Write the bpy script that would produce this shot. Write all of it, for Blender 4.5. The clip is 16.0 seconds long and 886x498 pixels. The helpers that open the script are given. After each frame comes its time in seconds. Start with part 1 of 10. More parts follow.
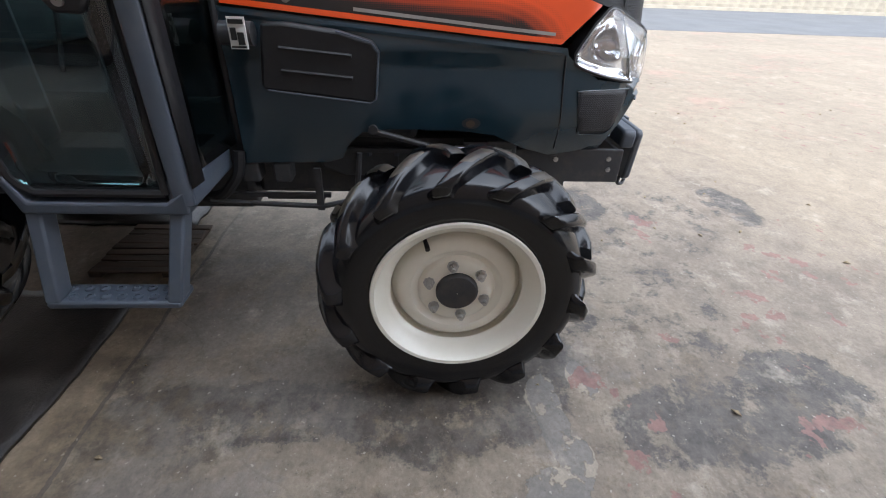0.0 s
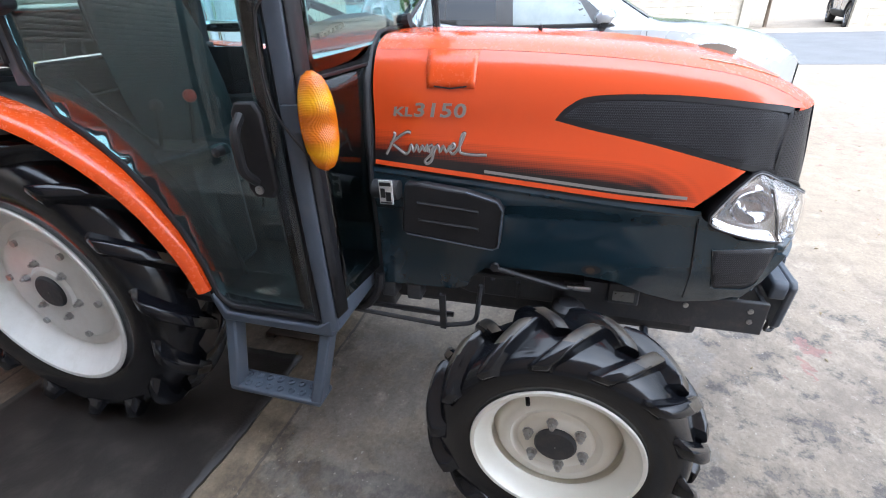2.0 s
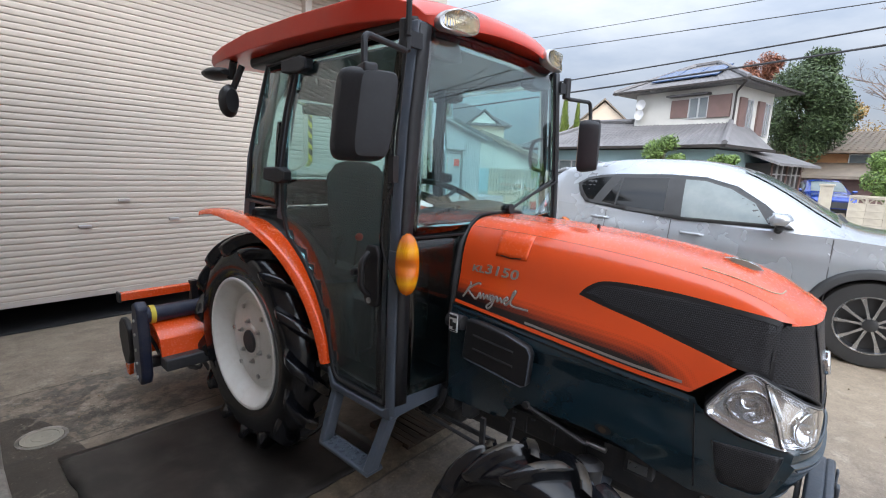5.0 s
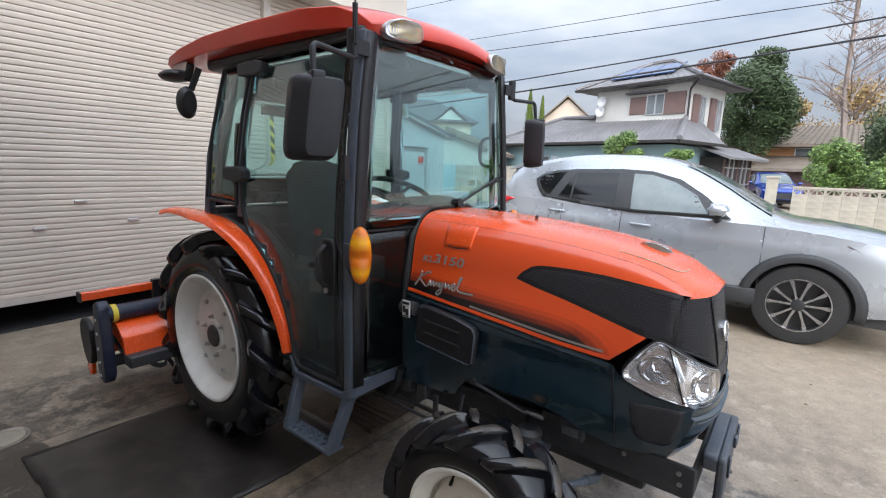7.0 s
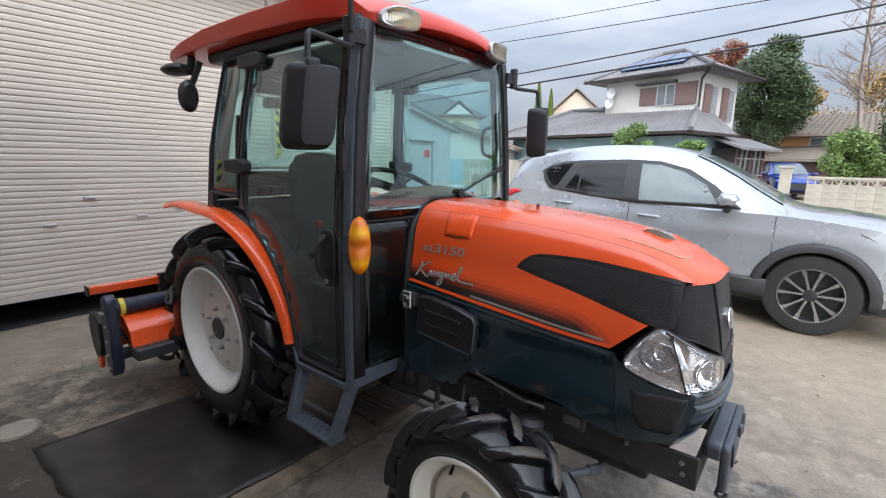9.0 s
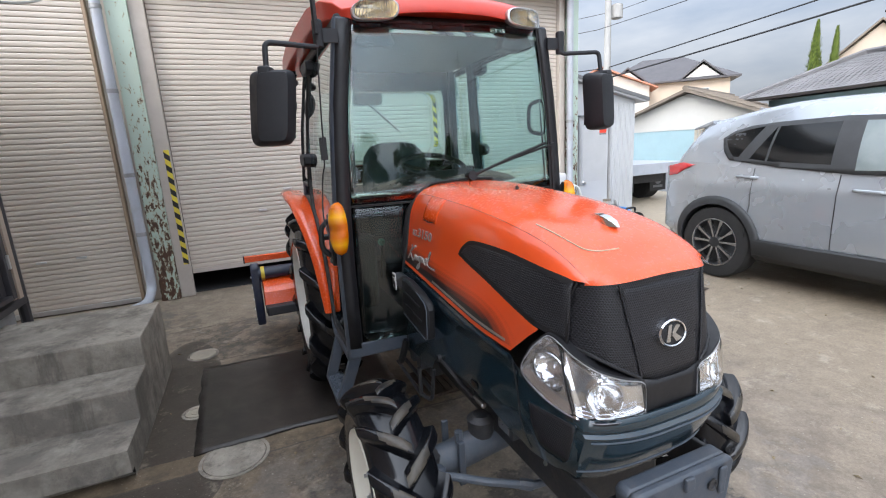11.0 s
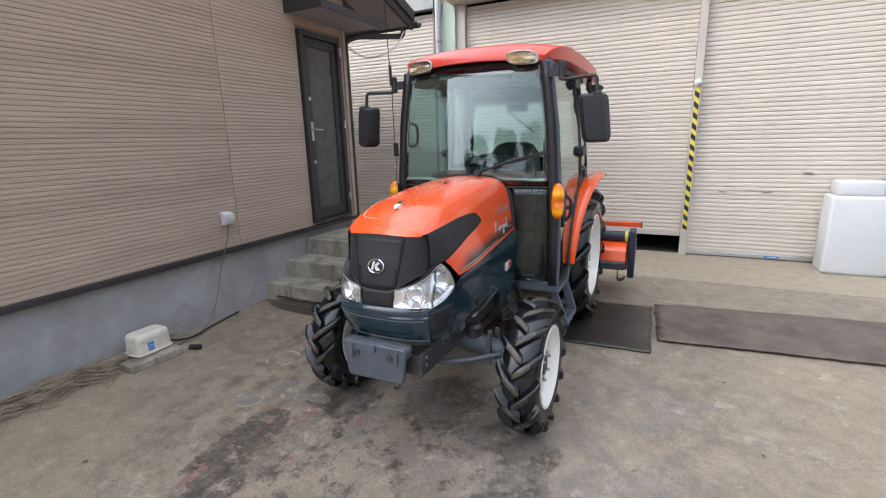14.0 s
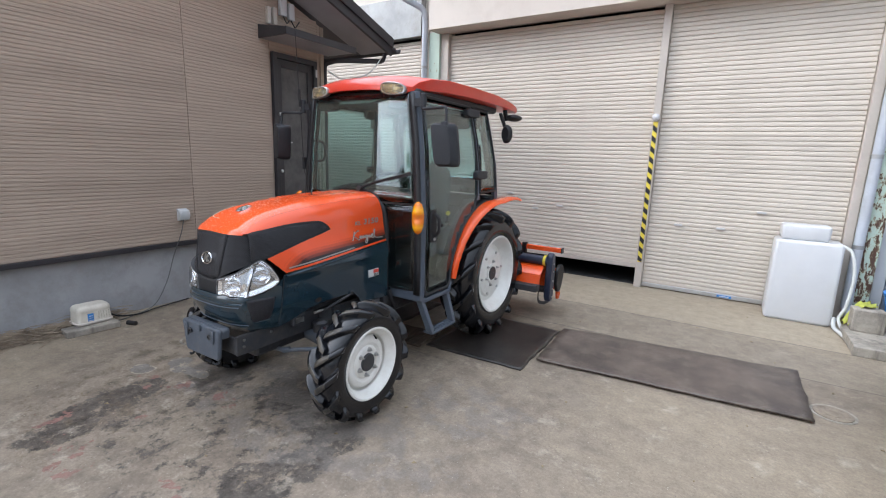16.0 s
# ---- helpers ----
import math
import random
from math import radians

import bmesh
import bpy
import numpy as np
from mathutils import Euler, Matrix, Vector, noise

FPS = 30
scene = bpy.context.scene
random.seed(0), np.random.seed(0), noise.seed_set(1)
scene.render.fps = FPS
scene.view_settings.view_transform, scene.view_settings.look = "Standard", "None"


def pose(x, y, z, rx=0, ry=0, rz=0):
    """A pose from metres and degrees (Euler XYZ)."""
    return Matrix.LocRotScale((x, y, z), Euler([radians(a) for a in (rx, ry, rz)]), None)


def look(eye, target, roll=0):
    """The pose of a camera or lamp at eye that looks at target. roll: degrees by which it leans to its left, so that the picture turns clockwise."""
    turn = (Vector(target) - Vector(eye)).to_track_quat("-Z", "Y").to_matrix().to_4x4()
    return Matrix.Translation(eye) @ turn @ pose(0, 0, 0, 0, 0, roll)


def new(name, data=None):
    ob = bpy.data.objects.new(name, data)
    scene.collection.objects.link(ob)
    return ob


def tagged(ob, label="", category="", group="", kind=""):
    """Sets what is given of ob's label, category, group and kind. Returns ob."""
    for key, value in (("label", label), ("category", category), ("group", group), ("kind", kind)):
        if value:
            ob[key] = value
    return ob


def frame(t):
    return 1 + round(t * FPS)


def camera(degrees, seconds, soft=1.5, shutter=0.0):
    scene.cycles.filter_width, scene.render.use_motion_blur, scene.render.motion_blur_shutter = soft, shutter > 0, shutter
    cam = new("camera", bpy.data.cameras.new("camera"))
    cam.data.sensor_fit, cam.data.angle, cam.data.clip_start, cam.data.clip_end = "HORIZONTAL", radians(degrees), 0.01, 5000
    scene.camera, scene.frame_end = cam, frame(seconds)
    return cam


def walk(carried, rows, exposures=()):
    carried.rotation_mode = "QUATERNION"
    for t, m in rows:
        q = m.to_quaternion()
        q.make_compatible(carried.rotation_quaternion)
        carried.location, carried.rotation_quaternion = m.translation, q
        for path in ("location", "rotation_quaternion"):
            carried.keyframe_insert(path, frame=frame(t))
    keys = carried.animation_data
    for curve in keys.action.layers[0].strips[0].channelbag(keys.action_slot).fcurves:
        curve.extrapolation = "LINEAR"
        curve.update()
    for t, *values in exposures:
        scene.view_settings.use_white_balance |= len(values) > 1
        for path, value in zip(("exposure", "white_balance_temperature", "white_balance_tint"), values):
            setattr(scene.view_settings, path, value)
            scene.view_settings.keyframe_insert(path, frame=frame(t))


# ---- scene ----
cam = camera(87.7, 16.0, soft=1.1)
PATH = [
    (0, (-1.581, 0.105, 1.067), (0.114, -0.013, 0.013), 2.3),
    (0.5, (-1.587, 0.122, 1.191), (0.035, 0.138, 0.021), -0.4),
    (1, (-1.58, 0.114, 1.289), (0.046, 0.271, 0.134), -1.7),
    (1.5, (-1.56, 0.074, 1.358), (0.108, 0.388, 0.301), -2.0),
    (2, (-1.483, 0.022, 1.391), (0.189, 0.538, 0.423), -2.5),
    (2.5, (-1.379, -0.033, 1.436), (0.235, 0.742, 0.546), -2.2),
    (3, (-1.334, -0.176, 1.431), (0.132, 1.034, 0.809), 0.6),
    (3.5, (-1.343, -0.314, 1.451), (-0.014, 1.109, 0.997), 1.1),
    (4, (-1.461, -0.415, 1.466), (-0.098, 1.001, 1.097), 1.6),
    (4.2, (-1.527, -0.436, 1.474), (-0.117, 0.937, 1.118), 2.5),
    (6.5, (-1.721, -0.694, 1.493), (-0.19, 0.545, 1.148), 2.0),
    (7, (-1.725, -0.695, 1.493), (-0.164, 0.503, 1.137), 1.8),
    (7.5, (-1.729, -0.696, 1.474), (-0.171, 0.489, 1.067), 1.7),
    (8, (-1.734, -0.709, 1.463), (-0.176, 0.474, 1.046), 1.8),
    (8.5, (-1.734, -0.709, 1.47), (-0.174, 0.483, 1.087), 1.7),
    (8.7, (-1.727, -0.707, 1.47), (-0.169, 0.489, 1.091), 1.6),
    (10.8, (-1.017, -1.217, 1.461), (-0.155, 0.539, 1.043), -3.5),
    (11, (-0.9, -1.306, 1.459), (-0.15, 0.496, 1.024), -3.3),
    (11.5, (-0.61, -1.542, 1.459), (-0.22, 0.35, 0.942), -4.0),
    (12, (-0.253, -1.675, 1.446), (-0.146, 0.25, 0.915), -3.6),
    (12.5, (0.08, -1.856, 1.46), (-0.087, 0.061, 0.914), -3.8),
    (13, (0.426, -2.015, 1.501), (0.009, -0.124, 1.0), -3.7),
    (13.5, (0.804, -2.086, 1.511), (0.151, -0.255, 1.042), -2.8),
    (14, (1.149, -2.234, 1.536), (0.303, -0.482, 1.074), -1.6),
    (14.5, (1.506, -2.234, 1.516), (0.626, -0.493, 1.075), 0.3),
    (15, (1.877, -2.178, 1.522), (0.954, -0.469, 1.044), 1.3),
    (15.5, (2.163, -2.098, 1.548), (1.167, -0.428, 1.078), 1.5),
    (16, (2.34, -1.926, 1.552), (1.301, -0.261, 1.164), 1.9),
]
EXPOSURES = [(0, 0.48, 6450, 10), (1, 0.68, 6300, 10), (2, 0.92, 6100, 10), (2.6, 0.96, 6050, 10), (3.2, 0.78, 6200, 10), (3.6, 0.52, 6350, 10), (4, 0.26, 6450, 10), (6.5, 0.1, 6500, 10), (8.7, 0.1, 6500, 10), (11, 0.18, 6550, 10), (11.6, 0.17, 6700, 10), (12.1, 0.13, 6900, 11), (13, 0.13, 6850, 11), (14.2, 0.12, 6600, 10), (16, 0.06, 6400, 10)]
walk(cam, [(t, look(eye, target, roll)) for t, eye, target, roll in PATH], exposures=EXPOSURES)

# ---- light ----
world = bpy.data.worlds.new("world")
scene.world = world
world.use_nodes = True
wn = world.node_tree
SUN_EL, SUN_AZ = radians(33), radians(238)
sky = wn.nodes.new("ShaderNodeTexSky")
sky.sky_type = "NISHITA"
sky.sun_disc = False
sky.sun_elevation, sky.sun_rotation = SUN_EL, SUN_AZ
sky.air_density, sky.dust_density, sky.ozone_density = 1.0, 3.0, 1.0
cloud_co = wn.nodes.new("ShaderNodeTexCoord")
cloud_map = wn.nodes.new("ShaderNodeMapping")
cloud_map.inputs["Scale"].default_value = (1.6, 1.6, 5.0)
cloud = wn.nodes.new("ShaderNodeTexNoise")
cloud.inputs["Scale"].default_value, cloud.inputs["Detail"].default_value, cloud.inputs["Roughness"].default_value = 1.7, 8, 0.55
cloud_ramp = wn.nodes.new("ShaderNodeValToRGB")
cloud_ramp.color_ramp.elements[0].position, cloud_ramp.color_ramp.elements[0].color = 0.30, (4.4, 5.25, 6.7, 1)
cloud_ramp.color_ramp.elements[1].position, cloud_ramp.color_ramp.elements[1].color = 0.68, (8.4, 8.85, 9.6, 1)
cloud_mix = wn.nodes.new("ShaderNodeMix")
cloud_mix.data_type = "RGBA"
cloud_mix.inputs["Factor"].default_value = 0.86
wn.links.new(cloud_co.outputs["Generated"], cloud_map.inputs["Vector"])
wn.links.new(cloud_map.outputs["Vector"], cloud.inputs["Vector"])
wn.links.new(cloud.outputs["Fac"], cloud_ramp.inputs["Fac"])
wn.links.new(sky.outputs["Color"], cloud_mix.inputs[6])
wn.links.new(cloud_ramp.outputs["Color"], cloud_mix.inputs[7])
# thin overcast: dim towards the horizon, bright overhead and round the veiled sun
sky_dir = wn.nodes.new("ShaderNodeVectorMath")
sky_dir.operation = "NORMALIZE"
wn.links.new(cloud_co.outputs["Generated"], sky_dir.inputs[0])
sky_sep = wn.nodes.new("ShaderNodeSeparateXYZ")
wn.links.new(sky_dir.outputs[0], sky_sep.inputs[0])
toward = wn.nodes.new("ShaderNodeVectorMath")
toward.operation = "DOT_PRODUCT"
toward.inputs[1].default_value = (math.sin(SUN_AZ) * math.cos(SUN_EL), math.cos(SUN_AZ) * math.cos(SUN_EL), math.sin(SUN_EL))
wn.links.new(sky_dir.outputs[0], toward.inputs[0])


def wmath(op, a, b, clamp=False):
    n = wn.nodes.new("ShaderNodeMath")
    n.operation, n.use_clamp = op, clamp
    for socket, value in zip(n.inputs, (a, b)):
        if isinstance(value, bpy.types.NodeSocket):
            wn.links.new(value, socket)
        else:
            socket.default_value = value
    return n.outputs[0]


rise = wmath("ADD", wmath("MULTIPLY", wmath("MAXIMUM", sky_sep.outputs["Z"], 0.0), 2.3), 0.46)
halo = wmath("MULTIPLY", wmath("POWER", wmath("MAXIMUM", toward.outputs["Value"], 0.0), 2.5), 4.4)
dome = wn.nodes.new("ShaderNodeVectorMath")
dome.operation = "SCALE"
wn.links.new(cloud_mix.outputs[2], dome.inputs[0])
wn.links.new(wmath("ADD", rise, halo), dome.inputs["Scale"])
wn.links.new(dome.outputs[0], wn.nodes["Background"].inputs["Color"])
wn.nodes["Background"].inputs["Strength"].default_value = 0.112

sun = new("sun", bpy.data.lights.new("sun", "SUN"))
sun.data.energy, sun.data.angle, sun.data.color = 0.8, radians(12), (1.0, 0.93, 0.83)
sun.matrix_world = look((30 * math.sin(SUN_AZ) * math.cos(SUN_EL), 30 * math.cos(SUN_AZ) * math.cos(SUN_EL), 30 * math.sin(SUN_EL)), (0, 0, 0))


# ---- materials ----
def ramp(nt, fac, stops):
    r = nt.nodes.new("ShaderNodeValToRGB")
    while len(r.color_ramp.elements) < len(stops):
        r.color_ramp.elements.new(0.5)
    for e, (p, c) in zip(r.color_ramp.elements, stops):
        e.position, e.color = p, (*c, 1) if len(c) == 3 else c
    nt.links.new(fac, r.inputs["Fac"])
    return r.outputs["Color"]


def mixed(nt, fac, a, b):
    m = nt.nodes.new("ShaderNodeMix")
    m.data_type = "RGBA"
    for socket, value in ((m.inputs["Factor"], fac), (m.inputs[6], a), (m.inputs[7], b)):
        if isinstance(value, bpy.types.NodeSocket):
            nt.links.new(value, socket)
        else:
            socket.default_value = value if isinstance(value, float) else (*value, 1)
    return m.outputs[2]


def maths(nt, op, a, b=0.0, clamp=False):
    m = nt.nodes.new("ShaderNodeMath")
    m.operation, m.use_clamp = op, clamp
    for socket, value in zip(m.inputs, (a, b)):
        if isinstance(value, bpy.types.NodeSocket):
            nt.links.new(value, socket)
        else:
            socket.default_value = value
    return m.outputs[0]


def noise_tex(nt, co, scale, detail=4.0, rough=0.55, stretch=None):
    if stretch:
        m = nt.nodes.new("ShaderNodeMapping")
        m.inputs["Scale"].default_value = stretch
        nt.links.new(co, m.inputs["Vector"])
        co = m.outputs["Vector"]
    n = nt.nodes.new("ShaderNodeTexNoise")
    n.inputs["Scale"].default_value, n.inputs["Detail"].default_value, n.inputs["Roughness"].default_value = scale, detail, rough
    nt.links.new(co, n.inputs["Vector"])
    return n.outputs["Fac"]


def bare(name):
    m = bpy.data.materials.new(name)
    m.use_nodes = True
    nt = m.node_tree
    co = nt.nodes.new("ShaderNodeTexCoord").outputs["Object"]
    return m, nt, nt.nodes["Principled BSDF"], co


def surf(name, col, col2=None, rough=0.5, metal=0.0, scale=6.0, fine=90.0, bump=0.1, depth=0.002, coat=0.0, vary=0.0, stretch=None, dust=None, spec=0.5):
    """A painted, cast or moulded surface: two tones in patches, fine grain in gloss and relief, and a thin film of dust."""
    m, nt, b, co = bare(name)
    col2 = col2 or tuple(c * 0.82 for c in col)
    big = noise_tex(nt, co, scale, 5, 0.6, stretch)
    small = noise_tex(nt, co, fine, 3, 0.6, stretch)
    colour = mixed(nt, ramp(nt, big, [(0.35, (0, 0, 0)), (0.68, (1, 1, 1))]), col, col2)
    if dust:
        colour = mixed(nt, maths(nt, "MULTIPLY", ramp(nt, noise_tex(nt, co, scale * 2.3, 6, 0.7), [(0.48, (0, 0, 0)), (0.75, (1, 1, 1))]), dust[1]), colour, dust[0])
    if vary:
        info = nt.nodes.new("ShaderNodeObjectInfo")
        hsv = nt.nodes.new("ShaderNodeHueSaturation")
        nt.links.new(maths(nt, "ADD", maths(nt, "MULTIPLY", info.outputs["Random"], vary), 1 - vary / 2), hsv.inputs["Value"])
        nt.links.new(colour, hsv.inputs["Color"])
        colour = hsv.outputs["Color"]
    nt.links.new(colour, b.inputs["Base Color"])
    nt.links.new(maths(nt, "ADD", maths(nt, "MULTIPLY", small, 0.16), rough - 0.08, True), b.inputs["Roughness"])
    b.inputs["Metallic"].default_value = metal
    b.inputs["Coat Weight"].default_value, b.inputs["Coat Roughness"].default_value = coat, 0.06
    b.inputs["Specular IOR Level"].default_value = spec
    if bump:
        bp = nt.nodes.new("ShaderNodeBump")
        bp.inputs["Strength"].default_value, bp.inputs["Distance"].default_value = bump, depth
        nt.links.new(small, bp.inputs["Height"])
        nt.links.new(bp.outputs["Normal"], b.inputs["Normal"])
    return m


def glass(name, tint, rough=0.0, ior=1.45):
    m, nt, b, co = bare(name)
    b.inputs["Base Color"].default_value = (*tint, 1)
    b.inputs["Transmission Weight"].default_value, b.inputs["IOR"].default_value = 1.0, ior
    b.inputs["Roughness"].default_value = rough
    return m


M = {}
M["orange"] = surf("orange_paint", (0.86, 0.096, 0.012), (0.80, 0.082, 0.010), 0.26, coat=0.5, scale=3, bump=0.02, dust=((0.62, 0.30, 0.20), 0.10))
M["red_roof"] = surf("red_roof_paint", (0.66, 0.045, 0.020), (0.60, 0.04, 0.018), 0.34, coat=0.4, scale=3, bump=0.03, dust=((0.45, 0.18, 0.14), 0.12))
M["teal"] = surf("dark_teal_paint", (0.010, 0.026, 0.038), (0.012, 0.030, 0.043), 0.20, coat=0.7, scale=3, bump=0.02, dust=((0.06, 0.07, 0.07), 0.10))
M["frame_grey"] = surf("blue_grey_frame_paint", (0.070, 0.085, 0.110), (0.060, 0.075, 0.098), 0.45, scale=5, bump=0.05, dust=((0.16, 0.15, 0.14), 0.2))
M["cast"] = surf("grey_cast_paint", (0.070, 0.084, 0.106), (0.052, 0.063, 0.080), 0.5, scale=7, bump=0.25, depth=0.003, dust=((0.16, 0.14, 0.12), 0.35))
M["rust"] = surf("red_brown_rust", (0.20, 0.055, 0.035), (0.10, 0.03, 0.02), 0.8, scale=20, bump=0.3)
M["chassis"] = surf("dark_chassis_paint", (0.026, 0.028, 0.033), (0.034, 0.034, 0.037), 0.5, scale=9, bump=0.3, depth=0.003, dust=((0.11, 0.09, 0.07), 0.4))
M["underside"] = surf("grey_casting_paint", (0.050, 0.054, 0.060), (0.036, 0.038, 0.042), 0.5, scale=9, bump=0.3, depth=0.003, dust=((0.12, 0.105, 0.09), 0.35))
M["black"] = surf("black_plastic", (0.008, 0.008, 0.010), (0.011, 0.011, 0.013), 0.5, scale=9, bump=0.12, depth=0.001, dust=((0.07, 0.065, 0.06), 0.12))
M["mirror_shell"] = surf("grey_black_plastic", (0.013, 0.014, 0.018), (0.018, 0.019, 0.023), 0.55, scale=8, bump=0.1, depth=0.001)
M["rubber"] = surf("tyre_rubber", (0.0045, 0.005, 0.0065), (0.007, 0.0075, 0.010), 0.17, scale=8, fine=24, bump=0.05, depth=0.002, dust=((0.030, 0.027, 0.023), 0.04), spec=0.5)
M["lug_worn"] = surf("worn_lug_rubber", (0.012, 0.012, 0.012), (0.085, 0.070, 0.052), 0.42, scale=13, bump=0.3)
M["cream"] = surf("cream_rim_paint", (0.84, 0.81, 0.72), (0.80, 0.765, 0.67), 0.33, scale=9, bump=0.03, coat=0.3, dust=((0.45, 0.38, 0.28), 0.07))
M["white_rim"] = surf("white_rim_paint", (0.78, 0.77, 0.73), (0.70, 0.69, 0.65), 0.35, scale=7, bump=0.03, coat=0.2, dust=((0.40, 0.33, 0.25), 0.2))
M["steel"] = surf("bright_steel", (0.55, 0.55, 0.54), (0.42, 0.42, 0.42), 0.3, 1.0, scale=20, bump=0.1)
M["chrome"] = surf("chrome_plating", (0.86, 0.86, 0.87), (0.80, 0.80, 0.82), 0.10, 1.0, scale=12, bump=0.0)
M["lamp_reflector"] = surf("bright_reflector", (0.80, 0.80, 0.81), (0.72, 0.72, 0.74), 0.17, 1.0, scale=12, bump=0.0)
M["lamp_shell"] = surf("lamp_shell", (0.35, 0.35, 0.36), (0.30, 0.30, 0.31), 0.3, scale=12, bump=0.0)
M["silver_print"] = surf("silver_lettering", (0.34, 0.32, 0.30), (0.29, 0.275, 0.26), 0.42, 0.35, bump=0.0)
M["white_label"] = surf("white_label", (0.75, 0.75, 0.73), None, 0.5, bump=0.0)
M["black_label"] = surf("black_label_ink", (0.015, 0.015, 0.015), None, 0.5, bump=0.0)
M["red_label"] = surf("red_label", (0.70, 0.06, 0.03), None, 0.5, bump=0.0)
M["yellow"] = surf("yellow_paint", (0.75, 0.60, 0.06), (0.66, 0.52, 0.06), 0.5, bump=0.1)
M["dark_blue"] = surf("dark_blue_paint", (0.014, 0.020, 0.045), (0.02, 0.026, 0.05), 0.4, scale=6, bump=0.1, dust=((0.12, 0.1, 0.08), 0.25))
M["seat"] = surf("grey_seat_fabric", (0.050, 0.064, 0.068), (0.075, 0.090, 0.094), 0.9, scale=12, fine=300, bump=0.4)
M["cab_glass"] = glass("green_tinted_glass", (0.69, 0.90, 0.89), ior=1.85)
M["dark_glass"] = glass("dark_tinted_glass", (0.56, 0.78, 0.79), ior=1.66)
# tinted far beyond the other panes so the cab behind reads dark
M["extra_dark_glass"] = glass("extra_dark_lower_glass", (0.24, 0.36, 0.37), ior=1.5)
M["clear_lens"] = glass("clear_lens", (0.97, 0.98, 0.99))


def ribbed_lens():
    m = glass("ribbed_clear_lens", (0.97, 0.90, 0.74))
    nt = m.node_tree
    co = nt.nodes.new("ShaderNodeTexCoord").outputs["Object"]
    sep = nt.nodes.new("ShaderNodeSeparateXYZ")
    nt.links.new(co, sep.inputs[0])
    bp = nt.nodes.new("ShaderNodeBump")
    bp.inputs["Strength"].default_value, bp.inputs["Distance"].default_value = 0.8, 0.004
    nt.links.new(maths(nt, "SINE", maths(nt, "MULTIPLY", sep.outputs["X"], 620.0)), bp.inputs["Height"])
    nt.links.new(bp.outputs["Normal"], nt.nodes["Principled BSDF"].inputs["Normal"])
    return m


M["ribbed_lens"] = ribbed_lens()
M["warm_chrome"] = surf("warm_reflector", (0.80, 0.68, 0.48), (0.74, 0.61, 0.42), 0.16, 1.0, scale=12, bump=0.0)
M["car_glass"] = glass("car_glass", (0.55, 0.62, 0.62))
# opaque: reflected sky and the view through are put into the colour
M["car_screen"] = surf("opaque_pale_car_glass", (0.175, 0.205, 0.205), (0.10, 0.13, 0.135), 0.05, scale=2.2, fine=2, bump=0.0, spec=0.45, coat=0.15)
M["privacy"] = surf("privacy_glass", (0.006, 0.007, 0.008), None, 0.09, fine=2, bump=0.0, spec=0.4)


def amber_material():
    """Amber lens, ribbed all over; two bulbs' glow is painted on as yellower spots."""
    m, nt, b, co = bare("amber_lens")
    sep = nt.nodes.new("ShaderNodeSeparateXYZ")
    nt.links.new(co, sep.inputs[0])
    z = sep.outputs["Z"]
    near = None
    for at, h in ((1.205, 0.034), (1.090, 0.030)):
        d = maths(nt, "SUBTRACT", 1.0, maths(nt, "DIVIDE", maths(nt, "ABSOLUTE", maths(nt, "SUBTRACT", z, at)), h), True)
        near = d if near is None else maths(nt, "ADD", near, d)
    nt.links.new(mixed(nt, near, (0.72, 0.17, 0.001), (0.98, 0.46, 0.004)), b.inputs["Base Color"])
    ribs = maths(nt, "ADD", maths(nt, "SINE", maths(nt, "MULTIPLY", z, 1900.0)), maths(nt, "SINE", maths(nt, "MULTIPLY", sep.outputs["X"], 1900.0)))
    bp = nt.nodes.new("ShaderNodeBump")
    bp.inputs["Strength"].default_value, bp.inputs["Distance"].default_value = 0.30, 0.0015
    nt.links.new(ribs, bp.inputs["Height"])
    nt.links.new(bp.outputs["Normal"], b.inputs["Normal"])
    b.inputs["Roughness"].default_value = 0.16
    b.inputs["Subsurface Weight"].default_value, b.inputs["Subsurface Scale"].default_value = 0.12, 0.02
    b.inputs["Coat Weight"].default_value, b.inputs["Coat Roughness"].default_value = 0.3, 0.04
    return m


M["amber"] = amber_material()


def mesh_material(name, axis):
    """Black sheet punched with small round holes, laid out along one axis and the height."""
    m, nt, b, co = bare(name)
    sep, put = nt.nodes.new("ShaderNodeSeparateXYZ"), nt.nodes.new("ShaderNodeCombineXYZ")
    nt.links.new(co, sep.inputs[0])
    nt.links.new(maths(nt, "ADD", sep.outputs[axis], maths(nt, "MULTIPLY", sep.outputs["Z"], 0.5)), put.inputs[0])
    nt.links.new(maths(nt, "MULTIPLY", sep.outputs["Z"], 0.9), put.inputs[1])
    v = nt.nodes.new("ShaderNodeTexVoronoi")
    v.voronoi_dimensions = "2D"
    v.inputs["Scale"].default_value, v.inputs["Randomness"].default_value = 185.0, 0.0
    nt.links.new(put.outputs[0], v.inputs["Vector"])
    hole = ramp(nt, v.outputs["Distance"], [(0.30, (0, 0, 0)), (0.40, (1, 1, 1))])
    nt.links.new(mixed(nt, hole, (0.001, 0.001, 0.002), (0.026, 0.026, 0.032)), b.inputs["Base Color"])
    bp = nt.nodes.new("ShaderNodeBump")
    bp.inputs["Strength"].default_value, bp.inputs["Distance"].default_value = 0.9, 0.002
    nt.links.new(hole, bp.inputs["Height"])
    nt.links.new(bp.outputs["Normal"], b.inputs["Normal"])
    b.inputs["Roughness"].default_value = 0.42
    return m


M["mesh"] = mesh_material("perforated_side_sheet", "Y")
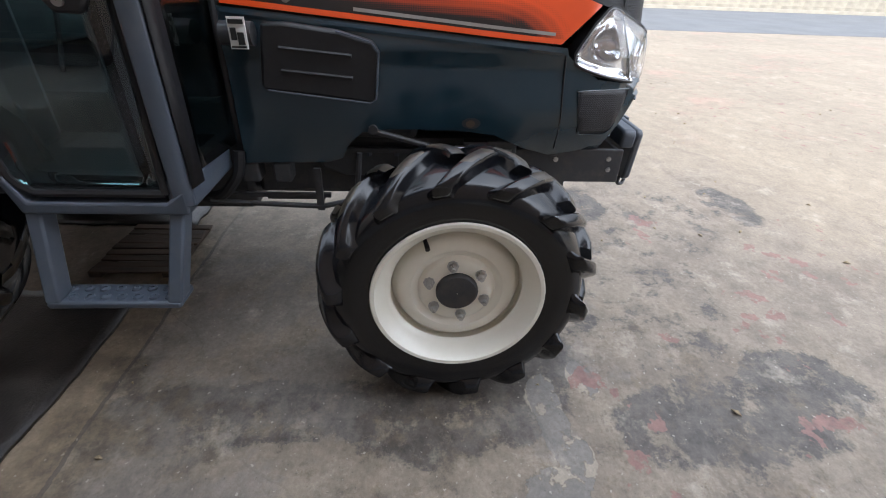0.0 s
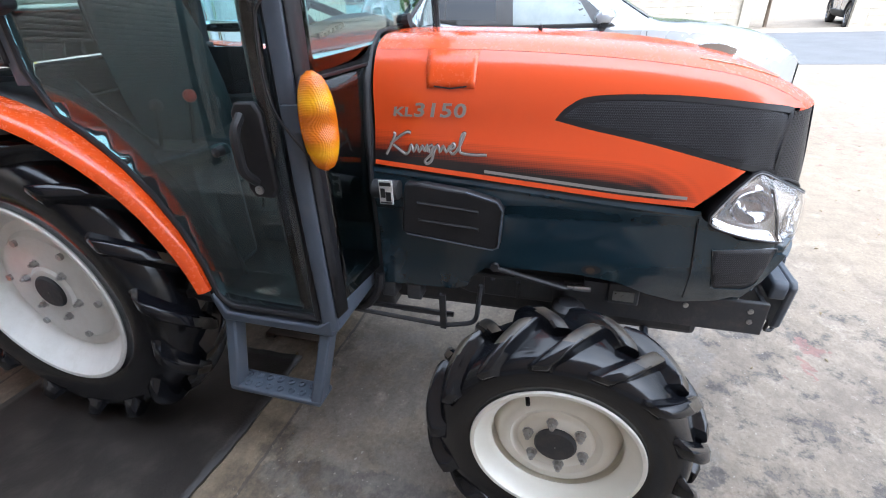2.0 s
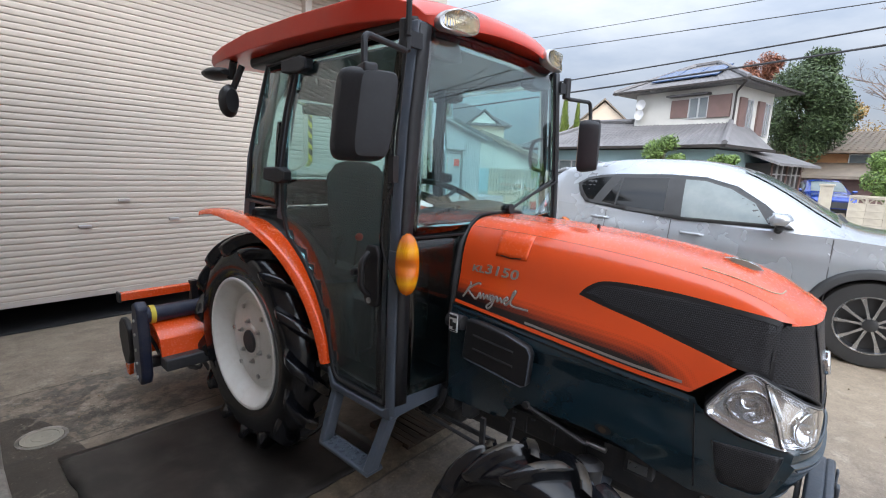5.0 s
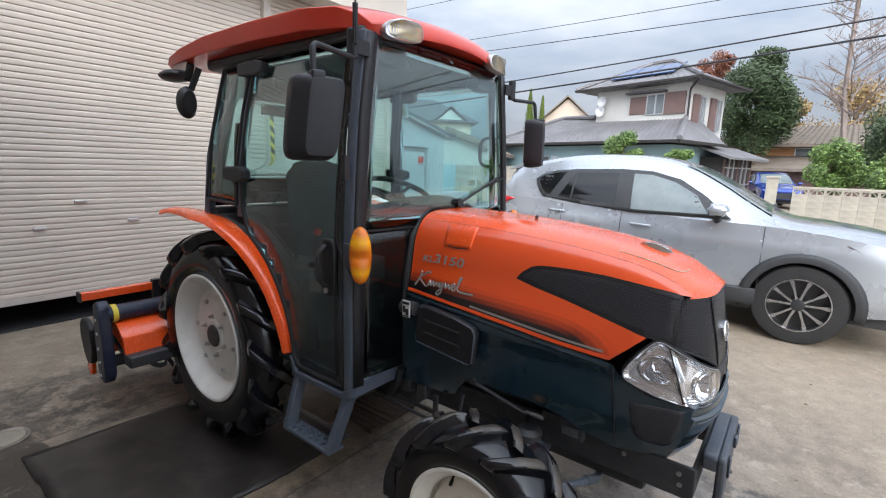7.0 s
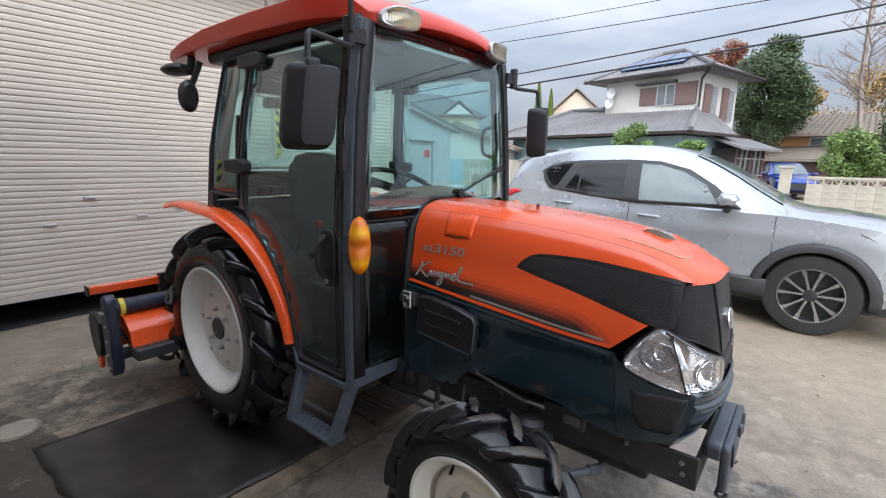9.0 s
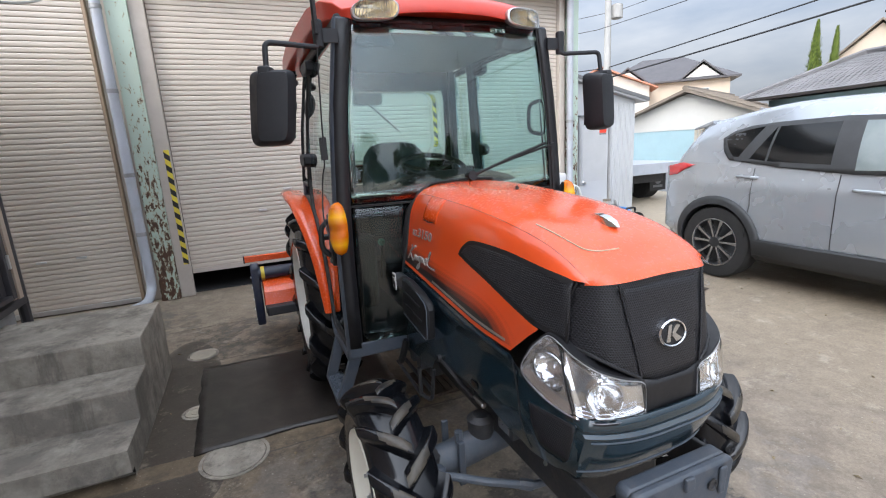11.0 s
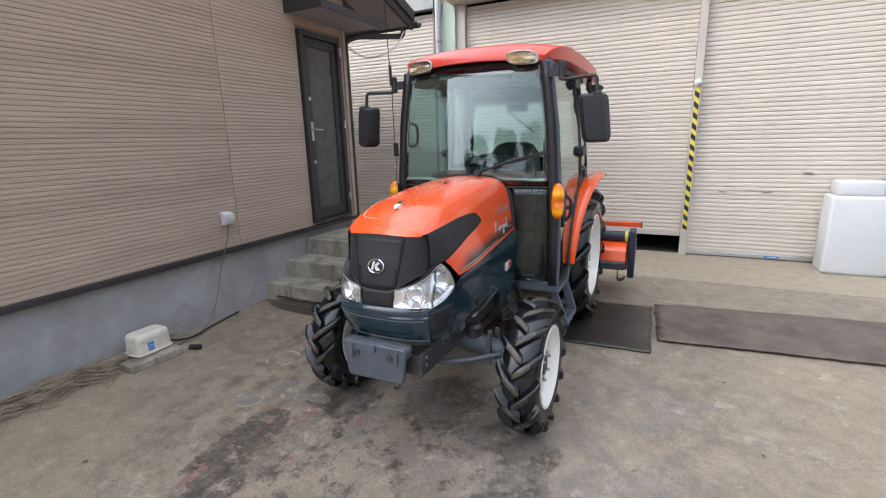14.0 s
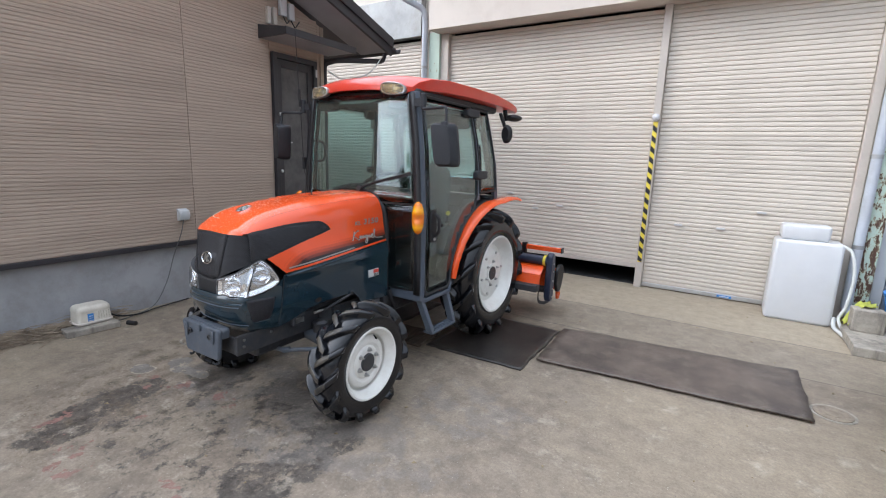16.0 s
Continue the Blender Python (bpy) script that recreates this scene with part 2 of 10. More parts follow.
M["mesh_front"] = mesh_material("perforated_front_sheet", "X")


def hood_side_material():
    """Orange paint that fades through a dotted print to black towards the lower edge of the bonnet."""
    m, nt, b, co = bare("orange_fading_to_black")
    sep = nt.nodes.new("ShaderNodeSeparateXYZ")
    nt.links.new(co, sep.inputs[0])
    y, z = sep.outputs["Y"], sep.outputs["Z"]
    line = maths(nt, "ADD", maths(nt, "MULTIPLY", y, 0.085), 0.918)
    up = maths(nt, "SUBTRACT", z, line)
    near = maths(nt, "SUBTRACT", 1.0, maths(nt, "MULTIPLY", maths(nt, "SUBTRACT", up, 0.012), 9.5), True)
    front = maths(nt, "MULTIPLY", maths(nt, "ADD", y, 0.33), 6.0, True)
    v = nt.nodes.new("ShaderNodeTexVoronoi")
    v.inputs["Scale"].default_value, v.inputs["Randomness"].default_value = 230.0, 0.0
    nt.links.new(co, v.inputs["Vector"])
    fade = maths(nt, "POWER", maths(nt, "MULTIPLY", near, front), 1.25)
    dots = ramp(nt, maths(nt, "SUBTRACT", maths(nt, "ADD", fade, 0.12), maths(nt, "MULTIPLY", v.outputs["Distance"], 0.35)), [(0.10, (0, 0, 0)), (0.66, (1, 1, 1))])
    edge = maths(nt, "GREATER_THAN", up, 0.013)
    dark = maths(nt, "MULTIPLY", dots, edge)
    big = noise_tex(nt, co, 3, 4)
    nt.links.new(mixed(nt, dark, mixed(nt, big, (0.80, 0.088, 0.014), (0.74, 0.075, 0.012)), (0.006, 0.006, 0.008)), b.inputs["Base Color"])
    b.inputs["Roughness"].default_value = 0.3
    b.inputs["Coat Weight"].default_value, b.inputs["Coat Roughness"].default_value = 0.7, 0.06
    return m


M["hood_side"] = hood_side_material()


def ground_material():
    """Old yard concrete: pale beige cement, grey and brown oil stains, loose grey skim, flakes of red floor paint, cracks and slab joints."""
    m, nt, b, co = bare("stained_yard_concrete")
    sep = nt.nodes.new("ShaderNodeSeparateXYZ")
    nt.links.new(co, sep.inputs[0])
    x, y = sep.outputs["X"], sep.outputs["Y"]

    def step(fac, lo, hi, k=1.0):
        return maths(nt, "MULTIPLY", ramp(nt, fac, [(lo, (0, 0, 0)), (hi, (1, 1, 1))]), k)

    def times(colour, fac):
        v = nt.nodes.new("ShaderNodeVectorMath")
        v.operation = "SCALE"
        nt.links.new(colour, v.inputs[0])
        nt.links.new(fac, v.inputs["Scale"])
        return v.outputs[0]

    broad = noise_tex(nt, co, 0.7, 6, 0.6)
    mid = noise_tex(nt, co, 3.1, 9, 0.68)
    mottle = noise_tex(nt, co, 10, 9, 0.75)
    fine = noise_tex(nt, co, 62, 7, 0.78)
    base = mixed(nt, step(broad, 0.36, 0.64), (0.292, 0.235, 0.170), (0.240, 0.193, 0.141))
    base = mixed(nt, step(mid, 0.45, 0.68, 0.45), base, (0.215, 0.176, 0.135))

    def blob(cx, cy, rx, ry, edge=0.55):
        dx = maths(nt, "POWER", maths(nt, "DIVIDE", maths(nt, "SUBTRACT", x, cx), rx), 2.0)
        dy = maths(nt, "POWER", maths(nt, "DIVIDE", maths(nt, "SUBTRACT", y, cy), ry), 2.0)
        inside = maths(nt, "SUBTRACT", 1.0, maths(nt, "ADD", dx, dy), True)
        return maths(nt, "MULTIPLY", inside, 1.0 / edge, True)

    def most(*some):
        out = some[0]
        for s in some[1:]:
            out = maths(nt, "MAXIMUM", out, s)
        return out

    def patchy(where, fac, lo, hi, k=1.0):
        """Breaks the rim of a zone up with a noise, so that the stain ends in ragged islands."""
        f = maths(nt, "ADD", fac, maths(nt, "MULTIPLY", maths(nt, "SUBTRACT", where, 0.75), 0.22))
        return maths(nt, "MULTIPLY", step(f, lo, hi, k), maths(nt, "GREATER_THAN", where, 0.001))

    streak = noise_tex(nt, co, 2.3, 10, 0.70, (1.0, 1.5, 1.0))
    blotch = noise_tex(nt, co, 3.6, 10, 0.72, (1.2, 1.0, 1.0))
    # grey working area round the machine
    work = most(blob(0.0, 0.0, 2.2, 2.4), blob(-1.2, 1.6, 1.6, 2.6), blob(0.6, 2.3, 3.4, 1.2), blob(-1.3, 3.2, 2.0, 1.6))
    base = mixed(nt, patchy(work, streak, 0.36, 0.56, 0.84), base, mixed(nt, step(blotch, 0.44, 0.57), (0.245, 0.199, 0.152), (0.168, 0.133, 0.102)))
    # oil, old and dark
    spill = noise_tex(nt, co, 6.4, 12, 0.78, (1.1, 1.0, 1.0))
    oily = most(blob(-0.72, 0.55, 0.13, 0.60), blob(-0.72, 0.05, 0.20, 0.38), blob(-0.55, -0.20, 0.30, 0.25), blob(-0.76, -0.80, 0.20, 0.36), blob(-0.66, -1.08, 0.2, 0.25), blob(-0.80, -0.60, 0.16, 0.2), blob(0.58, -0.74, 0.24, 0.18), blob(0.66, -0.50, 0.16, 0.2), blob(0.62, -0.27, 0.20, 0.2), blob(0.60, -1.58, 0.28, 0.16), blob(0.40, -0.20, 0.22, 0.16), blob(0.05, 0.0, 0.35, 0.4), maths(nt, "MULTIPLY", blob(-0.9, 2.75, 0.9, 0.6), 0.75), maths(nt, "MULTIPLY", blob(-2.0, 3.4, 0.7, 0.7), 0.7), maths(nt, "MULTIPLY", most(blob(-0.2, -0.65, 1.0, 0.5), blob(0.45, -1.0, 0.5, 0.5)), 0.48))
    oil = patchy(oily, spill, 0.455, 0.53)
    base = mixed(nt, maths(nt, "MULTIPLY", oil, 0.92), base, mixed(nt, step(mottle, 0.42, 0.6), (0.098, 0.082, 0.068), (0.046, 0.039, 0.034)))
    # brown moss and trodden dirt before the mat
    moss = patchy(most(blob(-0.95, 0.92, 0.55, 0.22), blob(-0.85, 0.72, 0.30, 0.16), blob(-1.25, 0.55, 0.35, 0.4), maths(nt, "MULTIPLY", blob(-0.9, -0.2, 0.8, 1.6), 0.55)), noise_tex(nt, co, 8.5, 12, 0.76), 0.47, 0.56, 0.72)
    base = mixed(nt, moss, base, mixed(nt, step(mottle, 0.4, 0.6), (0.150, 0.112, 0.072), (0.082, 0.064, 0.045)))
    blue = patchy(most(blob(0.2, -0.2, 1.4, 0.5), blob(-0.25, 0.7, 0.5, 0.4), blob(-0.6, 0.6, 0.6, 0.5), blob(1.1, 0.45, 0.5, 0.4)), noise_tex(nt, co, 4.4, 8, 0.66), 0.51, 0.585, 0.5)
    base = mixed(nt, blue, base, (0.188, 0.166, 0.148))
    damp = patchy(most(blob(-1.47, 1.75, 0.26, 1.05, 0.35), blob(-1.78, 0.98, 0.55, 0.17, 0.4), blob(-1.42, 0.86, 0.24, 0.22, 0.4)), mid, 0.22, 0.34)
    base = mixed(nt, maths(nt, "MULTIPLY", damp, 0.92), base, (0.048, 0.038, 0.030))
    # grey cement skim that has come off in sheets, with a dark rim
    skin_n = noise_tex(nt, co, 9.5, 9, 0.62)
    bared = noise_tex(nt, co, 7.0, 9, 0.66)
    skim_zone = most(blob(-0.70, -0.27, 0.13, 0.06), blob(-0.88, -0.305, 0.10, 0.06), blob(-0.785, -0.28, 0.13, 0.05), blob(-0.98, -0.235, 0.10, 0.09), blob(-0.63, -0.40, 0.10, 0.05), blob(-1.08, -0.45, 0.12, 0.08))
    base = mixed(nt, patchy(skim_zone, bared, 0.46, 0.50, 0.75), base, (0.36, 0.305, 0.235))
    skim = patchy(skim_zone, skin_n, 0.50, 0.506)
    rim = patchy(skim_zone, skin_n, 0.486, 0.494)
    base = mixed(nt, maths(nt, "MULTIPLY", rim, 0.7), base, (0.11, 0.09, 0.07))
    base = mixed(nt, maths(nt, "MULTIPLY", skim, 0.6), base, (0.200, 0.186, 0.172))
    # worn pale spots
    base = mixed(nt, step(noise_tex(nt, co, 5.4, 10, 0.72), 0.56, 0.66, 0.45), base, (0.44, 0.38, 0.30))
    # red paint flakes
    red_n = noise_tex(nt, co, 8.5, 7, 0.60)
    reds = most(blob(-0.53, -0.45, 0.12, 0.08), blob(-0.66, -0.43, 0.12, 0.10), blob(-0.76, -0.545, 0.09, 0.07), blob(-0.87, -0.51, 0.12, 0.09), blob(-0.97, -0.47, 0.09, 0.09), blob(-0.81, -0.94, 0.12, 0.10), blob(-0.86, -1.08, 0.14, 0.14), blob(-0.27, -1.16, 0.16, 0.14), blob(-0.40, -1.10, 0.13, 0.12), blob(-0.36, -1.35, 0.16, 0.16), blob(-0.40, -0.78, 0.08, 0.08), blob(0.0, -1.47, 0.25, 0.16), blob(0.38, -1.04, 0.14, 0.12), blob(-0.22, -0.38, 0.18, 0.12), blob(-0.56, -1.15, 0.16, 0.12), blob(0.25, -0.92, 0.14, 0.10), maths(nt, "MULTIPLY", blob(0.2, -1.75, 0.5, 0.3), 0.8), maths(nt, "MULTIPLY", blob(4.5, -4.5, 5.0, 4.0), 0.7))
    flakes = patchy(reds, red_n, 0.612, 0.620)
    base = mixed(nt, maths(nt, "MULTIPLY", flakes, step(noise_tex(nt, co, 26, 5, 0.7), 0.28, 0.48, 0.82)), base, mixed(nt, mottle, (0.255, 0.125, 0.105), (0.215, 0.11, 0.094)))
    faint = step(noise_tex(nt, co, 1.3, 8, 0.7), 0.55, 0.72)
    base = mixed(nt, maths(nt, "MULTIPLY", maths(nt, "MULTIPLY", faint, blob(7, -6, 7, 8)), 0.5), base, (0.42, 0.22, 0.175))
    # pale apron by the shutters, slab joints
    wob = maths(nt, "MULTIPLY", maths(nt, "SUBTRACT", mid, 0.5), 0.05)
    yw = maths(nt, "ADD", y, wob)
    apron = maths(nt, "GREATER_THAN", yw, 3.12)
    east = maths(nt, "ADD", 0.25, maths(nt, "MULTIPLY", x, 0.75, True), True)
    base = mixed(nt, maths(nt, "MULTIPLY", maths(nt, "MULTIPLY", apron, east), 0.6), base, (0.375, 0.315, 0.232))
    band = maths(nt, "MULTIPLY", maths(nt, "GREATER_THAN", yw, 2.30), maths(nt, "LESS_THAN", yw, 3.12))
    base = mixed(nt, maths(nt, "MULTIPLY", maths(nt, "MULTIPLY", band, east), 0.35), base, (0.255, 0.215, 0.165))
    west = maths(nt, "SUBTRACT", 1.0, maths(nt, "MULTIPLY", maths(nt, "SUBTRACT", x, 0.1), 1.6), True)
    strip = maths(nt, "MULTIPLY", west, maths(nt, "MULTIPLY", maths(nt, "GREATER_THAN", yw, 0.965), maths(nt, "LESS_THAN", yw, 1.12)))
    base = mixed(nt, maths(nt, "MULTIPLY", strip, 0.7), base, mixed(nt, step(blotch, 0.42, 0.6), (0.235, 0.175, 0.112), (0.145, 0.106, 0.07)))
    edge_dirt = maths(nt, "SUBTRACT", 1.0, maths(nt, "MULTIPLY", maths(nt, "ABSOLUTE", maths(nt, "SUBTRACT", yw, 0.965)), 9.0), True)
    base = mixed(nt, maths(nt, "MULTIPLY", maths(nt, "MULTIPLY", edge_dirt, west), step(mottle, 0.47, 0.58, 0.75)), base, (0.085, 0.068, 0.052))
    lines = None
    for at in (0.965, 2.30, 3.12):
        d = maths(nt, "ABSOLUTE", maths(nt, "SUBTRACT", yw, at))
        one = maths(nt, "LESS_THAN", d, 0.006)
        one = maths(nt, "MULTIPLY", one, west) if at < 2 else one
        lines = one if lines is None else maths(nt, "MAXIMUM", lines, one)
    vor = nt.nodes.new("ShaderNodeTexVoronoi")
    vor.feature = "DISTANCE_TO_EDGE"
    vor.inputs["Scale"].default_value = 0.55
    warp = nt.nodes.new("ShaderNodeVectorMath")
    nz = nt.nodes.new("ShaderNodeTexNoise")
    nz.inputs["Scale"].default_value, nz.inputs["Detail"].default_value = 2.5, 6
    nt.links.new(co, nz.inputs["Vector"])
    warp.operation = "MULTIPLY_ADD"
    warp.inputs[1].default_value = (0.35, 0.35, 0)
    nt.links.new(nz.outputs["Color"], warp.inputs[0])
    nt.links.new(co, warp.inputs[2])
    nt.links.new(warp.outputs[0], vor.inputs["Vector"])
    crack = maths(nt, "LESS_THAN", vor.outputs["Distance"], 0.0014)
    lines = maths(nt, "MAXIMUM", lines, maths(nt, "MULTIPLY", crack, 0.22))
    base = mixed(nt, maths(nt, "MULTIPLY", lines, 0.7), base, (0.07, 0.06, 0.05))
    # mottling, grain and grit
    base = times(base, ramp(nt, mottle, [(0.34, (1.15, 1.15, 1.14)), (0.66, (0.82, 0.822, 0.825))]))
    base = times(base, ramp(nt, fine, [(0.34, (0.79, 0.79, 0.80)), (0.66, (1.17, 1.165, 1.16))]))
    specks = step(noise_tex(nt, co, 95, 2, 0.5), 0.68, 0.72, 0.55)
    base = mixed(nt, specks, base, (0.085, 0.07, 0.06))
    pale = step(noise_tex(nt, co, 70, 2, 0.5, (1.0, 1.0, 2.0)), 0.69, 0.73, 0.5)
    base = mixed(nt, pale, base, (0.50, 0.45, 0.38))
    nt.links.new(base, b.inputs["Base Color"])
    wet = maths(nt, "MAXIMUM", maths(nt, "MAXIMUM", oil, damp), maths(nt, "MULTIPLY", work, 0.35))
    nt.links.new(maths(nt, "SUBTRACT", maths(nt, "ADD", maths(nt, "MULTIPLY", mid, 0.3), 0.56), maths(nt, "MULTIPLY", wet, 0.22)), b.inputs["Roughness"])
    bp = nt.nodes.new("ShaderNodeBump")
    bp.inputs["Strength"].default_value, bp.inputs["Distance"].default_value = 0.55, 0.006
    nt.links.new(maths(nt, "SUBTRACT", maths(nt, "ADD", maths(nt, "MULTIPLY", fine, 0.45), mid), maths(nt, "ADD", lines, maths(nt, "MULTIPLY", skim, 0.3))), bp.inputs["Height"])
    nt.links.new(bp.outputs["Normal"], b.inputs["Normal"])
    return m


M["ground"] = ground_material()
M["asphalt"] = surf("grey_asphalt", (0.115, 0.117, 0.12), (0.145, 0.147, 0.15), 0.85, scale=1.2, fine=120, bump=0.5, depth=0.004)


def concrete_material():
    """Old cast concrete: dark weather stains, runs of dirt down the faces and a few pale lime drips."""
    m, nt, b, co = bare("weathered_concrete")
    big, mid, grain = noise_tex(nt, co, 2.6, 8, 0.68), noise_tex(nt, co, 9, 8, 0.7), noise_tex(nt, co, 75, 4, 0.65)
    c = mixed(nt, ramp(nt, mid, [(0.35, (0, 0, 0)), (0.65, (1, 1, 1))]), (0.40, 0.36, 0.305), (0.29, 0.26, 0.22))
    c = mixed(nt, maths(nt, "MULTIPLY", ramp(nt, big, [(0.46, (0, 0, 0)), (0.60, (1, 1, 1))]), 0.75), c, (0.155, 0.138, 0.12))
    runs = ramp(nt, noise_tex(nt, co, 1.0, 7, 0.7, (9.0, 9.0, 1.1)), [(0.52, (0, 0, 0)), (0.66, (1, 1, 1))])
    c = mixed(nt, maths(nt, "MULTIPLY", runs, 0.6), c, (0.085, 0.076, 0.066))
    lime = ramp(nt, noise_tex(nt, co, 1.0, 5, 0.6, (26.0, 26.0, 2.2)), [(0.70, (0, 0, 0)), (0.74, (1, 1, 1))])
    c = mixed(nt, maths(nt, "MULTIPLY", lime, 0.45), c, (0.50, 0.47, 0.42))
    c = mixed(nt, maths(nt, "MULTIPLY", ramp(nt, grain, [(0.60, (0, 0, 0)), (0.72, (1, 1, 1))]), 0.5), c, (0.12, 0.11, 0.10))
    nt.links.new(c, b.inputs["Base Color"])
    b.inputs["Roughness"].default_value = 0.86
    bp = nt.nodes.new("ShaderNodeBump")
    bp.inputs["Strength"].default_value, bp.inputs["Distance"].default_value = 0.7, 0.005
    nt.links.new(maths(nt, "ADD", grain, maths(nt, "MULTIPLY", mid, 0.6)), bp.inputs["Height"])
    nt.links.new(bp.outputs["Normal"], b.inputs["Normal"])
    return m


M["concrete"] = concrete_material()
M["footing"] = surf("grey_render", (0.375, 0.378, 0.388), (0.285, 0.288, 0.298), 0.85, scale=2.6, fine=45, bump=0.4, depth=0.004, dust=((0.215, 0.20, 0.18), 0.5))
M["pump_case"] = surf("grimy_cream_plastic", (0.66, 0.62, 0.54), (0.58, 0.53, 0.45), 0.55, scale=7, bump=0.1, dust=((0.30, 0.25, 0.19), 0.35))
M["shutter"] = surf("cream_shutter_enamel", (0.570, 0.508, 0.440), (0.525, 0.468, 0.405), 0.42, scale=0.9, fine=40, bump=0.08, vary=0.06, stretch=(1, 1, 2), dust=((0.40, 0.36, 0.31), 0.18))
M["old_trim"] = surf("tan_wooden_strip", (0.34, 0.25, 0.17), (0.27, 0.20, 0.14), 0.7, scale=4, bump=0.2)
M["shutter_frame"] = surf("beige_frame_paint", (0.50, 0.45, 0.40), (0.44, 0.40, 0.355), 0.5, scale=2, bump=0.1, dust=((0.28, 0.22, 0.17), 0.25))
M["siding"] = surf("beige_siding", (0.465, 0.370, 0.298), (0.39, 0.308, 0.245), 0.8, scale=2.2, fine=45, bump=0.9, depth=0.006, vary=0.05, stretch=(1, 0.25, 2.5))
M["trim_dark"] = surf("dark_brown_trim", (0.030, 0.028, 0.032), (0.04, 0.037, 0.04), 0.45, scale=5, bump=0.1)
M["door_leaf"] = surf("bronze_door_glass", (0.105, 0.100, 0.098), (0.062, 0.060, 0.062), 0.30, scale=9, fine=200, bump=0.5, depth=0.002)
M["pipe_grey"] = surf("grey_drainpipe", (0.42, 0.45, 0.50), (0.36, 0.385, 0.43), 0.45, scale=2, bump=0.05, dust=((0.24, 0.2, 0.16), 0.3))
M["alu"] = surf("aluminium", (0.60, 0.60, 0.60), (0.52, 0.52, 0.53), 0.38, 0.9, scale=8, bump=0.05)
M["mat"] = surf("rubber_mat", (0.122, 0.092, 0.074), (0.058, 0.044, 0.037), 0.5, scale=3.4, fine=120, bump=0.6, depth=0.003, dust=((0.20, 0.165, 0.13), 0.6))
M["mat_black"] = surf("black_rubber_mat", (0.016, 0.014, 0.013), (0.036, 0.030, 0.026), 0.32, scale=3.0, fine=150, bump=0.5, depth=0.003, dust=((0.12, 0.105, 0.09), 0.40))
M["tank"] = surf("white_polyethylene", (0.60, 0.61, 0.625), (0.54, 0.55, 0.565), 0.38, scale=2, bump=0.03, dust=((0.60, 0.57, 0.5), 0.18))
M["shed"] = surf("pale_shed_sheet", (0.50, 0.515, 0.53), (0.45, 0.465, 0.48), 0.5, scale=1.3, bump=0.05, dust=((0.4, 0.39, 0.37), 0.2))
M["shed_trim"] = surf("shed_roof_trim", (0.15, 0.155, 0.16), None, 0.5)
M["blue_tub"] = surf("blue_plastic", (0.03, 0.24, 0.62), (0.03, 0.20, 0.55), 0.4, scale=6, bump=0.03)
M["green_hose"] = surf("green_hose", (0.12, 0.42, 0.30), None, 0.5)
M["yellow_hose"] = surf("yellow_green_cloth", (0.42, 0.44, 0.08), (0.30, 0.33, 0.06), 0.8, scale=30, bump=0.5)
M["hose"] = surf("clear_hose", (0.62, 0.64, 0.62), None, 0.4)
M["block"] = surf("concrete_block", (0.41, 0.365, 0.29), (0.32, 0.29, 0.235), 0.9, scale=2.5, fine=60, bump=0.5, depth=0.005, vary=0.12, dust=((0.2, 0.18, 0.15), 0.3))
M["rust_col"] = None


def rusty_material():
    m, nt, b, co = bare("flaking_mint_paint")
    n = noise_tex(nt, co, 15, 8, 0.7, (1.6, 1.0, 0.6))
    flake = noise_tex(nt, co, 46, 5, 0.6)
    sep = nt.nodes.new("ShaderNodeSeparateXYZ")
    nt.links.new(co, sep.inputs[0])
    low = maths(nt, "SUBTRACT", 0.145, maths(nt, "MULTIPLY", sep.outputs["Z"], 0.055))
    f = maths(nt, "ADD", maths(nt, "ADD", maths(nt, "MULTIPLY", n, 0.8), maths(nt, "MULTIPLY", flake, 0.2)), low)
    rust = ramp(nt, f, [(0.60, (0, 0, 0)), (0.63, (1, 1, 1))])
    halo = ramp(nt, f, [(0.57, (0, 0, 0)), (0.62, (1, 1, 1))])
    paint = mixed(nt, noise_tex(nt, co, 2, 4), (0.46, 0.56, 0.48), (0.39, 0.48, 0.41))
    c = mixed(nt, halo, paint, (0.40, 0.33, 0.20))
    c = mixed(nt, rust, c, mixed(nt, noise_tex(nt, co, 30, 4), (0.040, 0.024, 0.018), (0.115, 0.052, 0.026)))
    nt.links.new(c, b.inputs["Base Color"])
    b.inputs["Roughness"].default_value = 0.65
    bp = nt.nodes.new("ShaderNodeBump")
    bp.inputs["Strength"].default_value, bp.inputs["Distance"].default_value, bp.invert = 0.7, 0.004, True
    nt.links.new(rust, bp.inputs["Height"])
    nt.links.new(bp.outputs["Normal"], b.inputs["Normal"])
    return m


M["rust_col"] = rusty_material()
M["car_silver"] = surf("silver_car_paint", (0.375, 0.405, 0.44), (0.36, 0.39, 0.425), 0.27, 0.55, scale=1, fine=2, bump=0.0, coat=1.0)
M["car_black"] = surf("black_cladding", (0.030, 0.032, 0.035), (0.024, 0.026, 0.028), 0.6, scale=8, bump=0.15, depth=0.001)
M["car_tyre"] = surf("car_tyre_rubber", (0.013, 0.013, 0.014), (0.018, 0.018, 0.018), 0.75, scale=9, bump=0.3)
M["alloy"] = surf("machined_alloy", (0.42, 0.43, 0.44), None, 0.25, 0.9, bump=0.0)
M["eave"] = surf("dark_brown_eave", (0.020, 0.016, 0.014), (0.028, 0.022, 0.019), 0.6, scale=3, bump=0.1)
M["bark_grey"] = surf("grey_pink_bark", (0.27, 0.215, 0.19), (0.19, 0.15, 0.13), 0.95, scale=6, fine=30, bump=0.8, depth=0.01, stretch=(1, 1, 0.3))
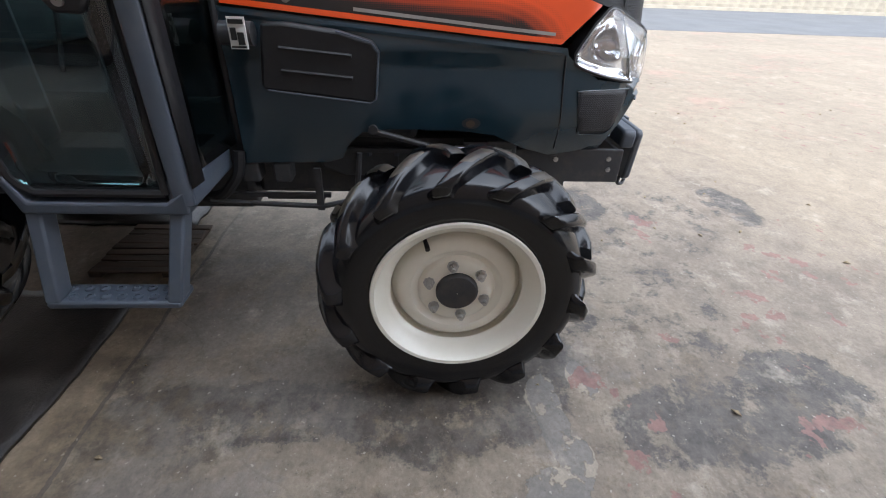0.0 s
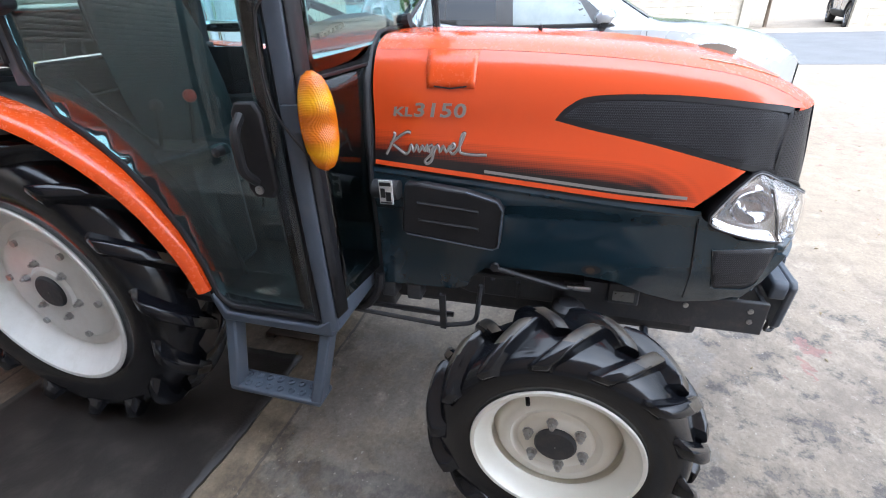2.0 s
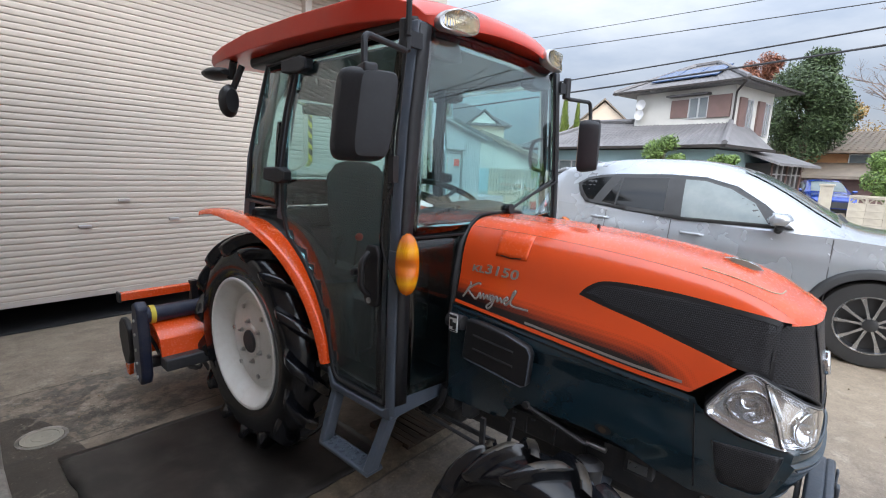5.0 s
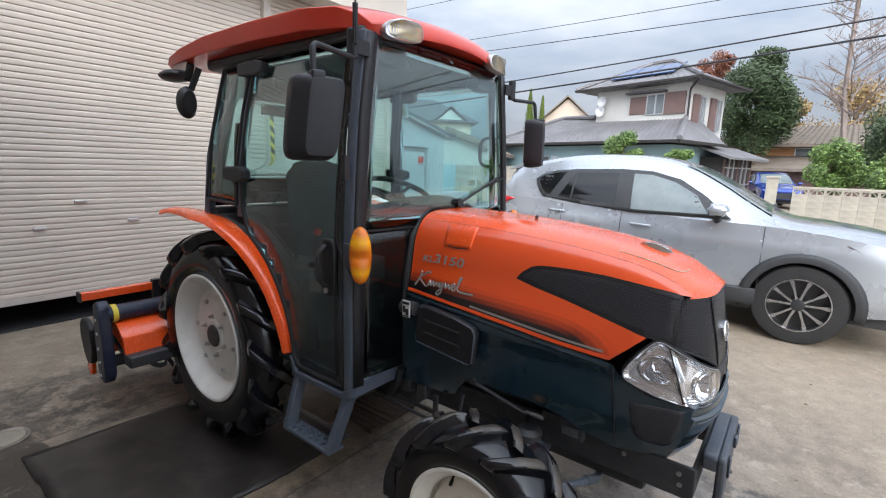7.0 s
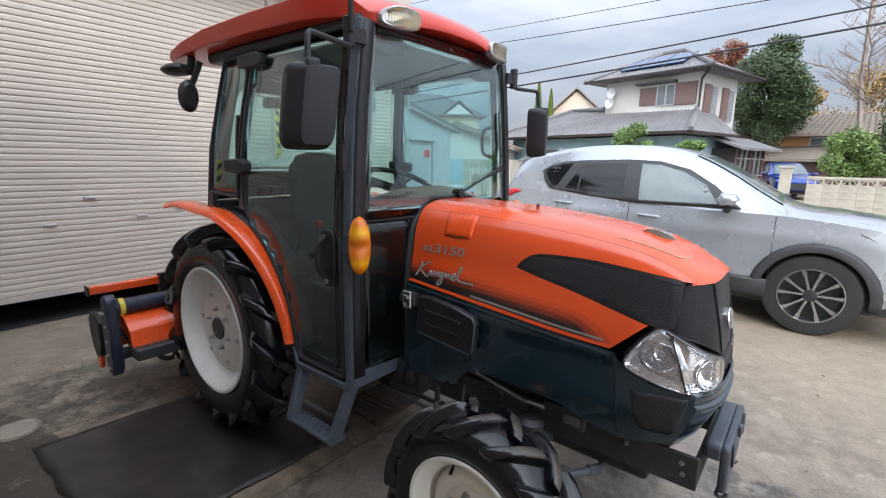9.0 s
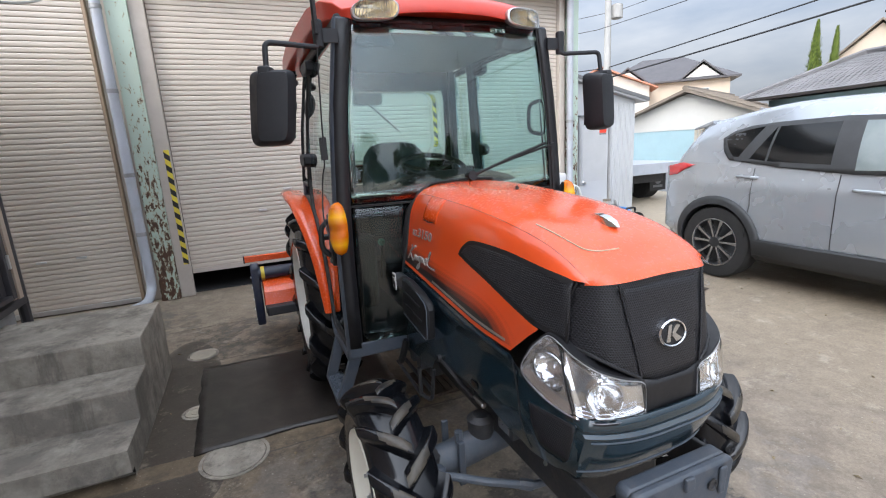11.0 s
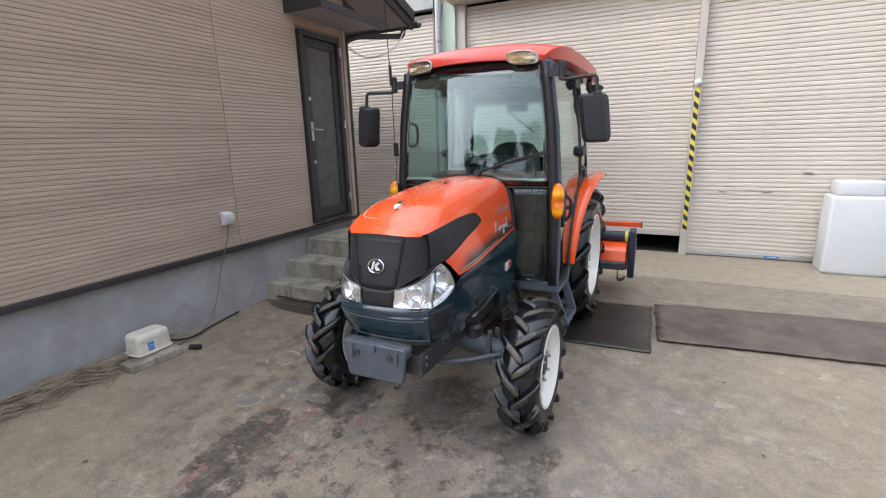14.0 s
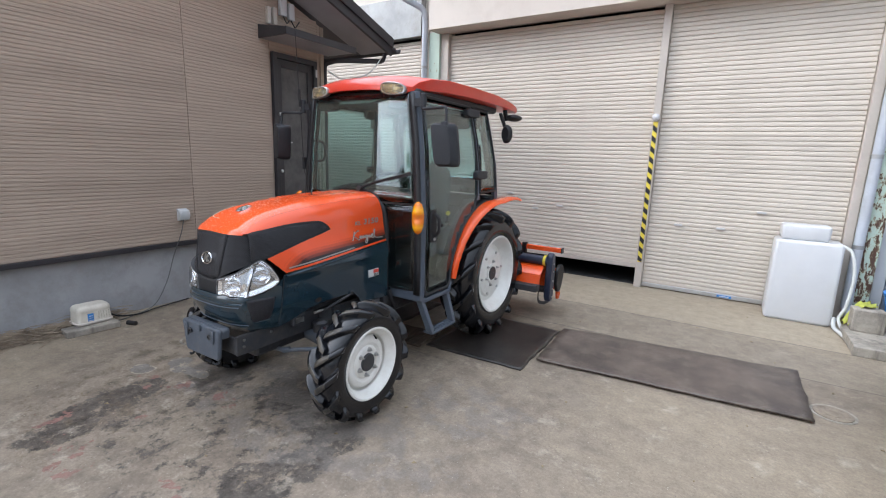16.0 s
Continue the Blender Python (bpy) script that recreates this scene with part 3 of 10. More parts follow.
M["alloy_dark"] = surf("gunmetal_alloy", (0.05, 0.052, 0.056), None, 0.35, 0.6, bump=0.0)
M["tail"] = surf("red_tail_lens", (0.50, 0.012, 0.02), (0.42, 0.01, 0.018), 0.1, coat=1.0, bump=0.0)
M["white_wall"] = surf("white_house_render", (0.52, 0.515, 0.485), (0.46, 0.455, 0.43), 0.85, scale=0.8, bump=0.2, dust=((0.4, 0.39, 0.36), 0.2))
M["blue_wall"] = surf("pale_blue_render", (0.30, 0.43, 0.47), (0.265, 0.39, 0.43), 0.85, scale=0.8, bump=0.2, dust=((0.22, 0.28, 0.3), 0.2))
M["tan_wall"] = surf("tan_house_render", (0.60, 0.50, 0.40), (0.55, 0.46, 0.37), 0.85, scale=0.8, bump=0.2)
M["wood_wall"] = surf("orange_timber_wall", (0.46, 0.24, 0.11), (0.38, 0.19, 0.09), 0.8, scale=1.5, bump=0.3)
M["old_wood"] = surf("weathered_brown_wood", (0.085, 0.055, 0.036), (0.040, 0.028, 0.020), 0.85, scale=9, fine=80, bump=0.6, depth=0.003, stretch=(3, 0.5, 3), vary=0.4)
M["roof_tile"] = surf("grey_roof_tile", (0.17, 0.165, 0.17), (0.12, 0.118, 0.122), 0.6, scale=1.1, fine=25, bump=0.4, vary=0.15, dust=((0.26, 0.25, 0.24), 0.25))
M["roof_dark"] = surf("dark_slate_roof", (0.085, 0.080, 0.085), (0.065, 0.062, 0.066), 0.6, scale=2, bump=0.3, vary=0.12)
M["roof_brown"] = surf("brown_tile_roof", (0.20, 0.165, 0.13), (0.15, 0.125, 0.10), 0.75, scale=2, bump=0.4, vary=0.15)
M["roof_red"] = surf("salmon_tile_roof", (0.52, 0.22, 0.14), (0.45, 0.19, 0.12), 0.7, scale=2, bump=0.3)
M["house_glass"] = surf("house_window", (0.10, 0.12, 0.13), (0.16, 0.18, 0.19), 0.08, scale=1.5, bump=0.0, coat=0.6)
M["brown_shutter"] = surf("brown_window_shutter", (0.155, 0.095, 0.085), (0.125, 0.08, 0.07), 0.6, scale=4, bump=0.1)
M["solar"] = surf("solar_panel", (0.02, 0.05, 0.13), (0.025, 0.06, 0.15), 0.22, coat=0.25, bump=0.0)
M["bark"] = surf("tree_bark", (0.15, 0.115, 0.085), (0.10, 0.075, 0.055), 0.95, scale=6, fine=30, bump=0.9, depth=0.01, stretch=(1, 1, 0.3))
M["pole"] = surf("concrete_pole", (0.40, 0.395, 0.38), (0.34, 0.335, 0.32), 0.85, scale=2, bump=0.2)
M["wire"] = surf("black_cable", (0.02, 0.02, 0.022), None, 0.6, bump=0.0)
M["blue_car"] = surf("blue_car_paint", (0.012, 0.05, 0.32), (0.012, 0.045, 0.28), 0.25, 0.3, coat=1.0, bump=0.0)
M["straw"] = surf("dry_grass", (0.32, 0.25, 0.15), (0.20, 0.15, 0.09), 0.9, scale=12, bump=0.0, vary=0.3)
M["bare_filler"] = surf("bare_paint_filler", (0.62, 0.50, 0.38), (0.48, 0.36, 0.26), 0.8, scale=40, bump=0.2)
M["vine"] = surf("dry_vine_stems", (0.40, 0.32, 0.235), (0.16, 0.12, 0.085), 0.9, scale=9, bump=0.0, vary=0.4)
M["grey_cable"] = surf("faded_grey_cable", (0.15, 0.15, 0.15), (0.11, 0.11, 0.11), 0.7, bump=0.0)
# near-black: the room's lack of light is put into this colour
M["unlit_room"] = surf("unlit_interior", (0.03, 0.03, 0.032), (0.02, 0.02, 0.022), 0.9)
M["galv"] = surf("galvanised_sheet", (0.36, 0.37, 0.37), (0.24, 0.245, 0.25), 0.5, 0.5, scale=1.8, bump=0.1, dust=((0.16, 0.14, 0.12), 0.5))
M["soffit"] = surf("grey_soffit", (0.35, 0.34, 0.35), (0.31, 0.30, 0.31), 0.8, scale=3, bump=0.1)
M["fascia"] = surf("cream_fascia", (0.60, 0.54, 0.48), (0.55, 0.495, 0.44), 0.6, scale=1.2, bump=0.08, dust=((0.36, 0.3, 0.26), 0.25))


def leaf_material(name, a, b2):
    m, nt, b, co = bare(name)
    geo = nt.nodes.new("ShaderNodeNewGeometry")
    nt.links.new(ramp(nt, geo.outputs["Random Per Island"], [(0.0, a), (0.6, b2), (1.0, tuple(min(1, c * 1.5) for c in b2))]), b.inputs["Base Color"])
    b.inputs["Roughness"].default_value = 0.6
    b.inputs["Transmission Weight"].default_value = 0.0
    return m


M["leaf_dark"] = leaf_material("dark_green_leaves", (0.018, 0.032, 0.012), (0.052, 0.080, 0.030))
M["leaf_mid"] = leaf_material("green_leaves", (0.045, 0.085, 0.022), (0.13, 0.20, 0.05))
M["leaf_yellow"] = leaf_material("yellow_autumn_leaves", (0.17, 0.12, 0.04), (0.32, 0.21, 0.075))
M["leaf_rust"] = leaf_material("rust_red_leaves", (0.10, 0.035, 0.02), (0.20, 0.075, 0.04))
M["leaf_conifer"] = leaf_material("conifer_leaves", (0.06, 0.10, 0.02), (0.15, 0.20, 0.04))


# ---- shape helpers ----
def thing(name, at, label, category, group="", kind=""):
    e = new(name)
    e.empty_display_size = 0.1
    e.location = at
    return tagged(e, label, category, group, kind)


def part(name, bm, material, parent=None, label="", smooth=0.6, solid=0.0, bevel=0.0, normals=None):
    """Links a bmesh, made in world coordinates, as one mesh object under a thing or a part."""
    me = bpy.data.meshes.new(name)
    bmesh.ops.recalc_face_normals(bm, faces=bm.faces[:])
    bm.to_mesh(me)
    bm.free()
    for m in material if isinstance(material, (list, tuple)) else [material]:
        me.materials.append(m)
    if smooth:
        me.shade_smooth()
        me.set_sharp_from_angle(angle=smooth)
    if normals:
        me.normals_split_custom_set_from_vertices([n if n.dot(v.normal) > 0 else -n for n, v in zip(normals, me.vertices)])
    ob = new(name, me)
    if parent is not None:
        ob.parent = parent
        base = parent
        while base.parent is not None:
            base = base.parent
        if parent is base:
            ob.matrix_parent_inverse = base.matrix_basis.inverted()
    if bevel:
        mod = ob.modifiers.new("bevel", "BEVEL")
        mod.width, mod.segments, mod.limit_method, mod.angle_limit = bevel, 2, "ANGLE", radians(40)
    if solid:
        mod = ob.modifiers.new("solid", "SOLIDIFY")
        mod.thickness, mod.offset = solid, -1
    if label:
        ob["label"] = label
    return ob


def B():
    return bmesh.new()


def box(bm, x0, x1, y0, y1, z0, z1, m=None):
    """A box; m: a matrix to turn it by."""
    vs = [bm.verts.new((x, y, z)) for x in (x0, x1) for y in (y0, y1) for z in (z0, z1)]
    for f in ((0, 1, 3, 2), (4, 6, 7, 5), (0, 4, 5, 1), (2, 3, 7, 6), (0, 2, 6, 4), (1, 5, 7, 3)):
        bm.faces.new([vs[i] for i in f])
    if m is not None:
        bmesh.ops.transform(bm, matrix=m, verts=vs)
    return bm


def rings(bm, loops, closed=True, cap=True):
    """Skins a row of point loops of equal length."""
    made = [[bm.verts.new(p) for p in loop] for loop in loops]
    n = len(made[0])
    for a, b in zip(made, made[1:]):
        for i in range(n if closed else n - 1):
            bm.faces.new((a[i], a[(i + 1) % n], b[(i + 1) % n], b[i]))
    if cap and closed:
        bm.faces.new(made[0][::-1])
        bm.faces.new(made[-1])
    return bm


def tube(bm, pts, r, seg=8, taper=None):
    """A round bar along points."""
    pts = [Vector(p) for p in pts]
    loops, up = [], Vector((0.123, 0.41, 0.9)).normalized()
    for i, p in enumerate(pts):
        d = (pts[min(i + 1, len(pts) - 1)] - pts[max(i - 1, 0)]).normalized()
        if abs(d.dot(up)) > 0.95:
            up = Vector((0.9, 0.1, 0.2)).normalized()
        side = d.cross(up).normalized()
        up = side.cross(d).normalized()
        rr = r * (1 + (taper - 1) * i / (len(pts) - 1)) if taper else r
        loops.append([p + rr * (math.cos(a) * side + math.sin(a) * up) for a in (2 * math.pi * k / seg for k in range(seg))])
    return rings(bm, loops)


def bend(pts, r=0.04, n=5):
    """Rounds the corners of a polyline."""
    pts = [Vector(p) for p in pts]
    out = [pts[0]]
    for a, p, b in zip(pts, pts[1:], pts[2:]):
        u, v = (a - p), (b - p)
        k = min(r, u.length * 0.45, v.length * 0.45)
        s, e = p + u.normalized() * k, p + v.normalized() * k
        out += [(s * (1 - t) + p * t) * (1 - t) + (p * (1 - t) + e * t) * t for t in (i / n for i in range(n + 1))]
    return out + [pts[-1]]


def lathe(bm, profile, centre, axis="x", seg=48, cap=False):
    """Turns a profile of (along, radius) about an axis through centre."""
    c = Vector(centre)
    loops = []
    for s, r in profile:
        loop = []
        for k in range(seg):
            a = 2 * math.pi * k / seg
            u, v = r * math.cos(a), r * math.sin(a)
            loop.append(c + (Vector((s, u, v)) if axis == "x" else Vector((u, s, v)) if axis == "y" else Vector((u, v, s))))
        loops.append(loop)
    return rings(bm, loops, True, cap)


def prism(bm, poly, lo, hi, axis="x"):
    """A polygon pushed along an axis. The polygon's two numbers are the other two axes in their order."""
    def at(s, p):
        return (s, p[0], p[1]) if axis == "x" else (p[0], s, p[1]) if axis == "y" else (p[0], p[1], s)
    a, b = [bm.verts.new(at(lo, p)) for p in poly], [bm.verts.new(at(hi, p)) for p in poly]
    bm.faces.new(a[::-1])
    bm.faces.new(b)
    for i in range(len(poly)):
        j = (i + 1) % len(poly)
        bm.faces.new((a[i], a[j], b[j], b[i]))
    return bm


def soft_box(bm, x0, x1, y0, y1, z0, z1, r=0.03, k=4, top=1.0):
    loops = []
    def ring(z, ins, sc=1.0):
        cx, cy = (x0 + x1) / 2, (y0 + y1) / 2
        pts = []
        for sx, sy, a0 in ((1, 1, 0), (-1, 1, 90), (-1, -1, 180), (1, -1, 270)):
            for i in range(k + 1):
                a = radians(a0 + 90 * i / k)
                hx, hy = (x1 - x0) / 2 - ins, (y1 - y0) / 2 - ins
                pts.append((cx + sc * (sx * (hx - r) + r * math.cos(a)), cy + sc * (sy * (hy - r) + r * math.sin(a)), z))
        return pts
    e = min(r, (z1 - z0) / 3)
    loops = [ring(z0, e * 0.6), ring(z0 + e * 0.4, e * 0.15), ring(z0 + e, 0), ring(z1 - e, 0, top), ring(z1 - e * 0.4, e * 0.15, top), ring(z1, e * 0.6, top)]
    return rings(bm, loops)


def smooth_line(pts, n=6):
    """A Catmull-Rom curve through 2D or 3D points."""
    pts = [Vector(p) for p in pts]
    out = []
    for i in range(len(pts) - 1):
        p0, p1, p2, p3 = pts[max(i - 1, 0)], pts[i], pts[i + 1], pts[min(i + 2, len(pts) - 1)]
        for k in range(n):
            t = k / n
            out.append(0.5 * (2 * p1 + (p2 - p0) * t + (2 * p0 - 5 * p1 + 4 * p2 - p3) * t * t + (3 * p1 - p0 - 3 * p2 + p3) * t ** 3))
    return out + [pts[-1]]


def skin(bm, poly, place, step=0.03, normals=None):
    """Fills a flat polygon (u, v), cuts it into a grid and lays each point by place(u, v)."""
    own = bmesh.new()
    own.faces.new([own.verts.new((p[0], p[1], 0)) for p in poly])
    for axis in (0, 1):
        lo, hi = min(p[axis] for p in poly), max(p[axis] for p in poly)
        k = int((hi - lo) / step)
        for i in range(1, k + 1):
            at = lo + (hi - lo) * i / (k + 1)
            no = (1, 0, 0) if axis == 0 else (0, 1, 0)
            bmesh.ops.bisect_plane(own, geom=own.verts[:] + own.edges[:] + own.faces[:], plane_co=(at, at, 0), plane_no=no, dist=1e-5)
    bmesh.ops.triangulate(own, faces=[f for f in own.faces if len(f.verts) > 4])
    made = {v: bm.verts.new(place(v.co.x, v.co.y)) for v in own.verts}
    for f in own.faces:
        bm.faces.new([made[v] for v in f.verts])
    if normals is not None:
        # true normals of the curved surface, so that cut edges shade smoothly
        e = 0.004
        for v in own.verts:
            u, w = v.co.x, v.co.y
            du = Vector(place(u + e, w)) - Vector(place(u - e, w))
            dw = Vector(place(u, w + e)) - Vector(place(u, w - e))
            normals.append(du.cross(dw).normalized())
    own.free()
    return bm


def lerp(table, t):
    """Straight-line table look-up; the first column rises."""
    if t <= table[0][0]:
        return table[0][1]
    for (a, va), (b, vb) in zip(table, table[1:]):
        if t <= b:
            k = (t - a) / (b - a)
            return va + (vb - va) * k
    return table[-1][1]


def eased(table, t):
    pts = table
    if t <= pts[0][0]:
        return pts[0][1]
    if t >= pts[-1][0]:
        return pts[-1][1]
    for i in range(len(pts) - 1):
        if t <= pts[i + 1][0]:
            (x0, y0), (x1, y1) = pts[i], pts[i + 1]
            h = x1 - x0
            m0 = ((y1 - y0) / h + (y0 - pts[i - 1][1]) / (x0 - pts[i - 1][0])) / 2 if i else (y1 - y0) / h
            m1 = ((y1 - y0) / h + (pts[i + 2][1] - y1) / (pts[i + 2][0] - x1)) / 2 if i + 2 < len(pts) else (y1 - y0) / h
            k = (t - x0) / h
            return (2 * k ** 3 - 3 * k * k + 1) * y0 + (k ** 3 - 2 * k * k + k) * h * m0 + (3 * k * k - 2 * k ** 3) * y1 + (k ** 3 - k * k) * h * m1

# ---- setting: ground and road ----
bm = B()
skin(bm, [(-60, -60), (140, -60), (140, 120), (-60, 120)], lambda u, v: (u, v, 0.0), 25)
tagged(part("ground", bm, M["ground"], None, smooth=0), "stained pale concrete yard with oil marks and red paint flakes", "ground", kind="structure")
bm = B()
box(bm, 9.0, 15.6, -80, 120, -0.05, 0.006)
tagged(part("road", bm, M["asphalt"], None, smooth=0), "grey asphalt road running past the open yard", "road", kind="structure")
bm = B()
box(bm, 15.6, 15.85, -60, 90, -0.05, 0.10)
tagged(part("kerb", bm, M["block"], None, smooth=0, bevel=0.01), "pale concrete kerb on the far side of the road", "kerb", kind="structure")

# ---- setting: shutter building ----
SY = 4.32


def facade(name, boxes, material, label, category="wall"):
    bm = B()
    for b6 in boxes:
        box(bm, *b6)
    return tagged(part(name, bm, material, None, smooth=0, bevel=0.004), label, category, kind="structure")


facade("wall_north", [(-9, -4.9, SY + 0.03, SY + 0.25, 0, 3.42), (-9, 3.66, SY + 0.03, SY + 0.25, 3.42, 5.0), (-2.05, -1.62, SY + 0.06, SY + 0.25, 0, 3.42), (3.43, 3.66, SY + 0.06, SY + 0.25, 0, 3.42)], M["fascia"], "cream sheet-metal front wall of the shutter building")
facade("wall_east", [(3.46, 3.66, SY + 0.25, 12, 0, 5.0)], M["fascia"], "cream side wall of the shutter building")
# unseen walls and ceiling, added to close the room and keep light out
facade("wall_back", [(-9, 3.46, 8.0, 8.2, 0, 5.0)], M["unlit_room"], "near-black back wall inside the shutter building, unseen, closing the room")
facade("ceiling", [(-9, 3.46, SY + 0.25, 8.0, 4.0, 4.1)], M["unlit_room"], "near-black ceiling inside the shutter building, unseen, closing the room", "ceiling")
facade("wall_inner_west", [(-9, -8.8, SY + 0.25, 8.0, 0, 4.0)], M["unlit_room"], "near-black side wall inside the shutter building, unseen, keeping light out")
# floor coloured near-black so the gap under the shutter reads unlit
facade("floor_inside", [(-8.8, 3.46, SY + 0.10, 8.0, -0.02, 0.012)], M["unlit_room"], "near-black floor inside the shutter building, dark for the unlit room", "floor")
# shutter box over the two wide shutters, and roof edge
facade("shutter_housing", [(-1.74, 3.42, SY - 0.30, SY + 0.03, 3.37, 3.86)], M["fascia"], "long cream housing above the roller shutters", "housing")
# out of view, set back west of -1.9 to let skylight reach the narrow shutter
facade("roof_edge", [(-1.9, 4.3, SY - 0.75, SY + 0.4, 4.62, 4.72), (-1.9, 4.3, SY - 0.85, SY - 0.75, 4.58, 4.76), (-9, -1.9, SY - 0.05, SY + 0.4, 4.95, 5.05)], M["galv"], "galvanised roof edge with gutter over the shutters", "roof")
for gx in (3.2, 3.95):
    bm = B()
    tube(bm, [(gx, SY + 0.02, 4.1), (gx, SY - 0.7, 4.6)], 0.03)
    tagged(part("roof_brace", bm, M["galv"], None), "galvanised strut under the roof edge", "brace", kind="structure")
bm = B()
box(bm, -4.9, -2.02, SY - 0.10, SY + 0.03, 3.36, 3.95)
tagged(part("lintel", bm, M["galv"], None, smooth=0, bevel=0.004), "stained galvanised panel above the narrow shutter", "lintel", kind="structure")

SLAT = 0.051


def slat_mesh(length):
    bm = B()
    prof = [(0.010, 0.0), (-0.001, 0.0006), (-0.004, 0.004), (-0.0055, 0.014), (-0.0055, 0.034), (-0.004, 0.043), (-0.0005, 0.0475), (0.003, 0.0490), (0.010, 0.0505)]
    prism(bm, [(p[0], p[1]) for p in prof], 0, length, "x")
    me = bpy.data.meshes.new("slat")
    bmesh.ops.recalc_face_normals(bm, faces=bm.faces[:])
    bm.to_mesh(me)
    bm.free()
    me.materials.append(M["shutter"])
    me.shade_smooth()
    me.set_sharp_from_angle(angle=0.9)
    return me


def roller_shutter(x0, x1, y, z0, z1, label):
    s = thing("roller_shutter", ((x0 + x1) / 2, y, z0), label, "roller shutter", "roller shutters")
    bm = B()
    box(bm, x0, x1, y - 0.012, y + 0.03, z0, z0 + 0.05)
    part("bottom_rail", bm, M["alu"] if z0 < 0.1 else M["shutter_frame"], s, bevel=0.004)
    me = slat_mesh(x1 - x0)
    n = int((z1 - z0 - 0.05) / SLAT)
    for i in range(n):
        ob = new("slat", me)
        ob.parent = s
        ob.matrix_parent_inverse = s.matrix_basis.inverted()
        ob.location = (x0, y, z0 + 0.05 + i * SLAT)
    return s


sh_mid = roller_shutter(-1.56, 1.375, SY + 0.05, 0.235, 3.38, "wide cream roller shutter, not fully closed, with a dark gap below")
sh_right = roller_shutter(1.465, 3.345, SY + 0.05, 0.012, 3.38, "cream roller shutter closed to the ground beside a white tank")
sh_left = roller_shutter(-4.85, -2.085, SY + 0.03, 0.012, 3.36, "narrow cream roller shutter closed to the ground behind the steps")
bm = B()
box(bm, 2.31, 2.46, SY + 0.026, SY + 0.034, 0.026, 0.050)
plate_sh = part("sticker", bm, M["blue_tub"], sh_right, "small blue maker's plate")
bm = B()
box(bm, 2.335, 2.435, SY + 0.0225, SY + 0.0255, 0.034, 0.043)
part("sticker_lines", bm, M["white_label"], plate_sh, smooth=0)
for s, spots in ((sh_mid, [(-0.45, 1.08), (0.30, 0.95), (-0.75, 0.86), (-0.05, 0.89)]), (sh_right, [(2.25, 0.84), (2.62, 1.06), (1.8, 0.84)]), (sh_left, [(-2.52, 0.56), (-2.85, 0.55)])):
    for px, pz in spots:
        bm = B()
        box(bm, px - 0.045, px + 0.045, SY + 0.022, SY + 0.05, pz - 0.012, pz + 0.012)
        part("latch", bm, M["alu"], s, "small worn metal latch", bevel=0.004)


def guide(name, x0, x1, y0, y1, label, material):
    bm = B()
    box(bm, x0, x1, y0, y1, 0, 3.40)
    return tagged(part(name, bm, material, None, smooth=0, bevel=0.005), label, "frame", kind="structure")


guide("trim_1", -1.70, -1.565, SY - 0.02, SY + 0.06, "beige steel guide post beside the wide shutter", M["shutter_frame"])
guide("trim_2", 1.378, 1.462, SY - 0.03, SY + 0.12, "cream steel post between the two wide shutters", M["shutter_frame"])
guide("trim_3", 3.35, 3.43, SY - 0.02, SY + 0.06, "beige steel guide post at the building corner", M["shutter_frame"])
guide("trim_4", -2.075, -2.045, SY - 0.02, SY + 0.06, "tan guide strip beside the narrow shutter", M["old_trim"])
guide("column_1", -1.885, -1.70, SY - 0.06, SY + 0.06, "mint green steel column with flaking rust", M["rust_col"])
guide("column_2", 3.505, 3.64, SY - 0.06, SY + 0.06, "mint green steel column with flaking rust", M["rust_col"])


def hazard_tape(x, y, z0, z1, w, knob):
    s = thing("hazard_tape", (x, y, z0), "yellow and black striped warning tape stuck on a steel post", "warning tape", "warning tapes")
    bm = B()
    box(bm, x - w / 2, x + w / 2, y - 0.003, y, z0, z1)
    part("tape", bm, M["yellow"], s, smooth=0)
    k, z = 0.062, z0 - 0.02
    while z < z1:
        bm = B()
        poly = [(x - w / 2, max(z0, z + 0.045)), (x + w / 2, max(z0, z)), (x + w / 2, min(z1, z + k)), (x - w / 2, min(z1, z + k + 0.045))]
        if poly[2][1] > poly[1][1] + 0.005 and poly[3][1] > poly[0][1] + 0.005:
            prism(bm, poly, y - 0.0075, y - 0.0035, "y")
            part("stripe", bm, M["black_label"], s, smooth=0)
        else:
            bm.free()
        z += 2 * k
    if knob:
        ball = thing("door_alarm", (x, y - 0.04, z1 + 0.05), "white round fitting on the post above striped tape", "fitting")
        bm = B()
        bmesh.ops.create_uvsphere(bm, u_segments=16, v_segments=10, radius=0.045, matrix=Matrix.Translation((x, y - 0.03, z1 + 0.05)))
        part("ball", bm, M["tank"], ball)
        bm = B()
        lathe(bm, [(-0.03, 0.02), (0.005, 0.03)], (x, y - 0.005, z1 + 0.05), "y", 16, True)
        part("base", bm, M["tank"], ball)


hazard_tape(1.42, SY - 0.03, 0.33, 2.06, 0.05, True)
hazard_tape(-1.60, SY - 0.02, 0.36, 1.58, 0.05, False)


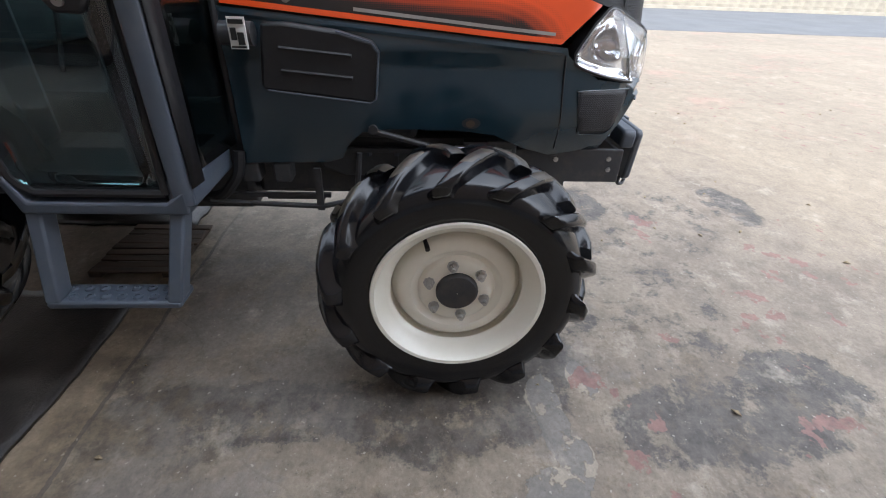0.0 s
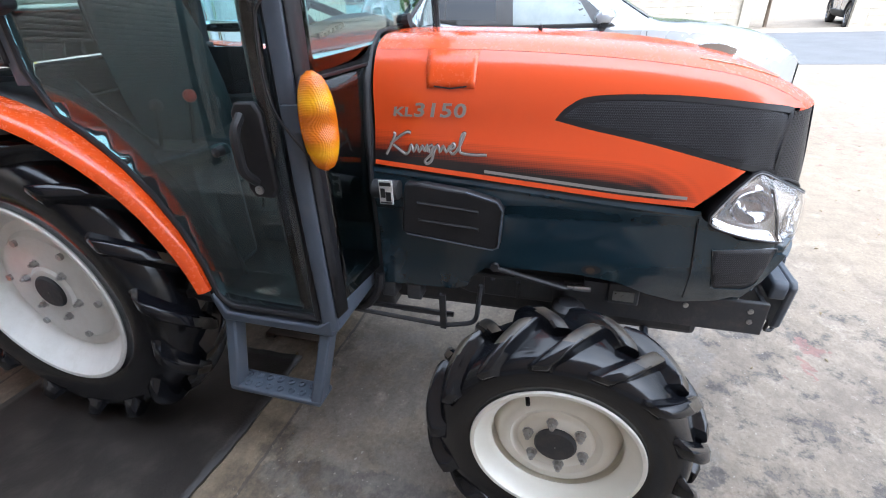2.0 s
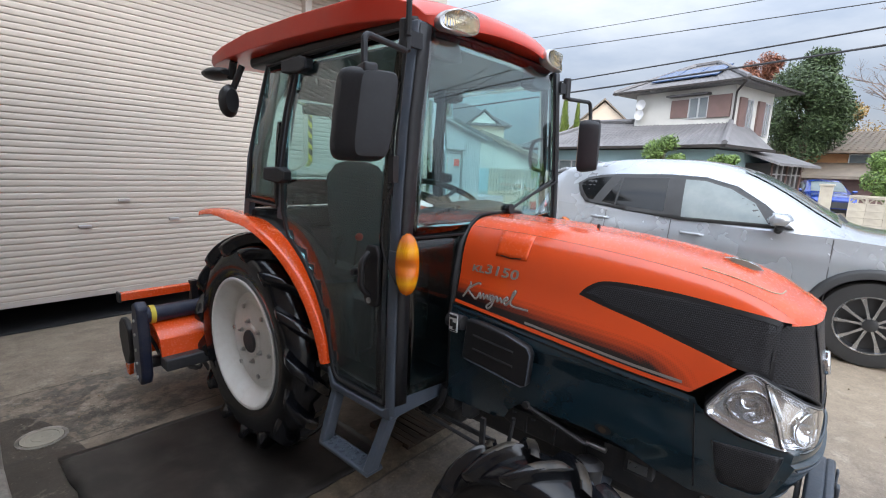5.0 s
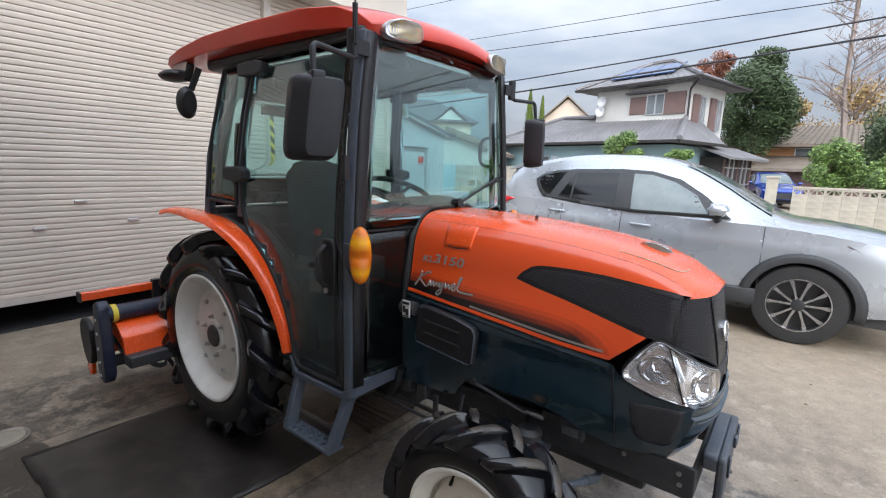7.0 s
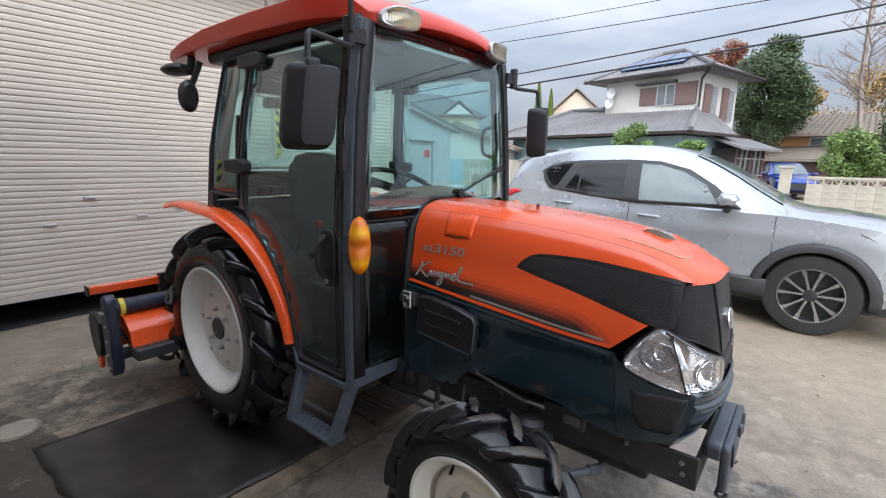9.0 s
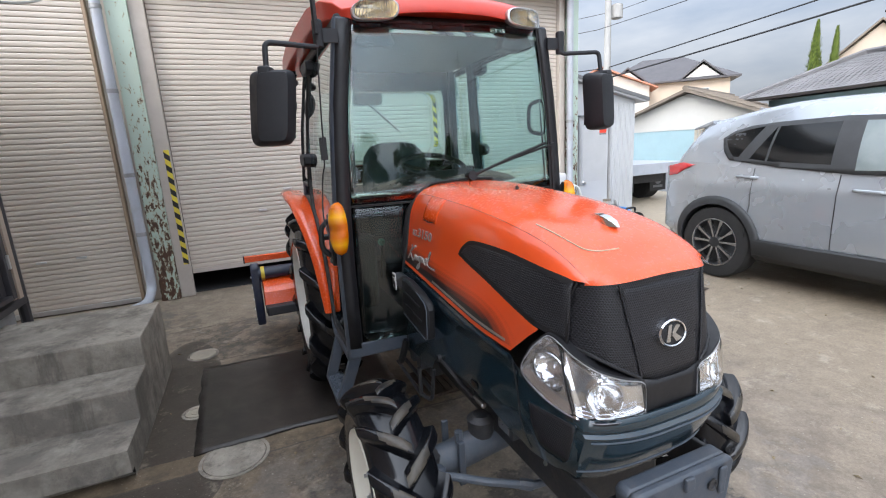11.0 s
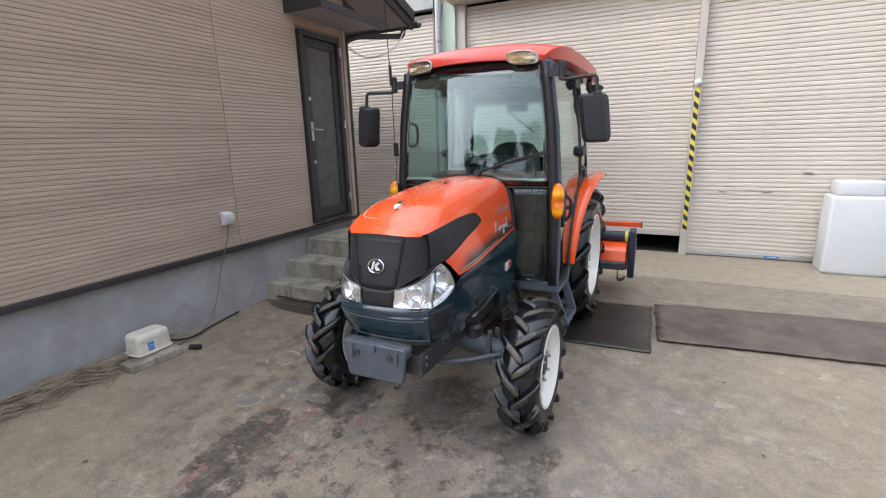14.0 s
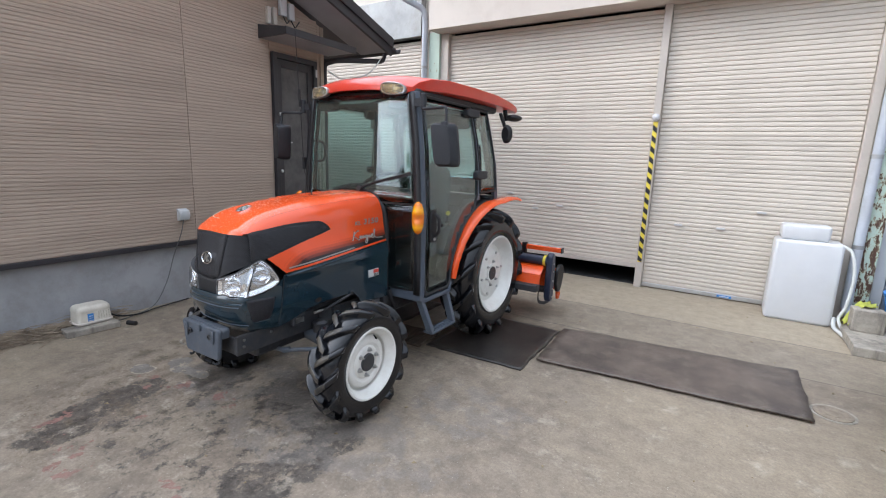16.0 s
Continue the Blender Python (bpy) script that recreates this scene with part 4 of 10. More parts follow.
def downpipe(x, y, label, joints, foot):
    s = thing("downpipe", (x, y, 0), label, "drainpipe", "drainpipes")
    bm = B()
    tube(bm, bend([(x, y, 3.6 if foot else 4.55), (x, y, 0.16), (x - 0.03, y - 0.20, 0.06), (x - 0.16, y - 0.34, 0.05)] if foot else [(x, y, 4.55), (x, y, 0.12), (x + 0.1, y - 0.12, 0.05)], 0.08), 0.045, 12)
    part("pipe", bm, M["pipe_grey"], s)
    for z in joints:
        bm = B()
        lathe(bm, [(-0.02, 0.046), (-0.02, 0.05), (0.02, 0.05), (0.02, 0.046)], (x, y, z), "z", 16)
        part("bracket", bm, M["galv"], s)
    return s


p = downpipe(-1.945, SY - 0.10, "grey plastic downpipe beside the rusty mint column", (0.75, 1.35, 2.15, 2.9), True)
bm = B()
tube(bm, bend([(-1.945, SY - 0.10, 3.55), (-1.945, SY - 0.14, 3.72), (-2.35, SY - 0.5, 3.95), (-2.35, SY - 0.6, 4.4)], 0.12), 0.045, 12)
part("elbow", bm, M["pipe_grey"], p)
downpipe(3.465, SY - 0.10, "grey plastic downpipe at the building corner", (0.8, 1.7, 2.6), False)

# ---- setting: sided house ----
HX, DOOR0, DOOR1, DZ0, DZ1, HEND = -2.38, 1.765, 2.43, 0.655, 2.69, 2.55
RZ = 0.335


def rake(y):
    return 2.93 + RZ * (3.30 - y)


bm = B()
box(bm, -8.5, HX - 0.045, -3.2, HEND - 0.03, -0.05, 0.60)
tagged(part("footing", bm, M["footing"], None, smooth=0, bevel=0.006), "smooth grey cement footing of the house", "wall", kind="structure")
bm = B()
prism(bm, [(-3.2, 0.60), (DOOR0, 0.60), (DOOR0, rake(DOOR0) - 0.05), (-2.5, rake(-2.5) - 0.05), (-3.2, rake(-1.8) - 0.05)], HX - 0.20, HX - 0.022, "x")
prism(bm, [(DOOR1, 0.60), (HEND - 0.022, 0.60), (HEND - 0.022, rake(HEND) - 0.05), (DOOR1, rake(DOOR1) - 0.05)], HX - 0.20, HX - 0.022, "x")
prism(bm, [(DOOR0, DZ1), (DOOR1, DZ1), (DOOR1, rake(DOOR1) - 0.05), (DOOR0, rake(DOOR0) - 0.05)], HX - 0.20, HX - 0.022, "x")
prism(bm, [(DOOR0, 0.60), (DOOR1, 0.60), (DOOR1, DZ0), (DOOR0, DZ0)], HX - 0.20, HX - 0.022, "x")
box(bm, -8.5, HX - 0.20, HEND - 0.20, HEND - 0.022, 0.60, rake(HEND) - 0.05)
box(bm, -8.5, HX - 0.2, -3.2, -3.0, 0.60, rake(-1.8) - 0.05)
box(bm, -8.5, -8.3, -3.0, HEND - 0.2, 0.60, 3.0)
wall_west = tagged(part("wall_west", bm, M["siding"], None, smooth=0), "beige ribbed siding wall of the neighbouring house", "wall", kind="structure")
bm = B()
box(bm, HX - 0.05, HX + 0.022, -3.2, HEND + 0.02, 0.585, 0.628)
box(bm, -8.5, HX - 0.05, HEND - 0.02, HEND + 0.02, 0.585, 0.628)
tagged(part("baseboard", bm, M["trim_dark"], None, smooth=0, bevel=0.004), "dark metal drip edge under the siding", "trim", kind="structure")
bm = B()
box(bm, HX - 0.03, HX + 0.012, HEND - 0.045, HEND + 0.012, 0.628, rake(HEND) - 0.06)
tagged(part("corner_trim", bm, M["siding"], None, smooth=0, bevel=0.004), "beige corner strip of the siding", "trim", kind="structure")

BOARD, RIB = 0.455, 0.455 / 14


def siding_mesh(length, ribs):
    bm = B()
    prof = [(-0.02, 0.0)]
    for i in range(ribs):
        z = i * RIB
        prof += [(-0.005, z), (-0.005, z + 0.0045), (-0.001, z + 0.0065), (0.0, z + 0.018), (-0.0015, z + RIB - 0.001)]
    prof += [(-0.007, ribs * RIB - 0.0005), (-0.02, ribs * RIB - 0.0005)]
    prism(bm, prof, 0, length - 0.004, "y")
    bmesh.ops.recalc_face_normals(bm, faces=bm.faces[:])
    me = bpy.data.meshes.new("siding_board")
    bm.to_mesh(me)
    bm.free()
    for v in me.vertices:
        v.co = (v.co.x, v.co.y, v.co.z)
    me.materials.append(M["siding"])
    return me


def boards(y0, y1, z0, z1):
    z, cache = z0, {}
    while z < z1 - 0.02:
        ribs = min(14, int(round((z1 - z) / RIB)))
        if ribs < 1:
            break
        if ribs not in cache:
            cache[ribs] = siding_mesh(y1 - y0, ribs)
        ob = new("siding_board", cache[ribs])
        ob.parent = wall_west
        ob.location = (HX, y0, z)
        z += ribs * RIB


for y0, y1, z0, z1 in ((-3.2, -2.32, 0.63, rake(-1.8) - 0.1), (-2.32, 0.745, 0.63, rake(0.745) - 0.06), (0.745, DOOR0 - 0.03, 0.63, rake(DOOR0) - 0.06), (DOOR0 - 0.03, DOOR1 + 0.03, DZ1 + 0.03, rake(DOOR1) - 0.06), (DOOR1 + 0.03, HEND - 0.047, 0.63, rake(HEND) - 0.06)):
    boards(y0, y1, z0, z1)

# roof of the house
bm = B()
for sgn in (1,):
    prism(bm, [(3.34, 2.955), (-2.5, rake(-2.5) + 0.02), (-3.6, rake(-1.4) + 0.02), (-3.6, rake(-1.4) + 0.12), (-2.5, rake(-2.5) + 0.12), (3.34, 3.06)], -9, -1.90, "x")
roof = tagged(part("roof_house", bm, M["roof_dark"], None, smooth=0), "dark low-pitched roof of the sided house", "roof", kind="structure")
bm = B()
prism(bm, [(3.30, 2.94), (-2.5, rake(-2.5)), (-2.5, rake(-2.5) + 0.015), (3.30, 2.954)], HX - 0.02, -1.93, "x")
part("soffit", bm, M["soffit"], roof, smooth=0)
bm = B()
prism(bm, [(3.36, 2.90), (-2.5, rake(-2.5) - 0.05), (-2.5, rake(-2.5) + 0.16), (3.36, 3.10)], -1.925, -1.885, "x")
prism(bm, [(3.36, 3.00), (-2.5, rake(-2.5) + 0.06), (-2.5, rake(-2.5) + 0.18), (3.36, 3.12)], -1.885, -1.86, "x")
part("verge_board", bm, M["trim_dark"], roof, smooth=0, bevel=0.004)
bm = B()
loops = []
for x in (-9.0, -1.83):
    loops.append([(x, 3.36 + 0.06 * math.cos(a) + 0.06, 3.00 + 0.07 * math.sin(a)) for a in (math.pi + i * math.pi / 8 for i in range(9))])
rings(bm, loops, closed=False)
part("gutter", bm, M["trim_dark"], roof, solid=0.006)
bm = B()
tube(bm, bend([(-2.05, 3.40, 2.95), (-2.05, 3.36, 2.84), (-2.30, 2.72, 2.76), (-2.40, 2.60, 2.70), (-2.40, 2.60, 0.3)], 0.06), 0.033, 10)
part("gutter_pipe", bm, M["trim_dark"], roof)
bm = B()
tube(bm, smooth_line([(-2.36, 2.62, 2.62), (-2.2, 2.75, 2.52), (-2.0, 3.0, 2.62), (-1.93, 3.2, 2.86)], 6), 0.008, 6)
part("cable", bm, M["hose"], roof)

# door with its frame
door = thing("door_1", (HX, (DOOR0 + DOOR1) / 2, DZ0), "closed dark bronze house door with frosted glass panel", "door", kind="structure")
bm = B()
for b6 in ((HX - 0.12, HX + 0.03, DOOR0, DOOR0 + 0.055, DZ0, DZ1), (HX - 0.12, HX + 0.03, DOOR1 - 0.055, DOOR1, DZ0, DZ1), (HX - 0.12, HX + 0.03, DOOR0 + 0.055, DOOR1 - 0.055, DZ1 - 0.06, DZ1), (HX - 0.12, HX + 0.03, DOOR0 + 0.055, DOOR1 - 0.055, DZ0, DZ0 + 0.03)):
    box(bm, *b6)
part("door_frame", bm, M["trim_dark"], door, smooth=0, bevel=0.004)
bm = B()
ya, yb, za, zb = DOOR0 + 0.058, DOOR1 - 0.058, DZ0 + 0.034, DZ1 - 0.064
for b6 in ((HX - 0.05, HX + 0.0, ya, ya + 0.075, za, zb), (HX - 0.05, HX + 0.0, yb - 0.075, yb, za, zb), (HX - 0.05, HX + 0.0, ya + 0.075, yb - 0.075, zb - 0.09, zb), (HX - 0.05, HX + 0.0, ya + 0.075, yb - 0.075, za, za + 0.12)):
    box(bm, *b6)
leaf = part("door_leaf", bm, M["trim_dark"], door, smooth=0, bevel=0.004)
bm = B()
box(bm, HX - 0.035, HX - 0.02, ya + 0.07, yb - 0.07, za + 0.11, zb - 0.08)
part("pane", bm, M["door_leaf"], leaf, "frosted dark glass")
bm = B()
box(bm, HX, HX + 0.012, ya + 0.02, ya + 0.055, 1.56, 1.76)
tube(bm, bend([(HX + 0.01, ya + 0.038, 1.68), (HX + 0.055, ya + 0.038, 1.68), (HX + 0.055, ya + 0.16, 1.675)], 0.02), 0.009, 8)
part("door_handle", bm, M["alu"], leaf, "satin metal lever handle", bevel=0.002)
for z in (2.0, 1.33):
    bm = B()
    lathe(bm, [(0, 0.02), (0.012, 0.02), (0.018, 0.013), (0.018, 0.001)], (HX, ya + 0.038, z), "x", 16)
    part("lock", bm, M["alu"], leaf, "round metal lock")
for z in (0.85, 1.7, 2.5):
    bm = B()
    box(bm, HX + 0.03, HX + 0.042, DOOR1 - 0.03, DOOR1 - 0.01, z, z + 0.09)
    part("hinge", bm, M["alu"], leaf, smooth=0)

canopy = thing("door_canopy", (HX, 2.1, 2.82), "thin dark-edged canopy above the house door", "canopy", kind="structure")
bm = B()
prism(bm, [(HX - 0.01, 2.80), (-1.93, 2.80), (-1.93, 2.86), (HX - 0.01, 2.93)], 1.62, 2.66, "y")
part("slab", bm, M["soffit"], canopy, smooth=0)
bm = B()
prism(bm, [(-1.93, 2.795), (-1.915, 2.795), (-1.915, 2.87), (-1.93, 2.87)], 1.60, 2.68, "y")
prism(bm, [(HX, 2.795), (-1.93, 2.795), (-1.93, 2.87), (HX, 2.94)], 1.60, 1.62, "y")
prism(bm, [(HX, 2.795), (-1.93, 2.795), (-1.93, 2.87), (HX, 2.94)], 2.66, 2.68, "y")
part("edge_trim", bm, M["trim_dark"], canopy, smooth=0)

# small boxes with wires above the canopy
for i, (yy, zz, w, h, mm) in enumerate(((1.70, 2.97, 0.05, 0.18, "fascia"), (1.78, 2.98, 0.05, 0.18, "fascia"), (1.88, 3.10, 0.09, 0.2, "tank"), (2.0, 3.08, 0.08, 0.18, "tank"))):
    j = thing("junction_box", (HX, yy, zz), "small pale cable junction box on the siding above the canopy", "junction box", "junction boxes")
    bm = B()
    box(bm, HX, HX + 0.05, yy, yy + w, zz, zz + h)
    part("case", bm, M[mm], j, bevel=0.008)
    bm = B()
    tube(bm, smooth_line([(HX + 0.03, yy + w / 2, zz), (HX + 0.05, yy + w / 2 + 0.03, zz - 0.07), (HX + 0.02, yy + 0.12, zz - 0.05), (HX + 0.01, yy + 0.18, zz + 0.02)], 5), 0.006, 6)
    part("wire", bm, M["wire"], j)

# outdoor socket and its cable
so = thing("outdoor_socket", (HX, 0.6, 0.9), "white weatherproof outdoor socket on the siding", "socket")
bm = B()
prism(bm, [(HX, 0.835), (HX + 0.055, 0.85), (HX + 0.075, 0.90), (HX + 0.065, 0.945), (HX, 0.965)], 0.555, 0.655, "y")
part("cover", bm, M["tank"], so, bevel=0.008)
bm = B()
tube(bm, smooth_line([(HX + 0.035, 0.60, 0.85), (HX + 0.05, 0.56, 0.72), (HX + 0.03, 0.48, 0.50), (HX + 0.05, 0.38, 0.25), (HX + 0.10, 0.22, 0.06), (HX + 0.12, 0.0, 0.012), (HX + 0.18, -0.2, 0.012)], 6), 0.0045, 6)
part("cable", bm, M["grey_cable"], so)

# concrete steps
steps = thing("concrete_steps", (-1.96, 1.7, 0), "three weathered grey concrete steps up to the house door", "steps", kind="structure")
for name, y0, z1 in (("lower_step", 1.025, 0.165), ("middle_step", 1.335, 0.335), ("landing", 1.645, 0.505)):
    bm = B()
    box(bm, HX - 0.045, -1.565, y0, 2.345 if name == "landing" else y0 + 0.31, -0.03, z1)
    bmesh.ops.subdivide_edges(bm, edges=bm.edges[:], cuts=6, use_grid_fill=True)
    for v in bm.verts:
        v.co += 0.006 * noise.noise_vector(v.co * 5) * (1 if v.co.z > 0 else 0)
        if name == "lower_step" and v.co.y < 1.06 and v.co.z < 0.03 and v.co.x > -2.2:
            v.co.y += 0.10 + 0.03 * noise.noise(v.co * 9)
            v.co.z = 0.030
    part(name, bm, M["concrete"], steps, bevel=0.008)

# floor pieces
for i, (cx, cy, r, mm) in enumerate(((-1.29, 0.06, 0.10, "ground"), (-1.13, 1.0, 0.145, "concrete"), (3.065, 1.765, 0.105, "ground"), (-1.37, 2.46, 0.09, "block"), (-1.345, 1.56, 0.06, "block"))):
    mh = thing("drain_cover", (cx, cy, 0), "round pale drain cover set in the concrete", "drain cover", "drain covers")
    bm = B()
    lathe(bm, [(0.001, r + 0.02), (0.005, r + 0.02), (0.005, r + 0.004)], (cx, cy, 0), "z", 32)
    part("ring", bm, M["concrete"], mh)
    bm = B()
    lathe(bm, [(0.001, r), (0.007, r), (0.0075, r * 0.8), (0.0055, r * 0.78), (0.0055, r * 0.5), (0.0075, r * 0.48), (0.0075, 0.002)], (cx, cy, 0), "z", 32)
    part("lid", bm, M[mm], mh)


def mat_sheet(corners, label, material):
    bm = B()
    a, b, c, d = [Vector((*p, 0)) for p in corners]
    def place(u, v):
        p = (a * (1 - u) + b * u) * (1 - v) + (d * (1 - u) + c * u) * v
        w = noise.noise(p * 1.7)
        edge = min(u, 1 - u, v, 1 - v)
        e = 0.009 * noise.noise(p * 4 + Vector((9, 0, 0))) + 0.012 * noise.noise(p * 13) if edge < 0.01 else 0
        return (p.x + e, p.y + e, 0.014 + 0.006 * w)
    skin(bm, [(0, 0), (1, 0), (1, 1), (0, 1)], place, 0.04)
    ob = part("rubber_mat", bm, M[material], None, solid=0.012)
    return tagged(ob, label, "mat", "rubber mats")


mat_sheet([(-1.32, 1.10), (-0.178, 1.095), (-0.172, 2.12), (-1.35, 2.17)], "black rubber mat under a rear wheel, dusty and worn", "mat_black")
mat_sheet([(0.32, 1.11), (1.150, 1.13), (1.135, 2.10), (0.33, 2.12)], "black rubber mat under a rear wheel, dusty and worn", "mat_black")

# old slatted board lying between the mats
board = thing("slatted_board", (0.10, 1.17, 0), "weathered brown wooden slat board lying under the tractor", "board")
for y0 in (1.03, 1.30):
    bm = B()
    box(bm, -0.085, 0.285, y0, y0 + 0.045, 0.002, 0.022)
    part("batten", bm, M["old_wood"], board, bevel=0.003)
for k in range(9):
    bm = B()
    x0 = -0.085 + k * 0.042
    box(bm, x0, x0 + 0.037, 1.025 + 0.01 * math.sin(k * 3.7), 1.345, 0.022, 0.030 + 0.004 * math.sin(k * 5.1), Matrix.Translation((x0, 1.18, 0)) @ pose(0, 0, 0, 0, 0, 1.2 * math.sin(k * 2.3)) @ Matrix.Translation((-x0, -1.18, 0)))
    part("slat", bm, M["old_wood"], board, bevel=0.003)
mat_sheet([(1.19, 1.365), (2.94, 1.53), (2.93, 2.385), (1.15, 2.17)], "brown-grey rubber mat lying on the concrete, dusty", "mat")

# ---- the tractor: forward is -y, its middle plane is x = 0, its front axle y = 0 ----
tractor = thing("tractor", (0, 0.8, 0), "compact orange and dark teal farm tractor with glazed cab", "tractor")
FW, FZ, FR = 0.590, 0.357, 0.362
RW, RY, RZC, RR = 0.535, 1.675, 0.565, 0.568


def both(build, name, material, parent=None, label="", **kw):
    """Builds a part on each side; build(bm, s) with s = -1 or 1."""
    out = []
    for s in (-1, 1):
        bm = B()
        build(bm, s)
        out.append(part(name, bm, material, parent or tractor, label, **kw))
    return out


# wheels
def tyre(bm, cx, cy, cz, r, hw, rim, lugs, lug_h, lug_w, spin, rr):
    """A farm tyre: rounded carcass and two rows of slanting lugs, the inner ends leading."""
    carc = r - lug_h
    prof = []
    for k in range(17):
        a = math.pi * k / 16
        x = -hw * math.cos(a) * (1.0 if abs(math.cos(a)) < 0.92 else 0.97)
        prof.append((x * 0.97, rim + (carc - rim) * math.sin(a) ** 0.46))
    prof[0], prof[-1] = (-hw * 0.80, rim), (hw * 0.80, rim)
    prof.insert(0, (-hw * 0.72, rim - 0.012))
    prof.append((hw * 0.72, rim - 0.012))
    lathe(bm, prof, (cx, cy, cz), "x", 64)
    out = []

    def skin_at(p):
        """A point of the carcass and its outward direction, p in radians from the near bead over the crown."""
        q = Vector((-hw * 0.97 * math.cos(p), rim + (carc - rim) * math.sin(p) ** 0.46))
        return q, Vector((-math.cos(p) * 0.8, math.sin(p))).normalized()
    for row in (-1, 1):
        for i in range(lugs):
            a0 = 2 * math.pi * (i + (0.5 if row > 0 else 0.0)) / lugs + spin
            loops = []
            for k in range(12):
                t = k / 11
                p = radians(lerp([(0.0, 20), (0.1, 26), (0.25, 36), (0.5, 57), (1.0, 99)], t))
                q, n = skin_at(p)
                h = lug_h * lerp([(0.0, 0.05), (0.08, 0.50), (0.17, 0.95), (0.25, 1.0), (0.95, 1.0), (1.0, 0.80)], t)
                a = a0 + 0.05 - 0.36 * max(0.0, t - 0.16) ** 0.9 / 0.84
                w1 = lug_w * lerp([(0.0, 0.85), (0.2, 1.05), (0.5, 0.95), (1.0, 0.85)], t)
                loop = []
                for up, half in ((-0.30, -1.25), (0.10, -0.86), (0.55, -0.66), (0.88, -0.54), (1.0, -0.38), (1.0, 0.38), (0.88, 0.54), (0.55, 0.66), (0.10, 0.86), (-0.30, 1.25)):
                    e = q + n * (h * up if up > 0 else lug_h * up)
                    rad = min(e.y, r)
                    aa = a + half * w1 / r
                    loop.append((cx + row * e.x * -1, cy - rad * math.cos(aa), cz + rad * math.sin(aa)))
                loops.append(loop)
            one = B()
            rings(one, loops)
            for f in one.faces:
                vs = [((v.co.y - cy) ** 2 + (v.co.z - cz) ** 2) ** 0.5 for v in f.verts]
                if min(vs) > r - 0.010 * rr:
                    f.material_index = 1
            out.append(one)
    return out


def wheel(s, front):
    if front:
        cx, cy, cz, r, hw, rim, lugs, mm, nm = s * FW, 0.0, FZ, FR, 0.105, 0.215, 14, M["cream" if s < 0 else "white_rim"], "front_wheel"
    else:
        cx, cy, cz, r, hw, rim, lugs, mm, nm = s * RW, RY, RZC, RR, 0.150, 0.335, 15, M["white_rim"], "rear_wheel"
    bm = B()
    o = s
    if front:
        prof = [(-0.085, rim), (-0.085, rim - 0.02), (-0.05, rim - 0.035), (0.0, rim - 0.04), (0.035, rim - 0.035), (0.060, rim - 0.012), (0.088, rim + 0.004), (0.093, rim + 0.001), (0.092, rim - 0.008), (0.082, rim - 0.012), (0.072, rim - 0.020), (0.054, rim - 0.034), (0.048, rim - 0.043), (0.041, rim - 0.046), (0.037, rim - 0.042), (0.016, rim - 0.040), (0.006, rim - 0.046), (0.016, rim - 0.054), (0.034, 0.155), (0.044, 0.145), (0.049, 0.132), (0.048, 0.118), (0.040, 0.108), (0.038, 0.100), (0.046, 0.093), (0.049, 0.088), (0.049, 0.060), (0.049, 0.002)]
    else:
        prof = [(-0.12, rim), (-0.12, rim - 0.025), (-0.06, rim - 0.05), (0.0, rim - 0.055), (0.06, rim - 0.045), (0.10, rim - 0.015), (0.128, rim + 0.005), (0.132, rim), (0.130, rim - 0.012), (0.105, rim - 0.03), (0.06, rim - 0.062), (0.045, rim - 0.085), (0.048, 0.215), (0.066, 0.20), (0.072, 0.17), (0.070, 0.09), (0.078, 0.08), (0.078, 0.002)]
    lathe(bm, [(o * a, b) for a, b in prof], (cx, cy, cz), "x", 64)
    w = part(nm, bm, mm, tractor, "cream painted steel rim with a treaded rubber tyre" if front else "white painted deep steel rim with a large treaded rubber tyre")
    bm = B()
    bars = tyre(bm, cx, cy, cz, r, hw, rim, lugs, 0.033 if front else 0.046, 0.041 if front else 0.054, 0.35 if front else 0.1, 1.0 if front else 1.25)
    part("tyre", bm, M["rubber"], w, "black rubber tyre", smooth=0.9)
    for one in bars:
        part("lug", one, [M["rubber"], M["lug_worn"]], w, "raised tread lug with a worn tan face", smooth=0.8)
    face = 0.052 if front else 0.078
    bm = B()
    rc = 0.054 if front else 0.060
    lathe(bm, [(o * (face - 0.004), rc), (o * (face + 0.004), rc), (o * (face + 0.010), rc - 0.006), (o * (face + 0.012), 0.004), (o * (face + 0.012), 0.001)], (cx, cy, cz), "x", 32)
    part("hub_cap", bm, M["chassis"], w, "dark grey hub cap")
    nb, rb = (6, 0.076) if front else (6, 0.105)
    for i in range(nb):
        a = 2 * math.pi * i / nb + 0.35
        bm = B()
        c = (cx, cy + rb * math.cos(a), cz + rb * math.sin(a))
        f0 = 0.048 if front else 0.068
        lathe(bm, [(o * f0, 0.015), (o * (f0 + 0.004), 0.015), (o * (f0 + 0.004), 0.011), (o * (f0 + 0.016), 0.011), (o * (f0 + 0.018), 0.006), (o * (f0 + 0.026), 0.006), (o * (f0 + 0.026), 0.001)], c, "x", 6 if not front else 8)
        part("wheel_nut", bm, M["steel"], w, "bright steel wheel nut", smooth=0.3)
    a = 1.02 if front else 2.9
    rv = rim - 0.058 if front else rim - 0.09
    bm = B()
    base = Vector((cx + o * (0.024 if front else 0.005), cy + rv * math.cos(a), cz + rv * math.sin(a)))
    tube(bm, [base, base + Vector((o * 0.03, -0.012 * math.cos(a), -0.012 * math.sin(a)))], 0.006, 8)
    part("valve", bm, M["black"], w, "black rubber valve stem")
    if not front:
        for i in range(6):
            a = 2 * math.pi * i / 6 + 0.15
            bm = B()
